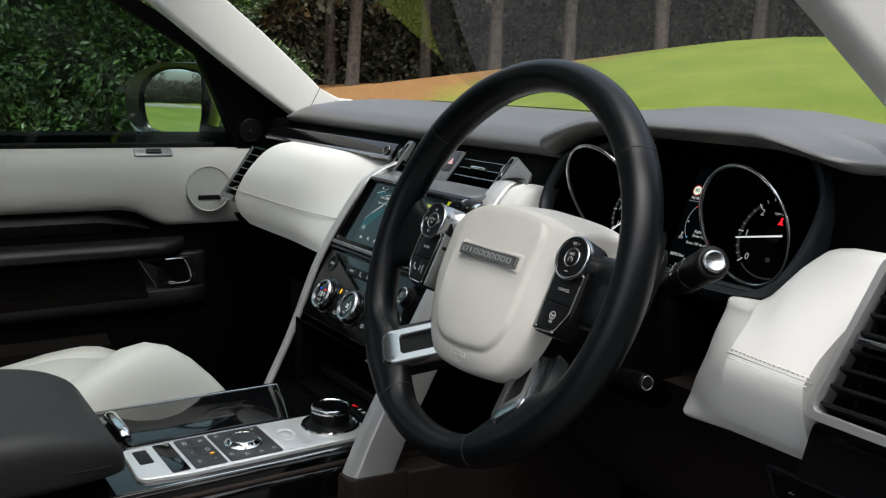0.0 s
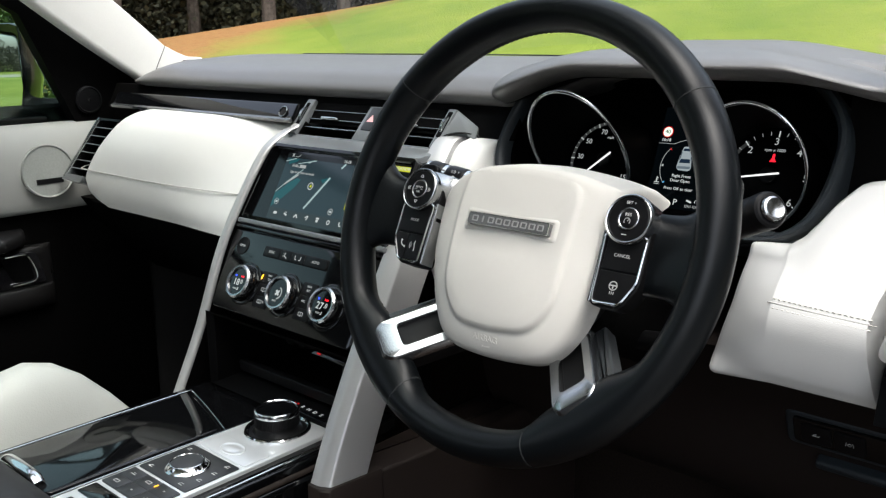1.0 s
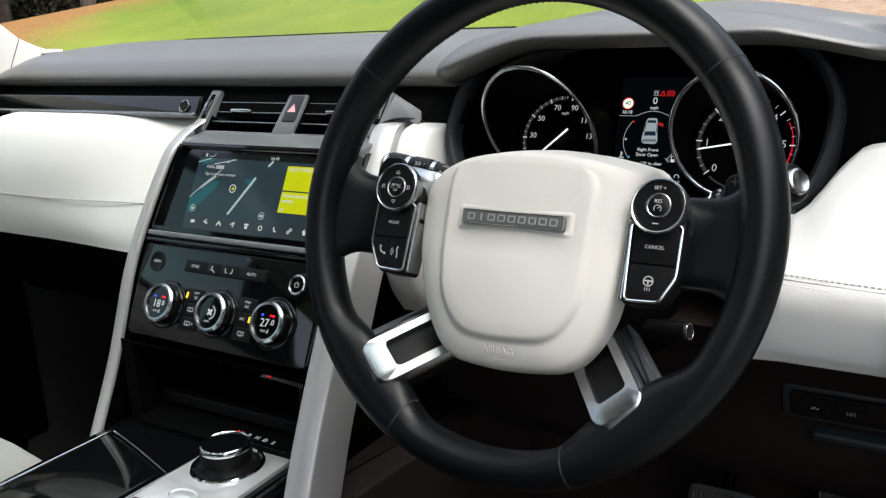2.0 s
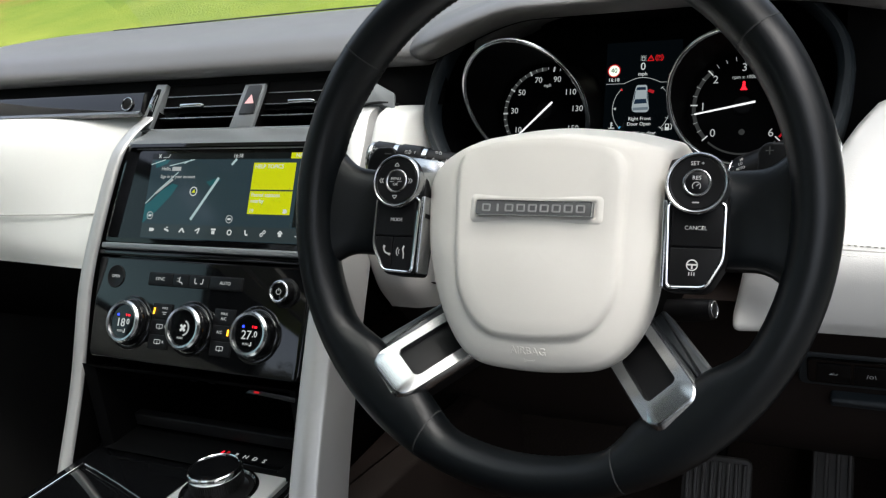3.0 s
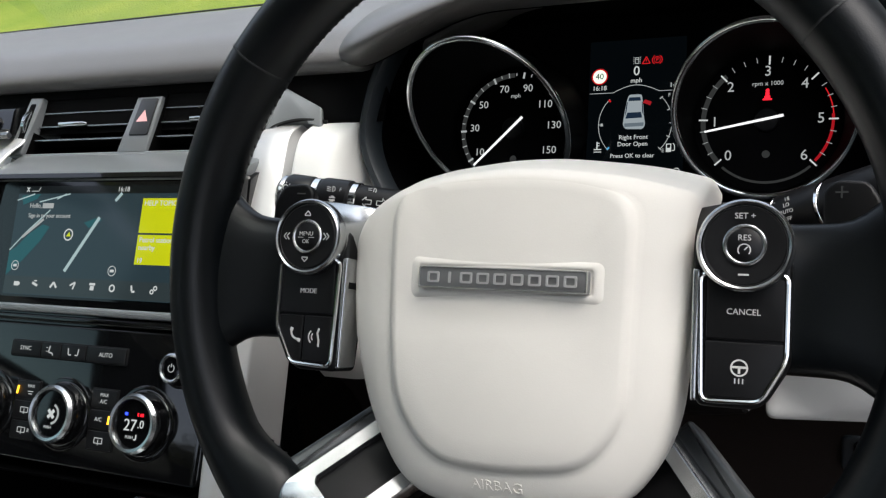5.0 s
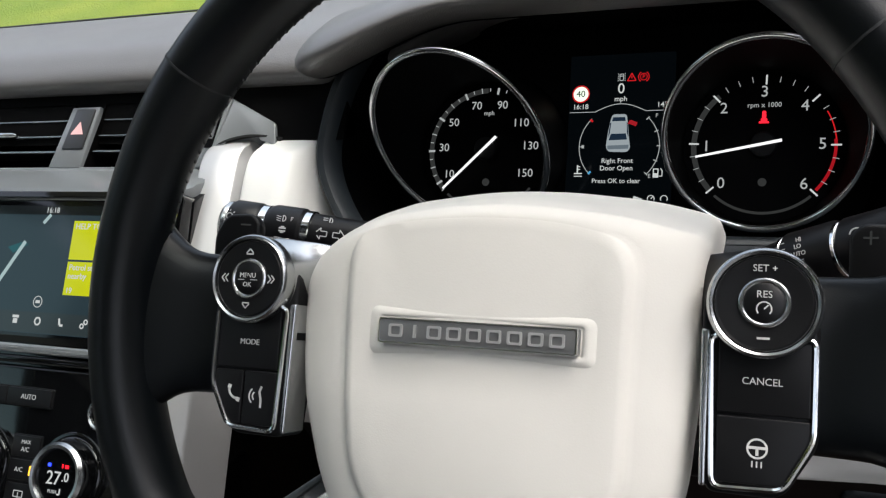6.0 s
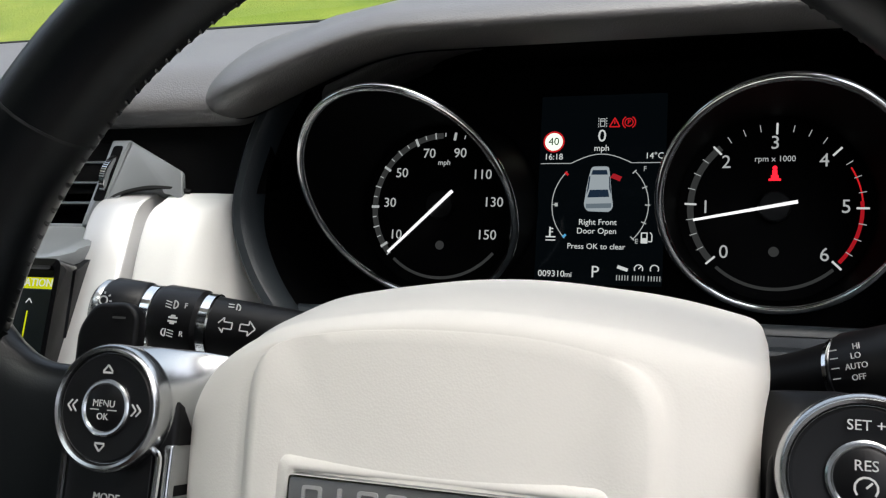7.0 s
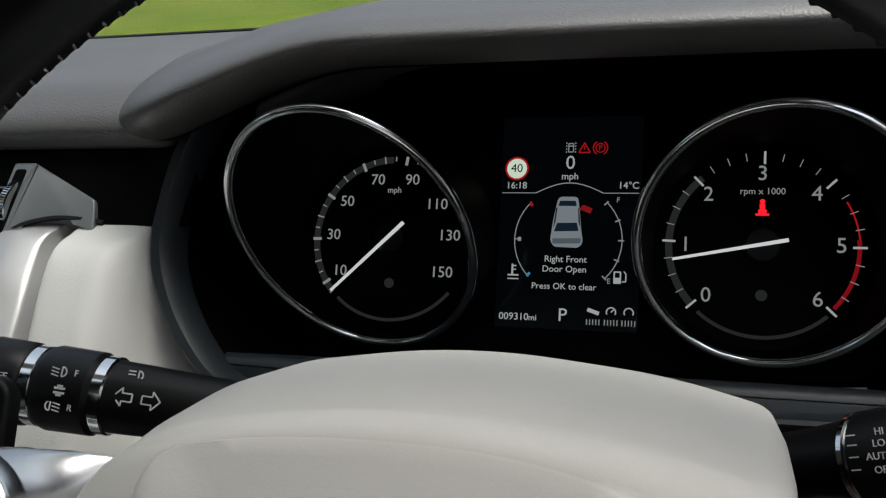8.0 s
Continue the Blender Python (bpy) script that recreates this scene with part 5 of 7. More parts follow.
side_vent_right()

# knee panel, lower dash and footwell sides
knee = thing("knee_panel", (0.45, 0.3, 1.0), "dark brown-black plastic panel under the steering column", "knee panel")
part("panel", across(spread(0.12, 0.70, 14), lambda x: spline2([(0.185, 1.125), (0.215, 1.09), (0.262, 1.03), (0.30, 0.93), (0.40, 0.86)], 4) + [(0.55, 0.86), (0.55, 1.12)]), knee_plastic, knee)
KN = basis((0.585, 0.2555, 1.036), (1, 0, 0), (0, -0.40, 0.92))
plate = part("switch_plate", slab(KN, rect(-0.045, -0.017, 0.075, 0.017, 0.006), -0.01, 0.006, 0.002), gloss_black, knee, "gloss black switch plate")
part("plate_border", slab(KN, rect(-0.053, -0.0235, 0.085, 0.022, 0.009), -0.012, 0.0035, 0.003), bezel_grey, knee, "raised dark border")
for k in (-1, 1):
    sw = part("switch", slab(KN @ Matrix.Translation((-0.006 + k * 0.016, 0, 0.006)), rect(-0.0145, -0.012, 0.0145, 0.012, 0.002), -0.001, 0.0016, 0.0006), button_black, plate)
    if k < 0:
        bars(KN @ Matrix.Translation((-0.022, 0, 0.0077)), [(-0.0036, -0.001, 0.003, -0.001, 0.0007), (0.003, -0.001, 0.0036, 0.0006, 0.0006), (-0.0022, 0.0002, 0.001, 0.0016, 0.0006)], 0, button_ink, sw, "boot_mark")
    else:
        bars(KN @ Matrix.Translation((0.010, 0, 0.0077)), [(-0.0038, -0.0026, -0.0028, 0.0026, 0.0005), (0.0038, -0.0026, 0.0029, 0.0026, 0.0005)] + arc(0, -0.0003, 0.0017, 0, 360, 0.0005, 8), 0, button_ink, sw, "lane_mark")
part("tray_lip", slab(KN @ Matrix.Translation((0.02, -0.040, 0)), rect(-0.045, -0.006, 0.065, 0.005, 0.004), -0.02, 0.010, 0.004), bezel_grey, knee, "tray lip")
solid("footwell_side", box(0.72, 0.16, 0.56, 0.76, 0.74, 1.15), matt_black, "dark trim at the side of the driver's footwell", "footwell trim", "structure")
solid("footwell_front", box(-0.80, 0.66, 0.56, 0.70, 0.70, 1.15), carpet, "dark carpet at the front of the footwells", "footwell", "structure")
under = thing("glovebox_underside", (-0.45, 0.25, 1.1), "black lower dash over the passenger footwell", "lower dash")
part("panel", across(spread(-0.74, -0.19, 8), lambda x: [(0.160, 1.138), (0.19, 1.09), (0.30, 0.98), (0.5, 0.9), (0.55, 1.15)]), matt_black, under)
part("edge_lip", tube([(-0.70, 0.164, 1.136), (-0.45, 0.162, 1.136), (-0.20, 0.162, 1.136)], 0.004, 8), rubber_black, under, "rolled front lip")


def pedal(x, y, z, w, h, name, label):
    p = thing(name, (x, y, z), label, "pedal", "driver's pedals")
    m = basis((x, y, z), (1, 0, 0), (0, 0.45, 0.9))
    part("plate", slab(m, rect(-w, -h, w, h, 0.012), -0.01, 0.0, 0.003), pedal_rubber, p)
    n = max(4, int(w / 0.0055))
    for k in range(n):
        x0 = -w * 0.82 + 1.64 * w * k / (n - 1)
        part("rib", slab(m @ Matrix.Translation((x0, 0, 0)), rect(-0.0026, -h * 0.85, 0.0026, h * 0.85, 0.002), -0.001, 0.006, 0.0015, steps=2), pedal_rubber, p)
    part("arm", tube(bezier([m @ Vector((0, 0, -0.01)), m @ Vector((0, 0.1, -0.05)), m @ Vector((0, 0.30, 0.0))], 6), 0.008, 8), matt_black, p)
    return p


pedal(0.408, 0.52, 0.705, 0.046, 0.050, "brake_pedal", "black ribbed rubber brake pedal")
pedal(0.553, 0.54, 0.70, 0.026, 0.085, "accelerator_pedal", "black ribbed rubber accelerator pedal")

# ---- instrument cluster ----
CLU = basis((0.38, 0.300, 1.274), (1, 0, 0), (0, 0.39, 0.92))
DIAL_X, RING_Z = 0.097, 0.064
cluster = thing("instrument_cluster", CLU.translation, "black instrument cluster with two chrome-ringed dials and a lit display", "instrument cluster")
part("back_plate", slab(CLU, rect(-0.19, -0.075, 0.19, 0.10, 0.03), -0.02, -0.0060), deep_black, cluster)


FRONT = [(-0.158, -0.087, 0.03), (0.142, -0.082, 0.03), (0.176, -0.064, 0.03), (0.190, -0.028, 0.05), (0.196, 0.036, 0.03), (0.150, 0.092, 0.05), (-0.150, 0.092, 0.05), (-0.190, 0.044, 0.03), (-0.2015, -0.018, 0.05), (-0.186, -0.055, 0.04)]


def cluster_tunnel():
    o = rounded(FRONT, 6)
    loops = []
    for pts, z, k in ((o, -0.012, 1.0), (o, 0.070, 1.0), (o, 0.077, 0.995), (o, 0.0800, 0.982), (o, 0.0795, 0.960), (o, 0.0750, 0.938), (o, 0.0640, 0.928)):
        loops.append([CLU @ Vector((p.x * k, p.y * k, z)) for p in pts])
    return rings(loops, caps=False)


def cluster_liner():
    o, i = rounded(FRONT, 6), rounded([(x * 0.90, max(y, -0.066), r) for x, y, r in FRONT], 6)
    return rings([[CLU @ Vector((p.x * k, p.y * k, z)) for p in pts] for pts, z, k in ((o, 0.064, 0.928), (o, 0.030, 0.915), (i, 0.0, 0.98), (i, -0.006, 0.96))], caps=False)


part("housing", cluster_tunnel(), bezel_grey, cluster, "dark grey housing round the dials")
part("inner_wall", cluster_liner(), deep_black, cluster)
part("lower_shelf", slab(CLU, rect(-0.165, -0.085, 0.165, -0.066, 0.006), 0.0, 0.066, 0.006), bezel_grey, cluster)


def brim_of(ox, oy, oz, lean, rise, rx, ry):
    """The slanting mouth of a dial's barrel: further out at the top than at the foot."""
    return lambda a: (ox + rx * math.cos(a), oy + ry * math.sin(a), oz + lean * rx * math.cos(a) + rise * ry * math.sin(a))


def barrel(m, brim):
    loops = []
    turns = [2 * math.pi * k / 84 for k in range(84)]
    loops.append([m @ Vector((0.0600 * math.cos(a), 0.0600 * math.sin(a), -0.005)) for a in turns])
    for k in (1.03, 0.985):
        loops.append([m @ Vector((brim(a)[0] * k, brim(a)[1] * k, brim(a)[2])) for a in turns])
    loops.append([m @ Vector((0.0515 * math.cos(a), 0.0515 * math.sin(a), 0.0004)) for a in turns])
    return rings(loops, caps=False)


def dial(cx, name, label, brim):
    m = CLU @ Matrix.Translation((cx, 0.001, 0))
    d = part(name, lathe(m, [(0.056, -0.004), (0.0555, -0.0005), (0.0001, 0.0)], 72), deep_black, cluster, label)
    part("barrel", barrel(m, brim), deep_black, d)
    line = [m @ Vector(brim(a)) for a in (2 * math.pi * k / 96 for k in range(96))]
    part("chrome_ring", sweep(line, circle(0.0023, 12), CLU.col[2].xyz, None, None, True), chrome, d, "polished chrome ring")
    return d, m


speedo, SM = dial(-DIAL_X, "speedometer", "mph speedometer dial", brim_of(0.0010, -0.0088, 0.0615, -0.06, 1.25, 0.0590, 0.0484))
tacho, TM = dial(DIAL_X, "rev_counter", "rev counter dial with red sector", brim_of(0.0017, -0.0074, 0.0605, 0.12, 0.85, 0.0592, 0.0503))
for word, deg in (("10", 212), ("30", 177), ("50", 143), ("70", 107), ("90", 73), ("110", 38), ("130", 4), ("150", -31)):
    x, y = polar({"110": 0.0318, "130": 0.0332}.get(word, 0.0348), deg)
    lettering(word, 0.0085, spot(SM, x, y, 0.0006), grey_ink, speedo)
lettering("mph", 0.0047, spot(SM, 0.000, 0.0275, 0.0006), grey_ink, speedo)
for k in range(33):
    deg = 222 - k * 8.25
    if k % 4 == 1:
        (a, b), (c, e), w = polar(0.0420, deg), polar(0.0470, deg), 0.0016
    elif k % 2 == 1:
        (a, b), (c, e), w = polar(0.0430, deg), polar(0.0470, deg), 0.0007
    else:
        (a, b), (c, e), w = polar(0.0440, deg), polar(0.0465, deg), 0.0006
    if deg > 66:
        bars(SM, [(a, b, c, e, w)], 0.0005, grey_ink, speedo, "tick")
band(SM, 0.0448, 222, 92, 0.0036, 0.0002, dim_ink, speedo, "scale_band")
band(SM, 0.0448, 228, 320, 0.0018, 0.0002, dim_ink, speedo, "scale_band")
for word, deg in (("0", 224), ("1", 180), ("2", 135), ("3", 90), ("4", 46), ("5", 1), ("6", -45)):
    x, y = polar(0.0365, deg)
    lettering(word, 0.0106, spot(TM, x, y, 0.0006), grey_ink, tacho)
lettering("rpm x 1000", 0.0046, spot(TM, 0.0, 0.0275, 0.0006), grey_ink, tacho)
for k in range(25):
    deg = 222 - k * 11.1
    (a, b), (c, e), w = (polar(0.0415, deg), polar(0.0480, deg), 0.0011) if k % 4 == 0 else (polar(0.0435, deg), polar(0.0475, deg), 0.0004)
    bars(TM, [(a, b, c, e, w)], 0.0005, white_ink if k % 4 == 0 else grey_ink, tacho, "tick")
band(TM, 0.0445, 5, -42, 0.0020, 0.0004, sector_red, tacho, "red_sector")
band(TM, 0.0448, 30, 5, 0.0008, 0.0004, red_ink, tacho, "red_line", 14)
band(TM, 0.0448, 222, 130, 0.0036, 0.0002, dim_ink, tacho, "scale_band")
band(TM, 0.0452, 228, 312, 0.0018, 0.0002, dim_ink, tacho, "scale_band")
lit = bars(TM, [(-0.0020, 0.0172, 0.0020, 0.0172, 0.0022), (0, 0.0175, 0, 0.0212, 0.0026), (-0.0032, 0.0158, 0.0032, 0.0158, 0.0012)], 0.0006, red_glow, tacho, "belt_warning", label="glowing red seat belt warning")
part("belt_head", lathe(spot(TM, 0, 0.0224, 0.0004), [(0.0013, 0), (0.0013, 0.0003), (0.0001, 0.0003)], 14), red_glow, tacho)
part("sensor_spot", lathe(spot(TM, 0, -0.0245, 0.0002), [(0.0028, 0), (0.0028, 0.0003), (0.0001, 0.0003)], 20), dim_ink, tacho)
part("sensor_spot", lathe(spot(SM, 0, -0.0245, 0.0002), [(0.0028, 0), (0.0028, 0.0003), (0.0001, 0.0003)], 20), dim_ink, speedo)


def needle(m, deg, parent):
    n = part("needle", slab(m @ Matrix.Rotation(radians(deg), 4, "Z"), [(-0.012, -0.0009), (0.0435, -0.0006), (0.0435, 0.0006), (-0.012, 0.0009)], 0.0070, 0.0082), needle_ink, parent, "white needle")
    part("needle_hub", lathe(m, [(0.0088, 0.0), (0.0086, 0.0060), (0.0078, 0.0066), (0.0001, 0.0066)], 32), satin_black, n)
    return n


needle(SM, 224, speedo)
needle(TM, 191, tacho)

# display between the dials
DSP = CLU @ Matrix.Translation((0, 0, -0.0045))
display = part("display", slab(DSP, rect(-0.0375, -0.0445, 0.0375, 0.070, 0.001), -0.001, 0.0), cluster_base, cluster, "lit information display")


def dtext(word, x, y, size, ink=white_ink, align="CENTER"):
    lettering(word, size, spot(DSP, x, y, 0.0004), ink, display, align=align)


dtext("0", 0.0, 0.0445, 0.0105)
dtext("mph", 0.0, 0.0372, 0.0052)
dtext("16:18", -0.0288, 0.0322, 0.0052)
dtext("14\u00b0C", 0.0310, 0.0322, 0.0052)
bars(DSP, [(-0.0365, 0.0282, -0.018, 0.0282, 0.0004), (0.018, 0.0282, 0.0365, 0.0282, 0.0004)] + [(*a, *b, 0.0005) for a, b in zip([(-0.018 + 0.036 * k / 10, 0.0282 + 0.0055 * math.sin(math.pi * k / 10)) for k in range(10)], [(-0.018 + 0.036 * k / 10, 0.0282 + 0.0055 * math.sin(math.pi * k / 10)) for k in range(1, 11)])], 0.0004, grey_ink, display, "divider")
part("limit_disc", lathe(spot(DSP, -0.0290, 0.0416), [(0.0056, 0), (0.0056, 0.0003), (0.0001, 0.0003)], 32), cream_disc, display)
bars(DSP, arc(-0.0290, 0.0416, 0.0060, 0, 360, 0.0010, 24), 0.0004, red_ink, display, "limit_ring")
lettering("40", 0.0066, spot(DSP, -0.0290, 0.0416, 0.0006), deep_black, display)
bars(DSP, [(sx * 0.0024, 0.0502 + k * 0.0016, sx * 0.0024, 0.0510 + k * 0.0016, 0.0005) for sx in (-1, 1) for k in range(4)] + [(-0.0013, 0.0506, -0.0013, 0.0552, 0.0005), (0.0013, 0.0506, 0.0013, 0.0552, 0.0005), (-0.0013, 0.0552, 0.0013, 0.0552, 0.0005), (-0.0013, 0.0506, 0.0013, 0.0506, 0.0005), (-0.0010, 0.0538, 0.0010, 0.0538, 0.0006)], 0.0004, grey_ink, display, "lane_symbol")
bars(DSP, [(0.0042, 0.0502, 0.0072, 0.0556, 0.0007), (0.0072, 0.0556, 0.0102, 0.0502, 0.0007), (0.0102, 0.0502, 0.0042, 0.0502, 0.0007), (0.0072, 0.0518, 0.0072, 0.0538, 0.0007)], 0.0004, red_ink, display, "warning_symbol")
bars(DSP, arc(0.0156, 0.0527, 0.0024, 0, 360, 0.0005, 16) + arc(0.0156, 0.0527, 0.0038, 120, 240, 0.0006, 6) + arc(0.0156, 0.0527, 0.0038, -60, 60, 0.0006, 6), 0.0004, red_ink, display, "brake_symbol")
lettering("P", 0.0040, spot(DSP, 0.0156, 0.0527, 0.0004), red_ink, display)
dtext("Right Front", -0.0008, -0.0075, 0.0049)
dtext("Door Open", -0.0012, -0.0128, 0.0049)
dtext("Press OK to clear", -0.0012, -0.0220, 0.0047)
dtext("009310", -0.0272, -0.0388, 0.0054)
dtext("mi", -0.0170, -0.0390, 0.0046)
dtext("P", -0.0012, -0.0372, 0.0098)
bars(DSP, arc(0, 0.003, 0.0285, 135, 225, 0.0005, 14) + [(-0.0285, 0.003, -0.0255, 0.003, 0.0006), (-0.0268, 0.003, -0.0250, 0.003, 0.0022)], 0.0004, grey_ink, display, "temperature_arc")
bars(DSP, arc(0, 0.003, 0.0285, -45, 45, 0.0005, 14) + [(polar(0.0265, d)[0], 0.003 + polar(0.0265, d)[1], polar(0.0295, d)[0], 0.003 + polar(0.0295, d)[1], 0.0007) for d in (-45, -22, 0, 22, 45)], 0.0004, grey_ink, display, "fuel_arc")
bars(DSP, [(polar(0.0265, 137)[0], 0.003 + polar(0.0265, 137)[1], polar(0.029, 137)[0], 0.003 + polar(0.029, 137)[1], 0.0014)], 0.0005, red_ink, display, "hot_mark")
bars(DSP, [(polar(0.0265, 223)[0], 0.003 + polar(0.0265, 223)[1], polar(0.029, 223)[0], 0.003 + polar(0.029, 223)[1], 0.0014)], 0.0005, glow("cold_blue", (0.05, 0.22, 0.38), 0.5), display, "cold_mark")
bars(DSP, [(-0.0315, -0.0165, -0.0255, -0.0165, 0.0008), (-0.0315, -0.0185, -0.0255, -0.0185, 0.0006), (-0.0290, -0.0165, -0.0290, -0.0105, 0.0010), (-0.0290, -0.0115, -0.0270, -0.0115, 0.0006), (-0.0290, -0.0135, -0.0270, -0.0135, 0.0006)], 0.0004, white_ink, display, "coolant_symbol")
bars(DSP, [(0.0250, -0.0195, 0.0250, -0.0135, 0.0007), (0.0282, -0.0195, 0.0282, -0.0135, 0.0007), (0.0247, -0.0135, 0.0285, -0.0135, 0.0007), (0.0266, -0.0196, 0.0266, -0.0165, 0.0032), (0.0290, -0.0185, 0.0310, -0.0185, 0.0006), (0.0310, -0.0185, 0.0310, -0.0145, 0.0006), (0.0310, -0.0145, 0.0298, -0.0130, 0.0006)], 0.0004, white_ink, display, "fuel_symbol")
dtext("F", 0.0258, 0.0245, 0.0040, grey_ink)
dtext("E", 0.0222, -0.0185, 0.0040, grey_ink)
for k, x in enumerate((0.0148, 0.0240, 0.0330)):
    bars(DSP, (arc(x, -0.0345, 0.0024, -30, 210, 0.0006, 8) if k else [(x - 0.003, -0.0335, x + 0.003, -0.0355, 0.0020)]) + ([(x, -0.0345, x + 0.0015, -0.0330, 0.0006)] if k == 1 else []), 0.0004, white_ink, display, "status_symbol")
    bars(DSP, [(x - 0.0032 + j * 0.0016, -0.0415, x - 0.0032 + j * 0.0016, -0.0385, 0.0005) for j in range(5)], 0.0004, grey_ink, display, "status_bar")
# the little car seen from above
little = part("car_symbol", slab(DSP, [(-0.0054, 0.0262, 0.002), (0.0047, 0.0262, 0.002), (0.0058, 0.0188, 0.002), (0.0070, 0.0080, 0.002), (0.0081, 0.0019, 0.002), (0.0060, -0.0012, 0.002), (-0.0074, -0.0008, 0.002), (-0.0094, 0.0026, 0.002), (-0.0081, 0.0134, 0.002), (-0.0067, 0.0215, 0.002)], 0.0, 0.0003), glow("car_symbol_silver", (0.30, 0.34, 0.36), 0.32), display, "small car drawing")
car_glass, car_shade = glow("car_symbol_glass", (0.006, 0.012, 0.022), 0.6), glow("car_symbol_shade", (0.08, 0.10, 0.115), 0.5)
for pts, ink in (([(-0.0048, 0.0240), (0.0036, 0.0240), (0.0042, 0.0212), (-0.0056, 0.0212)], car_glass), ([(-0.0060, 0.0120), (0.0046, 0.0122), (0.0056, 0.0078), (-0.0074, 0.0074)], car_glass),
                 ([(-0.0068, 0.0200), (-0.0060, 0.0205), (-0.0068, 0.0126), (-0.0080, 0.0090)], car_glass), ([(0.0050, 0.0205), (0.0055, 0.0200), (0.0066, 0.0092), (0.0054, 0.0126)], car_glass),
                 ([(-0.0082, 0.0036), (0.0070, 0.0040), (0.0068, 0.0012), (-0.0080, 0.0008)], car_shade)):
    part("drawn_window", slab(DSP, [(x, y, 0.0004) for x, y in pts], 0.0003, 0.0005), ink, little)
bars(DSP, [(0.0072, 0.0205, 0.0120, 0.0185, 0.0030), (0.0060, 0.0190, 0.0075, 0.0215, 0.0008)], 0.0004, glow("door_red", (0.22, 0.008, 0.012), 0.5), display, "open_door_mark")

# ---- centre stack ----
STK = basis((XC, 0.094, 1.145), (1, 0, 0), (0, 0.482, 0.876))
stack = thing("centre_stack", (XC, 0.12, 1.1), "gloss black centre stack between two silver struts", "centre stack")
part("backing", across(spread(-0.178, 0.112, 6), lambda x: [(0.170, 1.268), (0.205, 1.276), (0.30, 1.29), (0.30, 1.07), (0.105, 1.07), (0.085, 1.10)]), gloss_black, stack)


def shelf_mesh():
    """Smooth gloss band that slopes from the vents down to the screen, rounded at its ends."""
    loops = []
    for x in [-0.1725, -0.171, -0.167, -0.161] + spread(-0.152, 0.087, 12) + [0.096, 0.103, 0.107, 0.109]:
        d = max(0.0, -0.1595 - x, x - 0.096) / 0.013
        k = 1 - math.sqrt(max(0.0, 1 - d * d))
        loops.append([Vector((x, y, z)) for y, z in ((0.1655 + 0.024 * k, 1.2700), (0.1645 + 0.024 * k, 1.2745), (0.1660 + 0.024 * k, 1.2768), (0.1700 + 0.022 * k, 1.2778), (0.2080, 1.2822), (0.2150, 1.2826), (0.2150, 1.270))])
    return rings(loops)


part("upper_band", shelf_mesh(), slate_gloss, stack, "slate grey gloss band above the screen")


def strut(side):
    """Painted silver strut: a slim front face and a broad flank turned outward."""
    path = bezier([(0.139, 0.238, 1.3000), (0.137, 0.222, 1.2985), (0.135, 0.206, 1.291), (0.141, 0.176, 1.262), (0.145, 0.110, 1.175), (0.147, 0.058, 1.087), (0.1525, 0.007, 1.00), (0.157, -0.026, 0.936)], 8)
    if side < 0:
        path = bezier([(0.139, 0.238, 1.3000), (0.137, 0.224, 1.2985), (0.138, 0.214, 1.2935), (0.140, 0.200, 1.288), (0.141, 0.1755, 1.2745), (0.142, 0.156, 1.2545), (0.144, 0.118, 1.198), (0.149, 0.085, 1.134), (0.1535, 0.048, 1.035), (0.158, 0.012, 0.955), (0.1585, 0.002, 0.934)], 6)
    wide = [(-0.004, 0.012, 0.002), (-0.003, -0.001, 0.003), (0.0105, -0.001, 0.004), (0.0240, 0.006, 0.003), (0.0305, 0.056, 0.003), (0.022, 0.058, 0.003)]
    slim = [(-0.003, 0.002, 0.002), (-0.002, -0.004, 0.003), (0.008, -0.0065, 0.005), (0.0150, -0.002, 0.004), (0.0175, 0.004, 0.003), (0.006, 0.008, 0.002)]
    sec = rounded(wide if side > 0 else slim, 3)
    loops = []
    for i, p in enumerate(path):
        k = smooth(i / (len(path) - 1), 0.0, 0.5)
        loops.append([Vector((XC + side * (p.x + q.x), p.y + q.y * (0.75 + 0.25 * k), p.z - 0.10 * max(0.0, q.x - 0.012) * (1 - k))) for q in sec])
    ob = part("strut", rings(loops), silver_paint, stack, "satin silver strut")
    if side < 0:
        part("inner_flank", rings([[Vector((XC + side * (p.x + x), p.y + y, p.z)) for x, y in ((-0.0015, 0.003), (0.011, 0.004), (0.011, 0.05), (0.004, 0.05))] for p in path if p.z < 1.272]), matt_black, ob, "black inner flank")
    else:
        foot = path[-1]
        part("strut_foot", rings([[Vector((XC + foot.x + q.x + dx * (1 if q.x > 0.01 else 0.4), foot.y + q.y - (dx if q.y < 0.02 else -0.02), z)) for q in sec] for dx, z in ((0.0035, 0.9385), (0.005, 0.936), (0.006, 0.90), (0.010, 0.60))]), lit_brown_plastic, ob, "dark brown plastic foot of the strut")


strut(-1)
strut(1)

# infotainment screen
screen = thing("touchscreen", STK @ Vector((0.01, 0.09, 0)), "wide landscape touchscreen showing a dark map and lime tiles", "touchscreen")
rim_o, rim_i = rounded([(-0.137, 0.0385, 0.006), (0.146, 0.0385, 0.006), (0.146, 0.1490, 0.006), (-0.124, 0.1490, 0.006)], 4), rounded([(-0.1335, 0.0430, 0.005), (0.1435, 0.0430, 0.005), (0.1435, 0.1450, 0.005), (-0.1205, 0.1450, 0.005)], 4)
part("bezel", rings([[STK @ Vector((p.x, p.y, z)) for p in pts] for pts, z in ((rim_o, -0.01), (rim_o, 0.0035), (rim_i, 0.0045), (rim_i, -0.004))], caps=False), gloss_black, screen, "slim black bezel")
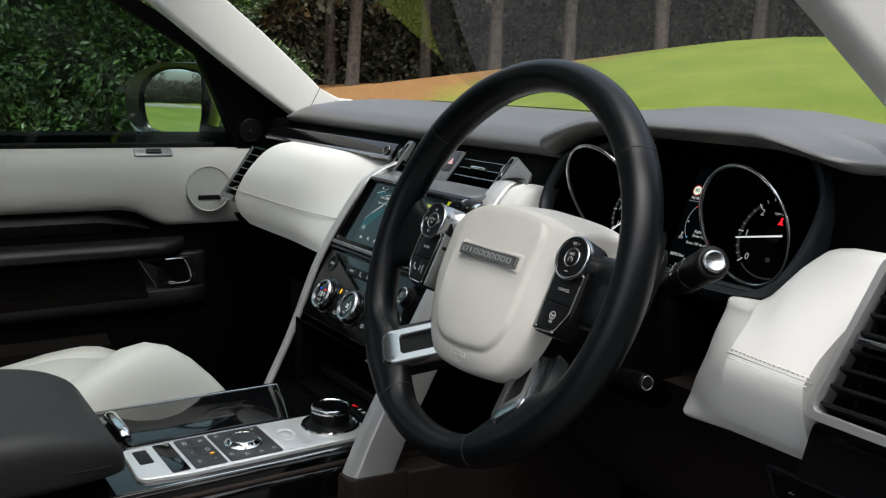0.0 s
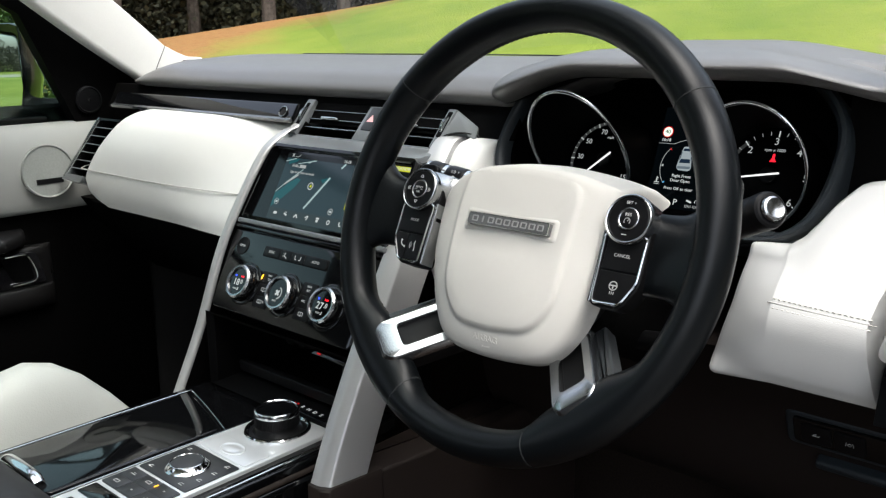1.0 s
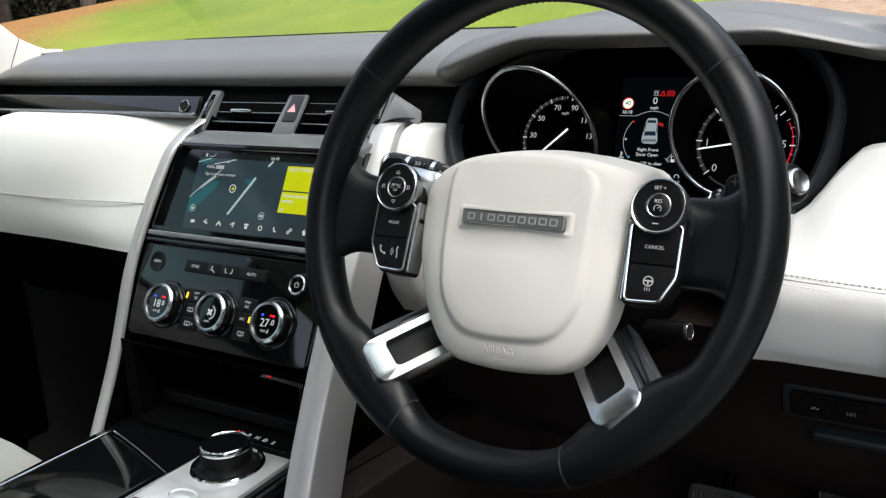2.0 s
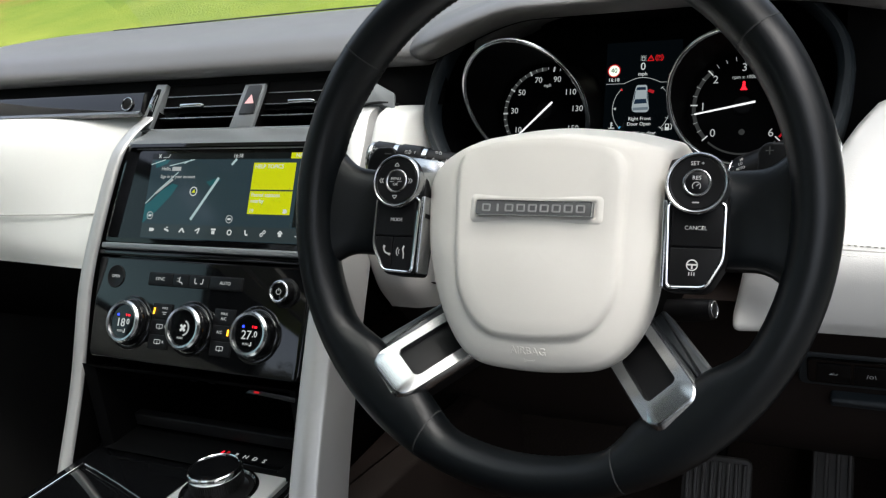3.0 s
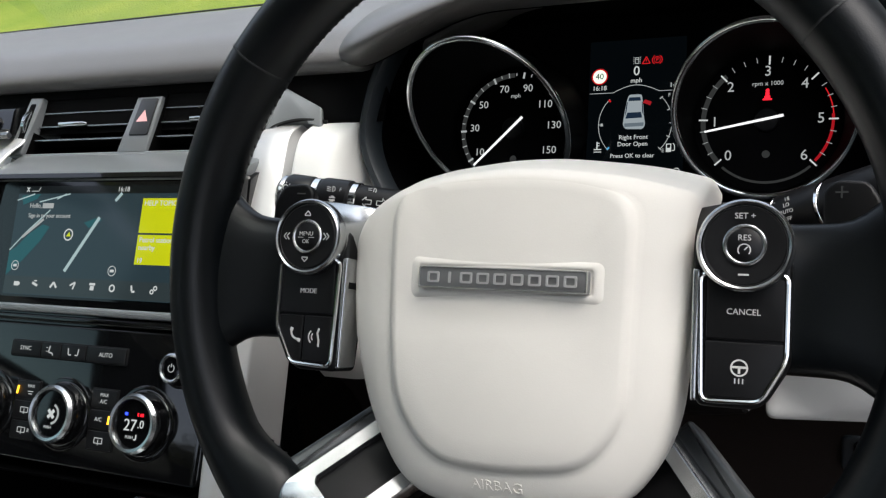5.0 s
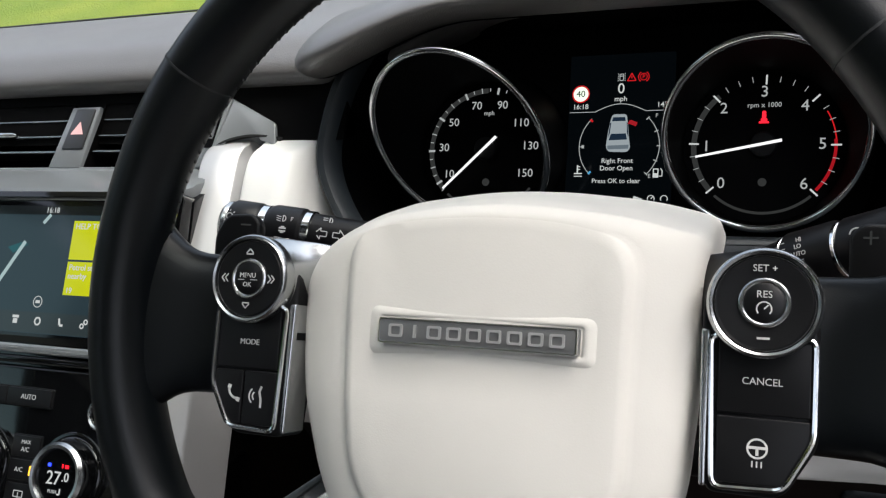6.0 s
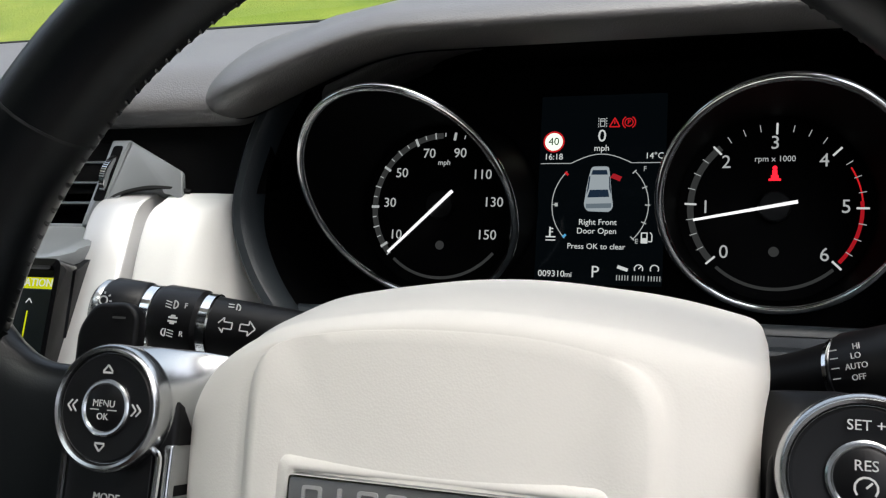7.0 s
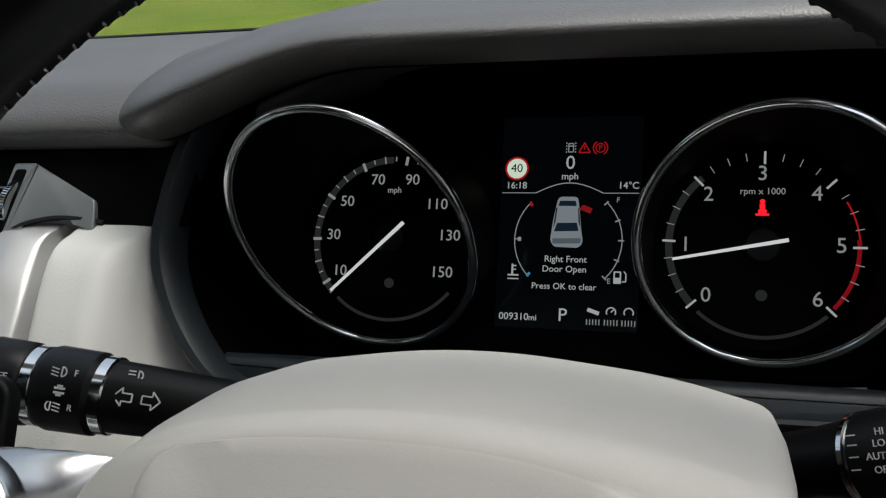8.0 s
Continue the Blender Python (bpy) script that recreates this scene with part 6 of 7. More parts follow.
part("lower_lip", slab(STK, rect(-0.139, 0.0310, 0.146, 0.0375, 0.002), -0.004, 0.006, 0.002), slate_gloss, screen, "bright lower lip")
part("glass", slab(STK, [(-0.135, 0.041, 0.004), (0.1445, 0.041, 0.004), (0.1445, 0.1465, 0.004), (-0.122, 0.1465, 0.004)], -0.012, -0.0030), gloss_black, screen)
SCR = STK @ Matrix.Translation((0, 0, -0.0028))
panel = part("lit_panel", slab(SCR, rect(-0.0925, 0.0455, 0.1425, 0.1395), -0.0002, 0.0002), screen_base, screen, "lit map display")
bars(SCR, [(-0.0925, 0.1362, 0.1425, 0.1362, 0.0066)], 0.0003, screen_top, panel, "top_bar")
bars(SCR, [(-0.0925, 0.0535, 0.1425, 0.0535, 0.0150)], 0.0003, screen_bar, panel, "tool_bar")


def patch(points, z, material, name):
    bm = slab(SCR, [Vector(p) for p in points], z, z + 0.0001)
    return part(name, bm, material, panel)


patch([(-0.0925, 0.0615), (-0.075, 0.075), (-0.058, 0.092), (-0.050, 0.104), (-0.058, 0.106), (-0.072, 0.098), (-0.085, 0.086), (-0.0925, 0.082)], 0.0003, screen_teal, "map_water")
patch([(-0.006, 0.1035), (0.008, 0.1105), (0.001, 0.112), (-0.012, 0.108)], 0.0003, screen_teal, "map_water")
patch([(-0.088, 0.131), (-0.066, 0.1325), (-0.070, 0.128), (-0.085, 0.123)], 0.0003, screen_teal, "map_water")
bars(SCR, [(-0.0255, 0.0665, 0.0045, 0.1125, 0.0030), (0.019, 0.1265, 0.025, 0.133, 0.0026), (-0.0925, 0.083, -0.076, 0.099, 0.0010), (-0.076, 0.099, -0.052, 0.1185, 0.0010), (-0.066, 0.1255, -0.032, 0.1325, 0.0010), (-0.046, 0.128, -0.036, 0.1325, 0.0010), (-0.0925, 0.127, -0.073, 0.1325, 0.0010)], 0.0004, screen_road, panel, "map_road")
bars(SCR, arc(-0.0270, 0.0975, 0.0046, 0, 360, 0.0011, 20), 0.0005, white_ink, panel, "position_ring")
patch([(-0.0295, 0.0960), (-0.0245, 0.0960), (-0.0262, 0.1000)], 0.0005, lime_tile, "position_arrow")
lettering("Hello,", 0.0058, spot(SCR, -0.0768, 0.1222, 0.0005), grey_ink, panel, align="LEFT")
bars(SCR, [(-0.0615, 0.1222, -0.0490, 0.1222, 0.0044)], 0.0005, grey_ink, panel, "name_bar")
lettering("Sign in to your account", 0.0052, spot(SCR, -0.0768, 0.1135, 0.0005), grey_ink, panel, align="LEFT")
bars(SCR, [(-0.080, 0.0945, -0.058, 0.1105, 0.0022)], 0.0005, grey_ink, panel, "street_name_bar")
lettering("16:18", 0.0058, spot(SCR, 0.0262, 0.1362, 0.0005), white_ink, panel)
bars(SCR, [(-0.083, 0.1345, -0.080, 0.1385, 0.0008), (-0.083, 0.1385, -0.080, 0.1345, 0.0008)], 0.0005, white_ink, panel, "status_mark")
bars(SCR, [(-0.077, 0.1350, -0.069, 0.1350, 0.0007), (-0.069, 0.1350, -0.067, 0.1385, 0.0007)], 0.0005, grey_ink, panel, "status_mark")
for a, b, words, foot in ((0.1000, 0.1290, ("HELP TOPICS",), ""), (0.0742, 0.0990, ("Petrol stations", "nearby"), "19")):
    tile = patch([(0.0480, a + 0.0003), (0.1010, a + 0.0003), (0.1010, b - 0.0003), (0.0480, b - 0.0003)], 0.0004, lime_tile, "tile")
    for k, w in enumerate(words):
        lettering(w, 0.0062, spot(SCR, 0.0500, b - 0.0045 - k * 0.0062, 0.0006), white_ink, tile, align="LEFT")
    if foot:
        lettering(foot, 0.0060, spot(SCR, 0.0500, a + 0.0035, 0.0006), white_ink, tile, align="LEFT")
        bars(SCR, [(0.0945, a + 0.0015, 0.0945, a + 0.0060, 0.0036), (0.0972, a + 0.002, 0.0972, a + 0.005, 0.0006)], 0.0006, white_ink, tile, "pump_mark")
patch([(0.1060, 0.0620), (0.1425, 0.0620), (0.1425, 0.1325), (0.1060, 0.1325)], 0.0003, screen_top, "side_column")
patch([(0.0935, 0.1330), (0.1425, 0.1330), (0.1425, 0.1393), (0.0935, 0.1393)], 0.0005, lime_tile, "header_tile")
lettering("NAVIGATION", 0.0062, spot(SCR, 0.1185, 0.1362, 0.0007), white_ink, panel)
bars(SCR, [(0.1215, 0.1250, 0.1235, 0.1275, 0.0006), (0.1235, 0.1275, 0.1255, 0.1250, 0.0006)], 0.0006, white_ink, panel, "scroll_mark")
bars(SCR, [(0.1235, 0.095, 0.1235, 0.1205, 0.0008)], 0.0006, lime_tile, panel, "scroll_line")
for k in range(11):
    x = -0.0775 + k * 0.0213
    shapes = ([(x - 0.003, 0.0545, x + 0.0025, 0.0545, 0.0036), (x + 0.003, 0.0535, x + 0.003, 0.0555, 0.0014)], [(x - 0.003, 0.0558, x + 0.003, 0.0535, 0.0020), (x - 0.001, 0.0575, x + 0.002, 0.0575, 0.0010)],
              [(x - 0.0035, 0.0525, x, 0.0570, 0.0018), (x, 0.0570, x + 0.0035, 0.0525, 0.0018)], [(x - 0.003, 0.0550, x + 0.0025, 0.0578, 0.0014), (x + 0.0025, 0.0578, x + 0.0005, 0.0520, 0.0014)],
              [(x - 0.003, 0.0570, x + 0.003, 0.0570, 0.0020), (x, 0.0520, x, 0.0555, 0.0040)], arc(x, 0.0545, 0.0026, 0, 360, 0.0012, 10), [(x - 0.0015, 0.0575, x - 0.0005, 0.0530, 0.0016), (x - 0.0005, 0.0527, x + 0.0025, 0.0527, 0.0016)],
              arc(x - 0.0015, 0.0533, 0.0016, 0, 360, 0.0009, 8) + arc(x + 0.0016, 0.0562, 0.0016, 0, 360, 0.0009, 8), [(x - 0.003, 0.0550, x, 0.0578, 0.0012), (x, 0.0578, x + 0.003, 0.0550, 0.0012), (x, 0.0520, x, 0.0560, 0.0036)],
              [(x - 0.003, 0.0530, x + 0.001, 0.0530, 0.0010), (x - 0.001, 0.0555, x + 0.003, 0.0555, 0.0010)], arc(x, 0.0548, 0.0024, 0, 360, 0.0010, 8))[k]
    bars(SCR, shapes, 0.0005, white_ink, panel, "tool_mark")
for x, y in ((-0.0828, 0.0700), (0.0262, 0.0685)):
    bars(SCR, arc(x, y, 0.0040, 0, 360, 0.0005, 16) + [(x - 0.002, y, x + 0.002, y, 0.0022)], 0.0005, white_ink, panel, "map_button")

# climate panel
clim = thing("climate_panel", STK @ Vector((0, -0.03, 0)), "gloss black climate panel with three silver-ringed dials", "climate panel")
CB = STK
part("panel", slab(CB, [(-0.1445, 0.0225, 0.004), (0.141, 0.0225, 0.004), (0.139, -0.089, 0.008), (-0.136, -0.087, 0.008)], -0.012, 0.0, 0.002), gloss_black, clim)
part("upper_ledge", slab(CB, rect(-0.1435, 0.0240, 0.142, 0.0295, 0.002), -0.01, 0.003, 0.0015), gloss_black, clim)
part("open_button", lathe(spot(CB, -0.1145, 0.0008), [(0.0125, -0.003), (0.0125, 0.0004), (0.0115, 0.0010), (0.0105, 0.0004), (0.0001, 0.0006)], 32), satin_black, clim)
lettering("OPEN", 0.0046, spot(CB, -0.1145, 0.0010, 0.0008), grey_ink, clim)
bar = part("button_bar", slab(CB, rect(-0.0665, -0.0062, 0.0590, 0.0080, 0.002), -0.002, 0.0012, 0.0006), satin_black, clim)
for a, b, word in ((-0.0655, -0.0325, "SYNC"), (-0.0317, -0.0105, ""), (-0.0097, 0.0165, ""), (0.0173, 0.0580, "AUTO")):
    key = part("key", slab(CB, rect(a, -0.0052, b, 0.0070, 0.001), 0.0, 0.0024, 0.0006, steps=2), button_black, bar)
    if word:
        lettering(word, 0.0050, spot(CB, (a + b) / 2, 0.0010, 0.0025), grey_ink, key)
    else:
        c = (a + b) / 2
        if a < -0.03:
            bars(CB, [(c - 0.001, 0.0045, c - 0.002, -0.0005, 0.0012), (c - 0.002, -0.0007, c + 0.002, -0.0012, 0.0012), (c + 0.002, -0.0012, c + 0.003, -0.0032, 0.0010), (c - 0.005, 0.0030, c - 0.003, 0.0030, 0.0006), (c - 0.005, 0.0, c - 0.003, 0.0, 0.0006)], 0.0025, grey_ink, key, "airflow_mark")
        else:
            bars(CB, [(c - 0.0055, 0.0040, c - 0.0050, -0.0010, 0.0011), (c - 0.0050, -0.0012, c - 0.0020, -0.0012, 0.0011), (c + 0.0055, 0.0040, c + 0.0050, -0.0010, 0.0011), (c + 0.0050, -0.0012, c + 0.0020, -0.0012, 0.0011)], 0.0025, grey_ink, key, "seat_mark")


def climate_dial(x, y, word):
    m = spot(CB, x, y)
    d = part("dial", lathe(m, [(0.0290, -0.002), (0.0290, 0.0006), (0.0280, 0.0012), (0.0258, 0.0012), (0.0250, 0.0020), (0.0236, 0.0024), (0.0228, 0.0110), (0.0220, 0.0120)], 56), gloss_black, clim, "gloss black climate dial")
    part("silver_ring", lathe(m, [(0.0222, 0.0105), (0.0226, 0.0130), (0.0207, 0.0154), (0.0185, 0.0150), (0.0178, 0.0130), (0.0178, 0.0090), (0.0222, 0.0090)], 64, None, True), satin_silver, d, "satin silver ring")
    part("face", lathe(m, [(0.0180, 0.007), (0.0180, 0.0120), (0.0001, 0.0123)], 48), gloss_black, d)
    f = spot(CB, x, y, 0.0125)
    if word:
        lettering(word[:2], 0.0125, spot(f, -0.0025, -0.0015), white_ink, d)
        lettering("." + word[2] if word[0] == "2" else word[2], 0.0085, spot(f, 0.0075, 0.0000), white_ink, d)
        bars(f, [(-0.0085, 0.0070, -0.0060, 0.0070, 0.0022)], 0.0, blue_glow, d, "cool_mark")
        bars(f, [(0.0062, 0.0070, 0.0092, 0.0070, 0.0022), (0.0036, 0.0072, 0.0046, 0.0072, 0.0026)], 0.0, red_glow, d, "warm_mark")
        lettering("PUSH", 0.0032, spot(f, -0.002, -0.0100), grey_ink, d)
        bars(f, [(0.0045, -0.0075, 0.0045, -0.0110, 0.0010), (0.0025, -0.0112, 0.0045, -0.0112, 0.0010)], 0.0, white_ink, d, "seat_mark")
    else:
        bars(f, arc(0, 0, 0.0075, -80, 70, 0.0018, 10), 0.0, grey_ink, d, "fan_arc")
        bars(f, [(-0.003, -0.003, 0.003, 0.003, 0.0026), (-0.003, 0.003, 0.003, -0.003, 0.0026)], 0.0, white_ink, d, "fan_mark")
        lettering("PUSH", 0.0032, spot(f, -0.002, -0.0105), grey_ink, d)
    return d


climate_dial(-0.0820, -0.0475, "180")
climate_dial(0.0005, -0.0480, "")
climate_dial(0.0835, -0.0475, "270")
for x, words in ((-0.0405, ("MAX", "F", "R")), (0.0420, ("MAX A/C", "A/C", ""))):
    cell = part("button_column", slab(CB, rect(x - 0.0135, -0.0725, x + 0.0135, -0.0245, 0.001), -0.002, 0.0008, 0.0004), satin_black, clim)
    for k in range(3):
        y = -0.0325 - k * 0.0160
        key = part("key", slab(CB, rect(x - 0.0125, y - 0.0070, x + 0.0125, y + 0.0070, 0.001), 0.0, 0.0018, 0.0005, steps=2), button_black, cell)
        if words[k] == "MAX A/C":
            lettering("MAX", 0.0040, spot(CB, x, y + 0.0028, 0.0019), grey_ink, key)
            lettering("A/C", 0.0045, spot(CB, x, y - 0.0022, 0.0019), grey_ink, key)
        elif words[k] == "A/C":
            lettering("A/C", 0.0045, spot(CB, x - 0.003, y, 0.0019), grey_ink, key)
        elif words[k] == "MAX":
            lettering("MAX", 0.0036, spot(CB, x + 0.004, y + 0.0032, 0.0019), grey_ink, key)
            bars(CB, [(x + 0.001, y - 0.001, x + 0.007, y - 0.001, 0.0008), (x + 0.002, y - 0.003, x + 0.006, y - 0.003, 0.0008)], 0.0019, grey_ink, key, "demist_mark")
        else:
            bars(CB, [(x - 0.004, y + 0.002, x + 0.004, y + 0.002, 0.0007), (x - 0.004, y - 0.002, x + 0.004, y - 0.002, 0.0007), (x - 0.004, y - 0.002, x - 0.004, y + 0.002, 0.0007), (x + 0.004, y - 0.002, x + 0.004, y + 0.002, 0.0007), (x, y - 0.0035, x, y + 0.001, 0.0007)], 0.0019, grey_ink, key, "window_mark")
            if words[k]:
                lettering(words[k], 0.0042, spot(CB, x + 0.0075, y, 0.0019), grey_ink, key)
bars(CB, [(-0.0505, -0.0360, -0.0495, -0.0295, 0.0020)], 0.0026, amber_glow, clim, "amber_marker")
bars(CB, [(0.0500, -0.0515, 0.0505, -0.0450, 0.0020)], 0.0026, amber_glow, clim, "amber_marker")
power = part("power_knob", lathe(spot(CB, 0.1120, -0.0040), [(0.0150, -0.002), (0.0148, 0.002), (0.0125, 0.003), (0.0115, 0.0110)], 40), satin_black, clim)
part("knob_ring", lathe(spot(CB, 0.1120, -0.0040), [(0.0112, 0.009), (0.0112, 0.0125), (0.0098, 0.0135), (0.0085, 0.0128), (0.0085, 0.009)], 40, None, True), satin_silver, power)
part("knob_face", lathe(spot(CB, 0.1120, -0.0040), [(0.0088, 0.008), (0.0088, 0.0118), (0.0001, 0.0122)], 32), gloss_black, power)
bars(spot(CB, 0.1120, -0.0040, 0.0124), arc(0, 0, 0.0028, 120, 420, 0.0006, 12) + [(0, 0.0008, 0, 0.0036, 0.0007)], 0.0, grey_ink, power, "power_mark")

# cubby under the climate panel
cubby = thing("storage_cubby", (XC, 0.12, 0.98), "dark open cubby under the climate panel", "cubby")
part("liner", rings([[Vector((XC + sx * w, y, z)) for sx, z in ((-1, zl), (1, zl), (1, zh), (-1, zh))] for w, y, zl, zh in ((0.14, 0.045, 0.958, 1.062), (0.128, 0.050, 0.962, 1.056), (0.115, 0.20, 0.975, 1.03))], caps=False), deep_black, cubby)
part("back", box(XC - 0.13, 0.19, 0.95, XC + 0.13, 0.20, 1.06), deep_black, cubby)
part("shelf_lip", slab(basis((XC, 0.085, 0.982), (1, 0, 0), (0, 1, 0.05)), rect(-0.12, -0.006, 0.125, 0.006, 0.003), -0.01, 0.004, 0.002), satin_black, cubby, "black shelf lip")
for x in (-0.072, -0.045):
    part("power_socket", lathe(basis((XC + x, 0.135, 1.018), (1, 0, 0), (0, 0.3, 0.95)), [(0.013, -0.03), (0.0135, 0.0), (0.0115, 0.003), (0.0001, 0.0035)], 28), satin_black, cubby)
part("key_slot", slab(spot(CB, 0.108, -0.1035, -0.006), [(-0.030, -0.001, 0.001), (0.030, -0.004, 0.001), (0.030, 0.001, 0.001), (-0.024, 0.003, 0.001)], -0.003, 0.004, 0.001), smoked, cubby, "slim dark gloss slot")
part("red_mark", slab(spot(CB, 0.093, -0.1025, -0.001), rect(-0.003, -0.001, 0.003, 0.001, 0.0004), 0.0, 0.0005), red_ink, cubby)

# centre air vents
VEN = basis((XC, 0.2285, 1.306), (1, 0, 0), (0, 0.588, 0.809))
for a, b in ((-0.134, -0.019), (0.013, 0.123)):
    v = thing("air_vent", VEN @ Vector(((a + b) / 2, 0, 0)), "slim slatted centre air vent with a silver tab", "air vent", "dashboard air vents")
    lean = 0.0065
    mouth = [(a - 0.001, -0.0275), (b, -0.0275), (b + lean, 0.028), (a + lean - 0.001, 0.028)]
    part("throat", slab(VEN, mouth, -0.045, -0.034), deep_black, v)
    part("duct", rings([[VEN @ Vector((x, y, z)) for x, y in mouth] for z in (-0.001, -0.036)], caps=False), matt_black, v)
    for k, y in enumerate((-0.0125, 0.0010, 0.0148)):
        x0, x1 = a + lean * (y + 0.0275) / 0.055, b + lean * (y + 0.0275) / 0.055
        fin = part("slat", slab(VEN @ Matrix.Translation((0, y, -0.005)) @ pose(0, 0, 0, 10, 0, 0), [(x0, -0.0009), (x1, -0.0009), (x1, 0.0009), (x0, 0.0009)], -0.022, 0.0, 0.0005), matt_black, v)
        part("slat_edge", tube([VEN @ Vector((x0, y + 0.0004, -0.0038)), VEN @ Vector((x1, y + 0.0004, -0.0038))], 0.0009, 8), satin_silver, fin, "pale front edge")
    for k in range(5):
        part("vane", slab(VEN @ Matrix.Translation((a + (b - a) * (k + 0.5) / 5, 0, -0.030)), rect(-0.0008, -0.026, 0.0008, 0.026, 0.0003), -0.006, 0.0, steps=2), satin_black, v)
    c = a + (0.031 if a < 0 else 0.036)
    part("tab", rings([[VEN @ Vector((x, 0.0022 + h * math.cos(t), -0.002 + 0.0042 * k * math.sin(t))) for t in (2 * math.pi * j / 16 for j in range(16))] for x, h, k in ((c, 0.0012, 0.4), (c + 0.002, 0.0027, 0.9), (c + 0.018, 0.0027, 1.0), (c + 0.031, 0.0024, 0.9), (c + 0.035, 0.0010, 0.4))]), chrome, v, "chrome direction tab")
bez = thing("vent_bezel", VEN.translation, "slate grey gloss frame round the centre vents", "vent frame")
part("bottom_rail", slab(VEN, [(-0.152, -0.0310), (0.130, -0.0310), (0.128, -0.0272), (-0.148, -0.0272)], -0.03, 0.0005, 0.001), slate_gloss, bez)
haz = part("centre_post", slab(VEN, [(-0.0220, -0.0280), (0.0105, -0.0280), (0.0150, 0.0245), (-0.0130, 0.0245)], -0.03, 0.001, 0.0012), slate_gloss, bez, "slate post that widens downward")
key = part("hazard_button", slab(VEN, [(-0.0125, -0.0125, 0.002), (0.0088, -0.0125, 0.002), (0.0120, 0.0225, 0.002), (-0.0070, 0.0225, 0.002)], 0.0, 0.0024, 0.0008), tile_grey, haz, "black hazard switch")
tri_mark = mat("hazard_pink", (0.80, 0.42, 0.42), 0.5)
part("hazard_triangle", slab(VEN, [(-0.0065, 0.0000, 0.0005), (0.0060, 0.0000, 0.0005), (0.0005, 0.0110, 0.0005)], 0.0022, 0.0027), tri_mark, key, "pale pink triangle")


def vent_cheek(side):
    """Leaning gloss end post of the vents, with a ribbed thumb wheel in a slot."""
    pts = [(-0.1545, -0.0295), (-0.1365, -0.0285), (-0.1265, 0.0285), (-0.1430, 0.0290)] if side < 0 else [(0.1215, -0.0300), (0.1320, -0.0290), (0.1420, 0.0265), (0.1280, 0.0265)]
    ch = part("cheek", slab(VEN, [(x, y, 0.0015) for x, y in pts], -0.03, 0.0035, 0.0012), slate_gloss, bez, "slate gloss end post")
    cx = -0.1395 if side < 0 else 0.1315
    part("slot", slab(VEN, [(cx - 0.0058, -0.014, 0.002), (cx + 0.0018, -0.014, 0.002), (cx + 0.0060, 0.0225, 0.002), (cx - 0.0010, 0.0225, 0.002)], 0.002, 0.0038), deep_black, ch)
    W = VEN @ Matrix.Translation((cx + 0.0004, 0.0040, -0.0060)) @ pose(0, 0, 0, 0, 0, -6) @ pose(0, 0, 0, 0, 90, 0)
    w = part("thumb_wheel", lathe(W, [(0.0135, -0.0024), (0.0150, -0.0018), (0.0150, 0.0018), (0.0135, 0.0024), (0.0110, 0.0024), (0.0105, 0.0016), (0.0001, 0.0016)], 48), chrome, ch, "silver thumb wheel")
    bm = bmesh.new()
    for k in range(60):
        slab(W @ Matrix.Rotation(2 * math.pi * k / 60, 4, "Z") @ Matrix.Translation((0.0151, 0, 0)), [(-0.0004, -0.0004), (0.0004, -0.0002), (0.0004, 0.0002), (-0.0004, 0.0004)], -0.0014, 0.0014, 0, bm)
    part("ribbing", bm, satin_black, w)


vent_cheek(-1)
vent_cheek(1)
wedge = part("corner_wedge", slab(VEN @ Matrix.Translation((0.142, 0, 0)) @ pose(0, 0, 0, 0, 8, 0), [(-0.0005, 0.0262, 0.001), (-0.0105, -0.0265, 0.001), (-0.0030, -0.0105, 0.006), (0.014, -0.0050, 0.01), (0.030, -0.0050, 0.006), (0.0410, -0.0092, 0.001), (0.0375, 0.0078, 0.002)], -0.03, 0.0025, 0.0012), slate_gloss, bez, "gloss wedge beside the vent")
part("black_filler", across(spread(0.146, 0.200, 4), lambda x: [(0.236, 1.298), (0.26, 1.297), (0.27, 1.325), (0.243, 1.313)]), gloss_black, bez)
part("seal", tube(bezier([(0.0945, 0.215, 1.2895), (0.104, 0.221, 1.2985), (0.121, 0.226, 1.3025), (0.137, 0.229, 1.3020), (0.150, 0.232, 1.299)], 6), 0.0016, 6), rubber_black, bez, "black rubber seal under the wedge")

# ---- centre console ----
console = thing("centre_console", (XC, -0.25, 0.6), "gloss black centre console with a brushed metal control strip", "centre console")
part("body", slab(Matrix.Identity(4), [(-0.192, -0.70, 0.01), (0.098, -0.70, 0.01), (0.104, 0.02, 0.01), (0.096, 0.10, 0.01), (-0.186, 0.10, 0.01), (-0.194, 0.02, 0.01)], 0.56, 0.945, 0.004), lit_brown_plastic, console, "dark brown plastic flanks")
part("footwell_flank", slab(Matrix.Identity(4), [(0.100, -0.020, 0.004), (0.146, -0.004, 0.010), (0.158, 0.060, 0.02), (0.172, 0.20, 0.02), (0.176, 0.42, 0.004), (0.100, 0.42, 0.004)], 0.57, 0.9365, 0.005), lit_brown_plastic, console, "brown plastic flank beside the footwell")
part("top_deck", slab(Matrix.Identity(4), [(-0.190, -0.60, 0.01), (0.096, -0.60, 0.01), (0.100, 0.02, 0.01), (0.092, 0.14, 0.01), (-0.182, 0.14, 0.01), (-0.190, 0.02, 0.01)], 0.940, 0.955, 0.003), gloss_black, console, "gloss black deck")
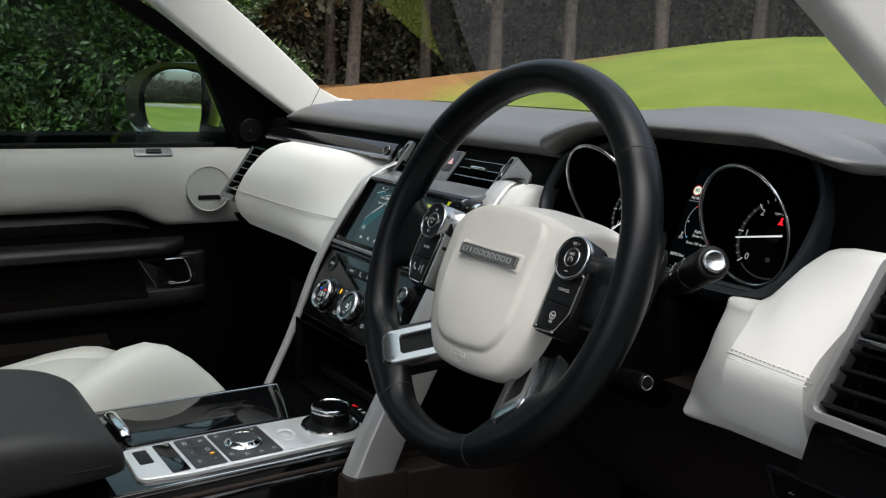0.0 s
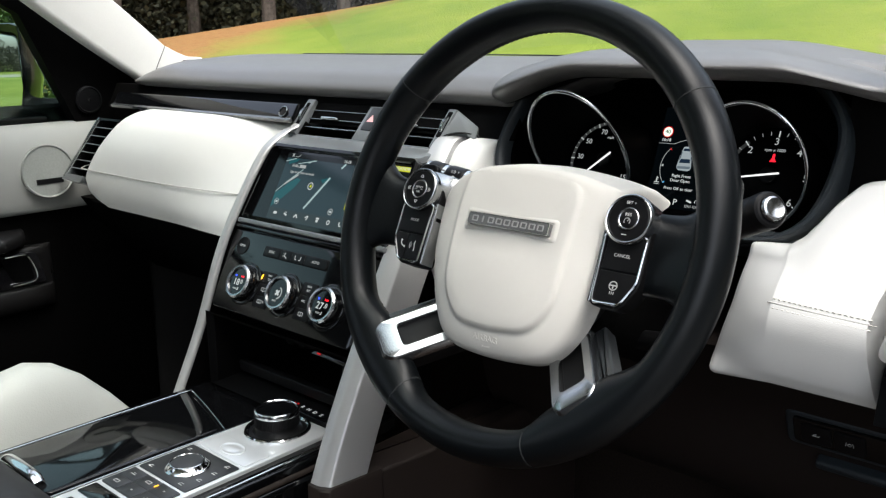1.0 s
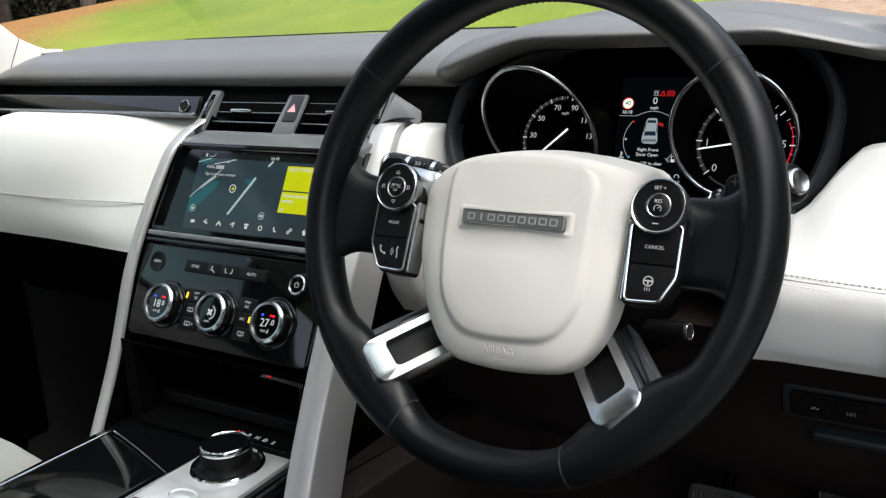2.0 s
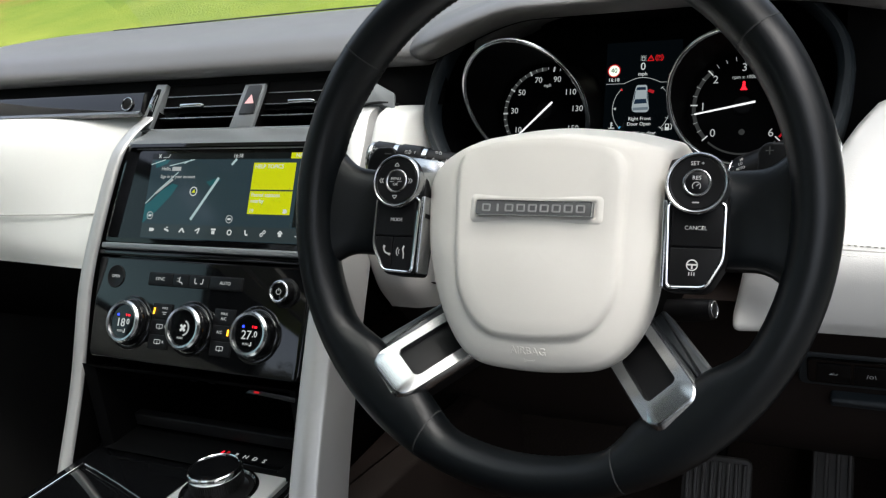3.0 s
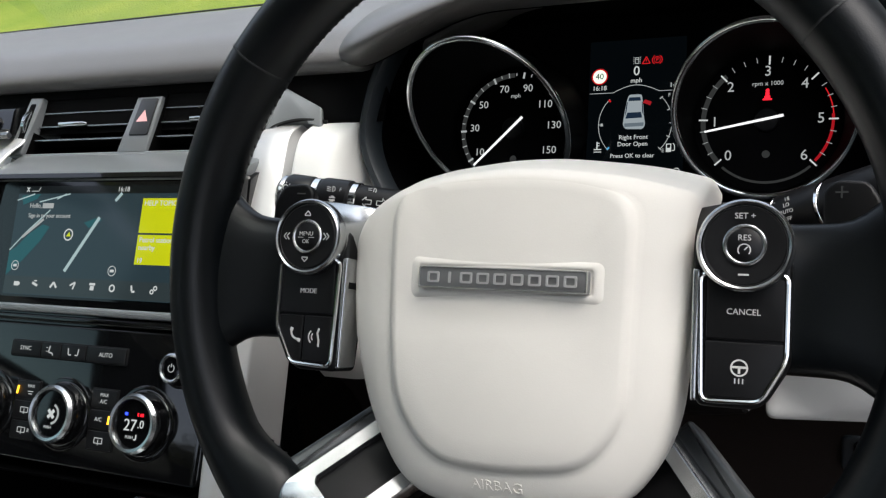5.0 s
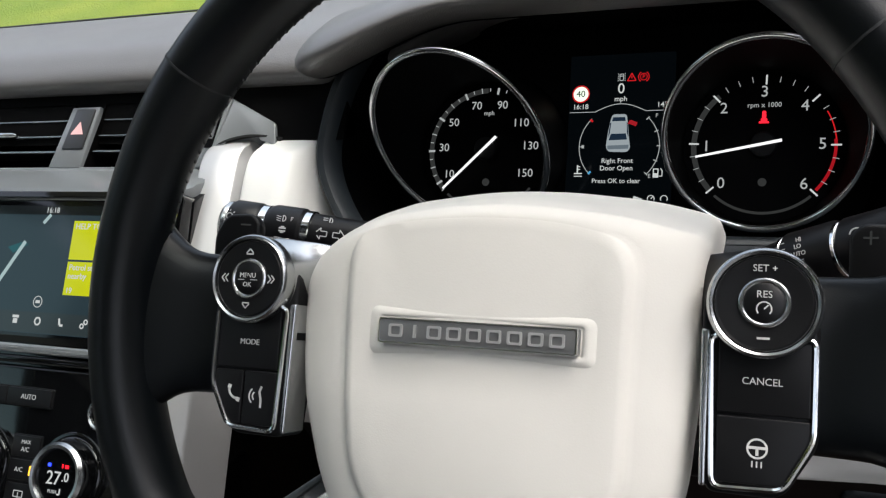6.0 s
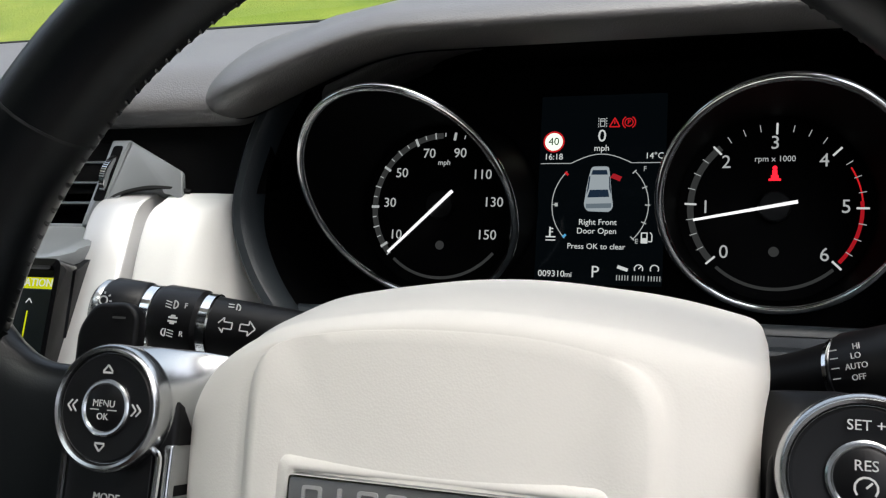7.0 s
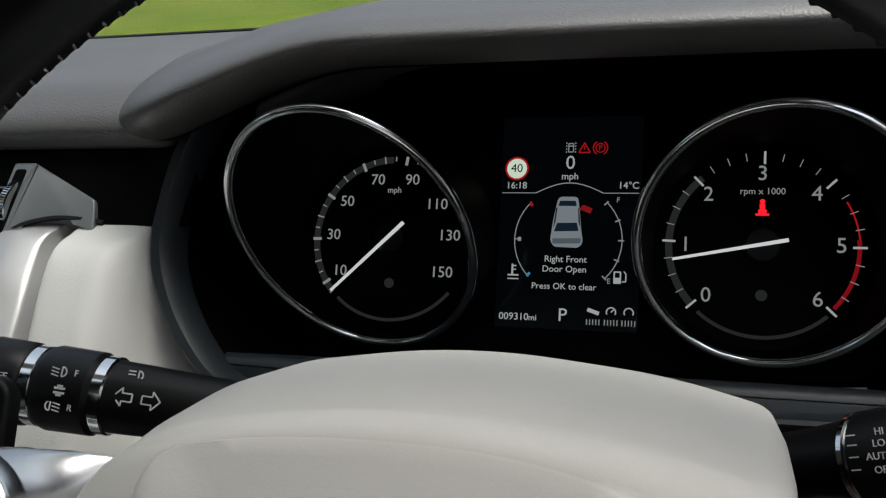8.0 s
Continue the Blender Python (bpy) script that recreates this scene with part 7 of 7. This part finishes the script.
part("side_rail", slab(Matrix.Identity(4), [(0.092, -0.45, 0.003), (0.108, -0.45, 0.003), (0.110, 0.02, 0.003), (0.096, 0.02, 0.003)], 0.905, 0.940, 0.006), gloss_black, console, "gloss black side rail")
part("chrome_line", tube([(0.0905, -0.30, 0.9565), (0.0925, -0.1, 0.9565), (0.090, 0.045, 0.9565)], 0.0016, 8), chrome, console)
part("chrome_line", tube([(-0.178, -0.27, 0.9565), (-0.176, -0.1, 0.9570), (-0.172, 0.012, 0.9570)], 0.0013, 8), chrome, console)
part("chrome_line", tube([(-0.168, 0.012, 0.9570), (-0.100, -0.008, 0.9570), (-0.034, -0.030, 0.9570)], 0.0013, 8), satin_silver, console)
part("chrome_line", tube([(-0.0335, -0.25, 0.9570), (-0.032, -0.1, 0.9570), (-0.028, 0.02, 0.9570)], 0.0011, 8), satin_silver, console)
lid = part("lid", slab(Matrix.Identity(4), [(-0.170, -0.245, 0.008), (-0.040, -0.245, 0.008), (-0.038, -0.036, 0.004), (-0.168, 0.004, 0.004)], 0.953, 0.9585, 0.0015), gloss_black, console, "gloss black sliding lid")
part("pull", sweep(bezier([(-0.146, -0.243, 0.9600), (-0.136, -0.243, 0.9655), (-0.105, -0.244, 0.9675), (-0.074, -0.243, 0.9655), (-0.064, -0.243, 0.9600)], 6), circle(0.0080, 16, 0.0060), (0, 0, 1)), chrome, lid, "rounded bright chrome pull")
strip = part("control_strip", slab(Matrix.Identity(4), [(-0.026, -0.258, 0.010), (0.067, -0.262, 0.014), (0.076, -0.20, 0.01), (0.074, 0.054, 0.008), (-0.026, 0.054, 0.006)], 0.953, 0.9600, 0.0018), brushed_panel, console, "brushed metal control strip")
TOP = basis((0.0, 0.0, 0.9600), (1, 0, 0), (0, 1, 0))
part("end_key", slab(TOP, rect(-0.012, -0.249, 0.028, -0.232, 0.003), -0.001, 0.0012, 0.0005), button_black, strip)
part("dark_recess", slab(TOP, rect(-0.021, -0.222, 0.068, -0.200, 0.003), -0.001, 0.0008, 0.0004), gloss_black, strip)
tile1 = part("switch_tile", slab(TOP, rect(-0.021, -0.195, 0.070, -0.155, 0.003), -0.001, 0.0012, 0.0005), tile_grey, strip, "dark grey tile of six switches")
for i in range(3):
    for j in range(2):
        c = (-0.006 + i * 0.030, -0.185 + j * 0.020)
        k = part("key", slab(TOP, rect(c[0] - 0.0145, c[1] - 0.0095, c[0] + 0.0145, c[1] + 0.0095, 0.0008), 0.001, 0.0016, 0.0003, steps=2), tile_grey, tile1)
        x, y = c
        marks = ([(x - 0.004, y - 0.0018, x + 0.004, y - 0.0018, 0.0008), (x - 0.004, y + 0.0018, x + 0.004, y + 0.0018, 0.0008), (x - 0.004, y - 0.0018, x - 0.004, y + 0.0018, 0.0008), (x + 0.004, y - 0.0018, x + 0.004, y + 0.0018, 0.0008)],
                 [(x - 0.0045, y - 0.001, x + 0.0045, y - 0.001, 0.0010), (x - 0.002, y + 0.0015, x + 0.002, y + 0.0015, 0.0008)], [(x - 0.0012, y, x + 0.0012, y, 0.0018)])[(2 * i + j) % 3]
        bars(TOP, marks, 0.0018, button_ink, k, "switch_mark")
bars(TOP, [(0.0375, -0.1665, 0.0375, -0.1615, 0.0018)], 0.0020, amber_glow, tile1, "amber_marker")
tile2 = part("terrain_tile", slab(TOP, rect(-0.021, -0.151, 0.070, -0.082, 0.003), -0.001, 0.0012, 0.0005), tile_grey, strip, "dark grey tile round the terrain dial")
TER = spot(TOP, 0.024, -0.118)
ter = part("terrain_dial", lathe(TER, [(0.0172, 0.001), (0.0172, 0.0080), (0.0166, 0.0086), (0.0120, 0.0088), (0.0001, 0.0088)], 48), tile_grey, strip, "low rotary terrain dial")
part("dial_ring", lathe(TER, [(0.0245, 0.0008), (0.0245, 0.0022), (0.0232, 0.0032), (0.0222, 0.0030), (0.0212, 0.0036), (0.0188, 0.0082), (0.0180, 0.0086), (0.0173, 0.0078), (0.0173, 0.0008)], 56, None, True), chrome, ter, "broad bright ring")
for x, y in ((0.058, -0.090), (0.060, -0.108), (0.060, -0.127), (0.052, -0.144), (-0.010, -0.142), (-0.012, -0.092)):
    bars(TOP, [(x - 0.0035, y - 0.0014, x + 0.0035, y - 0.0014, 0.0009), (x - 0.0035, y - 0.0014, x - 0.0015, y + 0.0018, 0.0008), (x - 0.0015, y + 0.0018, x + 0.0026, y + 0.0018, 0.0008)], 0.0013, button_ink, tile2, "mode_mark")
emb = part("emblem_plate", slab(TOP, rect(-0.020, -0.077, 0.070, -0.041, 0.003), -0.001, 0.0010, 0.0006), brushed_panel, strip, "plain metal plate with an oval emblem")
part("emblem", lathe(spot(TOP, 0.024, -0.059, 0.0008) @ Matrix.Diagonal((1.5, 1, 1, 1)), [(0.0125, 0), (0.0125, 0.0008), (0.0116, 0.0012), (0.0106, 0.0006), (0.0070, 0.0005), (0.0060, 0.0010), (0.0001, 0.0012)], 40), brushed_panel, emb)

plate2 = part("gear_plate", slab(TOP, [(-0.026, 0.0560, 0.002), (0.060, 0.0520, 0.003), (0.0640, 0.0740, 0.003), (-0.026, 0.0790, 0.003)], -0.004, 0.0030, 0.0008), gloss_black, console, "gloss black plate behind the gear selector")
part("plate_edge", tube([TOP @ Vector(p) for p in ((-0.026, 0.0795, 0.0028), (0.0645, 0.0745, 0.0028), (0.0610, 0.0515, 0.0028))], 0.0007, 6), satin_silver, plate2)
SEL = spot(TOP, 0.020, 0.008)
sel = thing("gear_selector", SEL.translation, "round rotary gear selector with a bright top ring", "gear selector")
part("base_ring", lathe(SEL, [(0.0400, -0.001), (0.0400, 0.0018), (0.0388, 0.0034), (0.0368, 0.0034), (0.0350, 0.0008), (0.0300, 0.0004)], 64), chrome, sel, "chrome base ring")
knob2 = part("knob", lathe(SEL, [(0.0345, 0.0009), (0.0300, 0.0014), (0.0272, 0.0050), (0.0262, 0.0085), (0.0262, 0.0205), (0.0268, 0.0220)], 64), satin_black, sel, "ribbed black barrel")


def ribs():
    bm = bmesh.new()
    for k in range(72):
        a = 2 * math.pi * k / 72
        m = SEL @ Matrix.Rotation(a, 4, "Z") @ Matrix.Translation((0.0262, 0, 0.0148))
        slab(m, [(-0.0003, -0.0006), (0.0008, -0.0003), (0.0008, 0.0003), (-0.0003, 0.0006)], -0.0062, 0.0055, 0, bm)
    return bm


part("ribbing", ribs(), satin_black, knob2)
part("top_ring", lathe(SEL, [(0.0268, 0.0220), (0.0272, 0.0245), (0.0262, 0.0272), (0.0248, 0.0280), (0.0240, 0.0272), (0.0240, 0.0220)], 64, None, True), chrome, knob2, "bright chrome ring")
part("top_face", lathe(SEL, [(0.0242, 0.022), (0.0242, 0.0266), (0.0200, 0.0274), (0.0001, 0.0280)], 48), gloss_black, knob2)
for k, word in enumerate("PRNDS"):
    lettering(word, 0.0080, spot(TOP, -0.015 + k * 0.0125, 0.0665 - k * 0.0008, 0.0036), red_ink if word == "P" else grey_ink, console, depth=0.0003)
bars(TOP, [(-0.0215, 0.0645, -0.0215, 0.0690, 0.0022)], 0.0036, red_glow, console, "red_marker")

part("armrest_plinth", box(XC - 0.11, -0.70, 0.94, XC + 0.11, -0.30, 0.985), matt_black, console)
rest = thing("armrest", (XC, -0.5, 0.95), "dark grey leather centre armrest", "armrest")


def armrest_mesh():
    loops = []
    for t in [0.0, 0.003, 0.010, 0.022, 0.040, 0.062, 0.088, 0.12, 0.16, 0.20, 0.24, 0.28] + spread(0.34, 1.0, 9):
        y = -0.280 - 0.44 * t
        grow = math.sqrt(max(0.0, 1 - (1 - min(1.0, t / 0.27)) ** 2))
        h = 0.985 + 0.066 * (0.16 + 0.84 * grow)
        w = 0.112 + 0.026 * grow
        loops.append([Vector((XC + 0.006 + p.x, y, p.y)) for p in rounded([(-w, 0.982, 0.012), (w, 0.982, 0.012), (w, h, 0.045), (-w, h, 0.045)], 6)])
    return rings(loops)


part("cushion", armrest_mesh(), armrest_leather, rest)
part("seam", tube(bezier([(XC + 0.139, -0.30, 1.00), (XC + 0.143, -0.45, 1.004), (XC + 0.143, -0.69, 1.004)], 6), 0.0010, 6), rubber_black, rest)

# ---- passenger seat ----
seat = thing("passenger_seat", (-0.44, -0.3, 0.56), "cream leather passenger seat with raised side bolsters", "car seat")


def cushion(x0, x1, y0, y1, top, crown, roll, horn=0.0):
    bm = bmesh.new()
    nx, ny = 18, 22
    rows = []
    for j in range(ny + 1):
        v = j / ny
        y = y0 + (y1 - y0) * v
        row = []
        for i in range(nx + 1):
            u = i / nx
            e = 1 - abs(2 * u - 1) ** 4
            f = 1 - max(0.0, (v - (1 - roll)) / roll) ** 2.2 if v > 1 - roll else 1.0
            row.append(bm.verts.new((x0 + (x1 - x0) * u, y, top + 0.11 * min(0.0, y - y1 + 0.22) - 0.16 + (0.16 + (crown + horn * math.exp(-((y + 0.13) / 0.14) ** 2)) * (1 - abs(2 * u - 1) ** 2.6)) * max(0, f) ** 0.5 * (0.55 + 0.45 * e))))
        rows.append(row)
    for a, b in zip(rows, rows[1:]):
        for i in range(nx):
            bm.faces.new((a[i], a[i + 1], b[i + 1], b[i]))
    geo = bmesh.ops.extrude_face_region(bm, geom=bm.faces[:])
    for vtx in (g for g in geo["geom"] if isinstance(g, bmesh.types.BMVert)):
        vtx.co.z = 0.72
    settle(bm)
    return bm


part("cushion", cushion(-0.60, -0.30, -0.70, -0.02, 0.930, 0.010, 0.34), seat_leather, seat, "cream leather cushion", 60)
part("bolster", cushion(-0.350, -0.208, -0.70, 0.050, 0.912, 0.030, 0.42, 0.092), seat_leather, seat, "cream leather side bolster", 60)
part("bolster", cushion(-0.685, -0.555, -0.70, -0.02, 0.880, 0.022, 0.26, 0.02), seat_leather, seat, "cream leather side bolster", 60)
part("base", box(-0.66, -0.68, 0.56, -0.24, -0.05, 0.74, edge=0.01), matt_black, seat)

# ---- passenger door ----
door = thing("door_1", (-0.77, -0.2, 0.6), "closed passenger door with cream upper trim and black lower trim", "car door", kind="structure")


def along_door(ys, prof, bm=None):
    return rings([[Vector((x, y, z)) for x, z in prof(y)] for y in ys], bm=bm)


def upper_profile(y):
    low = 1.150 - 0.036 * smooth(y, -0.06, 0.03)
    b = 0.006 * math.sin(math.pi * min(1.0, max(0.0, (y + 0.6) / 0.8)))
    line = spline2([(-0.800, 1.270), (-0.782, 1.272), (-0.764, 1.266), (-0.752 + b, 1.235), (-0.748 + b, 1.190), (-0.757 + b * 0.5, low + 0.010), (-0.772, low)], 4)
    return line + [(-0.82, low), (-0.82, 1.26)]


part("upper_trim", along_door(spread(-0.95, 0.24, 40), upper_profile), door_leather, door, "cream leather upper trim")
part("lower_trim", along_door(spread(-0.95, 0.30, 20), lambda y: [(-0.775, 1.155), (-0.772, 1.10), (-0.768, 0.95), (-0.770, 0.70), (-0.82, 0.60), (-0.83, 1.155)]), matt_black, door, "black lower trim")
part("gloss_band", along_door(spread(-0.95, -0.01, 20), lambda y: [(-0.771, 1.142 - 0.03 * smooth(y, -0.1, 0.0)), (-0.760, 1.128 - 0.02 * smooth(y, -0.1, 0.0)), (-0.770, 1.105), (-0.79, 1.10), (-0.79, 1.14)]), satin_black, door, "dark satin band")

def ledge_profile(y):
    """Padded ledge whose end rolls back into the door."""
    r = 1 - math.sqrt(max(0.0, 1 - max(0.0, y) / 0.0605))
    w = 0.066 * (1 - r) + 0.006
    return [(-0.785, 1.090)] + spline2([(-0.772, 1.090), (-0.772 + 0.75 * w, 1.091 - 0.005 * r), (-0.772 + 0.97 * w, 1.083 - 0.004 * r), (-0.772 + w, 1.073), (-0.772 + 0.93 * w, 1.065 + 0.004 * r), (-0.772 + 0.5 * w, 1.060 + 0.006 * r), (-0.772, 1.060)], 4) + [(-0.785, 1.060)]


def round_end(y):
    return 1 - math.sqrt(max(0.0, 1 - (max(0.0, y - 0.05) / 0.058) ** 2))


part("arm_ledge", along_door(spread(-0.95, 0.0, 12) + spread(0.006, 0.060, 14), ledge_profile), door_dark, door, "dark padded door armrest", 60)
part("lower_body", along_door(spread(-0.95, 0.05, 10) + spread(0.056, 0.108, 12), lambda y: [(-0.790, 1.058)] + spline2([(-0.772, 1.058), (-0.756 - 0.014 * round_end(y), 1.050), (-0.754 - 0.016 * round_end(y), 0.992), (-0.748 - 0.022 * round_end(y), 0.982), (-0.744 - 0.026 * round_end(y), 0.962), (-0.752 - 0.018 * round_end(y), 0.944), (-0.770, 0.938)], 4) + [(-0.790, 0.938)]), door_dark, door, "dark moulded door body", 60)
part("pocket_panel", slab(basis((-0.752, 0.0, 1.0), (0, 1, 0), (0, 0, 1)), [(-0.94, 0.049, 0.004), (-0.046, 0.049, 0.004), (-0.018, -0.030, 0.004), (-0.94, -0.040, 0.004)], -0.02, 0.0085, 0.003), door_cloth, door, "brown-black cloth insert")
part("map_pocket", along_door(spread(-0.95, -0.10, 10), lambda y: [(-0.768, 0.90), (-0.735, 0.885), (-0.730, 0.80), (-0.75, 0.70), (-0.77, 0.70)]), door_cloth, door)
HND = basis((-0.752, 0.028, 1.012), (0, 1, 0), (0, 0, 1))
esc = part("handle_cup", slab(HND, [(-0.066, 0.038, 0.002), (-0.028, -0.025, 0.003), (0.060, -0.022, 0.010), (0.045, 0.038, 0.012)], -0.02, 0.002, 0.002), smoked, door, "dark slate gloss handle surround")
part("plate_edge", tube([HND @ Vector((-0.0655, 0.0375, 0.002)), HND @ Vector((-0.0285, -0.0245, 0.002))], 0.0008, 6), satin_silver, esc)
part("handle_recess", slab(HND, [(-0.020, 0.034, 0.010), (0.000, -0.014, 0.008), (0.038, -0.014, 0.012), (0.028, 0.034, 0.010)], -0.01, 0.0032, 0.001), deep_black, esc)
part("door_handle", sweep(bezier([HND @ Vector((x, y, 0.006)) for x, y in ((-0.005, -0.0175), (0.018, -0.0170), (0.035, -0.0145), (0.0405, -0.006), (0.037, 0.012), (0.028, 0.031), (0.018, 0.035), (-0.012, 0.035))], 5), circle(0.0021, 8), (1, 0, 0)), chrome, esc, "chrome handle loop")
part("lock_button", lathe(basis((-0.766, 0.098, 1.004), (0, 1, 0), (0, 0, 1)), [(0.006, -0.004), (0.006, 0.003), (0.0001, 0.004)], 16), satin_silver, door)
SPK = basis((-0.7435, 0.108, 1.190), (0, 1, 0.0), (-0.08, 0, 1))
spk = part("speaker_grille", lathe(SPK, [(0.0480, -0.02), (0.0480, 0.002), (0.0465, 0.0035), (0.0450, 0.0030), (0.0440, 0.0012), (0.0001, 0.0020)], 64), speaker_cloth, door, "round grey speaker grille")
part("speaker_plate", slab(SPK, rect(-0.024, -0.022, 0.024, -0.013, 0.001), 0.001, 0.0034, 0.0005), button_black, spk, "small dark plate")
SWT = basis((-0.7625, 0.000, 1.2640), (0, 1, 0), (-0.72, 0, 0.70))
sws = part("seat_switch_plate", slab(SWT, rect(-0.038, -0.009, 0.038, 0.011, 0.003), -0.004, 0.0025, 0.001), slate_gloss, door, "slate memory switch plate")
part("switch", slab(SWT, rect(-0.014, -0.004, 0.016, 0.006, 0.002), 0.002, 0.006, 0.001), satin_black, sws)
part("belt_moulding", along_door(spread(-0.95, 0.19, 8), lambda y: [(-0.812, 1.262), (-0.812, 1.296), (-0.818, 1.303), (-0.832, 1.300), (-0.836, 1.262)]), gloss_black, door, "gloss black belt moulding outside the pane")
part("sill_rubber", along_door(spread(-0.95, 0.14, 6), lambda y: [(-0.800, 1.266), (-0.796, 1.280), (-0.806, 1.282), (-0.812, 1.266)]), rubber_black, door)


def yz_plate(points, x0, x1):
    bm = bmesh.new()
    a, b = [bm.verts.new((x0, y, z)) for y, z in points], [bm.verts.new((x1 + 0.0, y, z)) for y, z in points]
    bm.faces.new(a)
    bm.faces.new(b[::-1])
    for i in range(len(a)):
        j = (i + 1) % len(a)
        bm.faces.new((a[i], b[i], b[j], a[j]))
    settle(bm)
    return bm


sail = part("sail_panel", yz_plate([(0.185, 1.262), (0.36, 1.262), (0.42, 1.33), (0.25, 1.40), (0.16, 1.46), (-0.06, 1.585), (-0.40, 1.76), (-0.42, 1.74), (-0.070, 1.558), (0.098, 1.462), (0.125, 1.40)], -0.800, -0.770), matt_black, door, "black mirror sail and window frame")
TWE = basis((-0.768, 0.208, 1.309), (0, 1, 0), (0, 0, 1))
twe = part("tweeter", lathe(TWE, [(0.0250, -0.01), (0.0250, 0.004), (0.0225, 0.005), (0.0210, 0.002), (0.0080, 0.0035), (0.0001, 0.004)], 40), satin_black, door, "small round tweeter")
part("tweeter_pin", lathe(spot(TWE, 0, 0, 0.004), [(0.003, 0), (0.003, 0.001), (0.0001, 0.0012)], 12), satin_silver, twe)
pane = part("window_pane", yz_plate([(-0.95, 1.262), (0.185, 1.262), (0.125, 1.40), (0.098, 1.462), (-0.070, 1.558), (-0.42, 1.74), (-0.95, 1.78)], -0.801, -0.797), side_glass, door)
pane.visible_shadow = False
part("far_frame", yz_plate([(-0.99, 1.26), (-0.93, 1.26), (-0.93, 1.80), (-0.99, 1.80)], -0.82, -0.775), satin_black, door)

# ---- wing mirror ----
MIR = basis((-0.985, 0.084, 1.368), (0.866, 0.5, 0), (0.0, -0.02, 1))
wing = thing("wing_mirror", MIR.translation, "black-shelled wing mirror reflecting lawn, drive and sky", "wing mirror")
MO = [(0.123, 0.080, 0.01), (0.028, 0.080, 0.05), (-0.030, 0.071, 0.05), (-0.080, 0.046, 0.05), (-0.109, 0.006, 0.05), (-0.106, -0.036, 0.05), (-0.080, -0.076, 0.03), (0.078, -0.106, 0.02), (0.106, -0.096, 0.02), (0.123, -0.024, 0.02)]
MG = [(0.118, 0.062, 0.01), (0.045, 0.072, 0.04), (-0.018, 0.063, 0.04), (-0.066, 0.022, 0.03), (-0.066, -0.036, 0.03), (-0.049, -0.075, 0.014), (0.090, -0.097, 0.014), (0.106, -0.088, 0.014), (0.119, -0.050, 0.02)]
mo, mi = rounded(MO, 6), rounded(MG, 6)


def even(points, count=72):
    """The same outline as count points at even angles about its middle."""
    c = sum(points, Vector((0, 0))) / len(points)
    ring = sorted(points, key=lambda p: math.atan2(p.y - c.y, p.x - c.x))
    out = []
    for k in range(count):
        a = -math.pi + 2 * math.pi * k / count
        d = Vector((math.cos(a), math.sin(a)))
        for p, q in zip(ring, ring[1:] + ring[:1]):
            e = q - p
            den = d.x * e.y - d.y * e.x
            if abs(den) < 1e-12:
                continue
            r = ((p.x - c.x) * e.y - (p.y - c.y) * e.x) / den
            u = ((p.x - c.x) * d.y - (p.y - c.y) * d.x) / den
            if r > 0 and -1e-6 <= u <= 1.000001:
                out.append(c + d * r)
                break
    return out


eo, ei = even(mo), even(mi)
part("shell", rings([[MIR @ Vector((p.x * k, p.y * k, z)) for p in pts] for pts, z, k in ((eo, -0.11, 0.55), (eo, -0.09, 0.80), (eo, -0.05, 0.97), (eo, 0.0, 1.0), (eo, 0.004, 0.985), (ei, 0.002, 1.0), (ei, -0.008, 0.98))], caps=False), smoked, wing, "gloss black shell")
gm = sum(ei, Vector((0, 0))) / len(ei)
part("mirror_glass", rings([[MIR @ Vector((*(gm + (p - gm) * k), -0.003 - ((p - gm) * k).length_squared / 2.4)) for p in ei] for k in (1.0, 0.9, 0.8, 0.7, 0.6, 0.5, 0.4, 0.3, 0.2, 0.1, 0.02)]), mirror_glass, wing, "convex mirror glass", 180)
part("lower_trim", tube([MIR @ Vector((p.x * 1.01, p.y * 1.01, 0.001)) for p in eo if p.y < -0.055 and p.x < 0.10], 0.0045, 8), slate_gloss, wing, "pale lower edge trim")
part("arm", tube(bezier([MIR @ Vector((0.05, -0.08, -0.05)), (-0.90, 0.17, 1.285), (-0.81, 0.22, 1.285)], 6), 0.026, 10), smoked, wing)
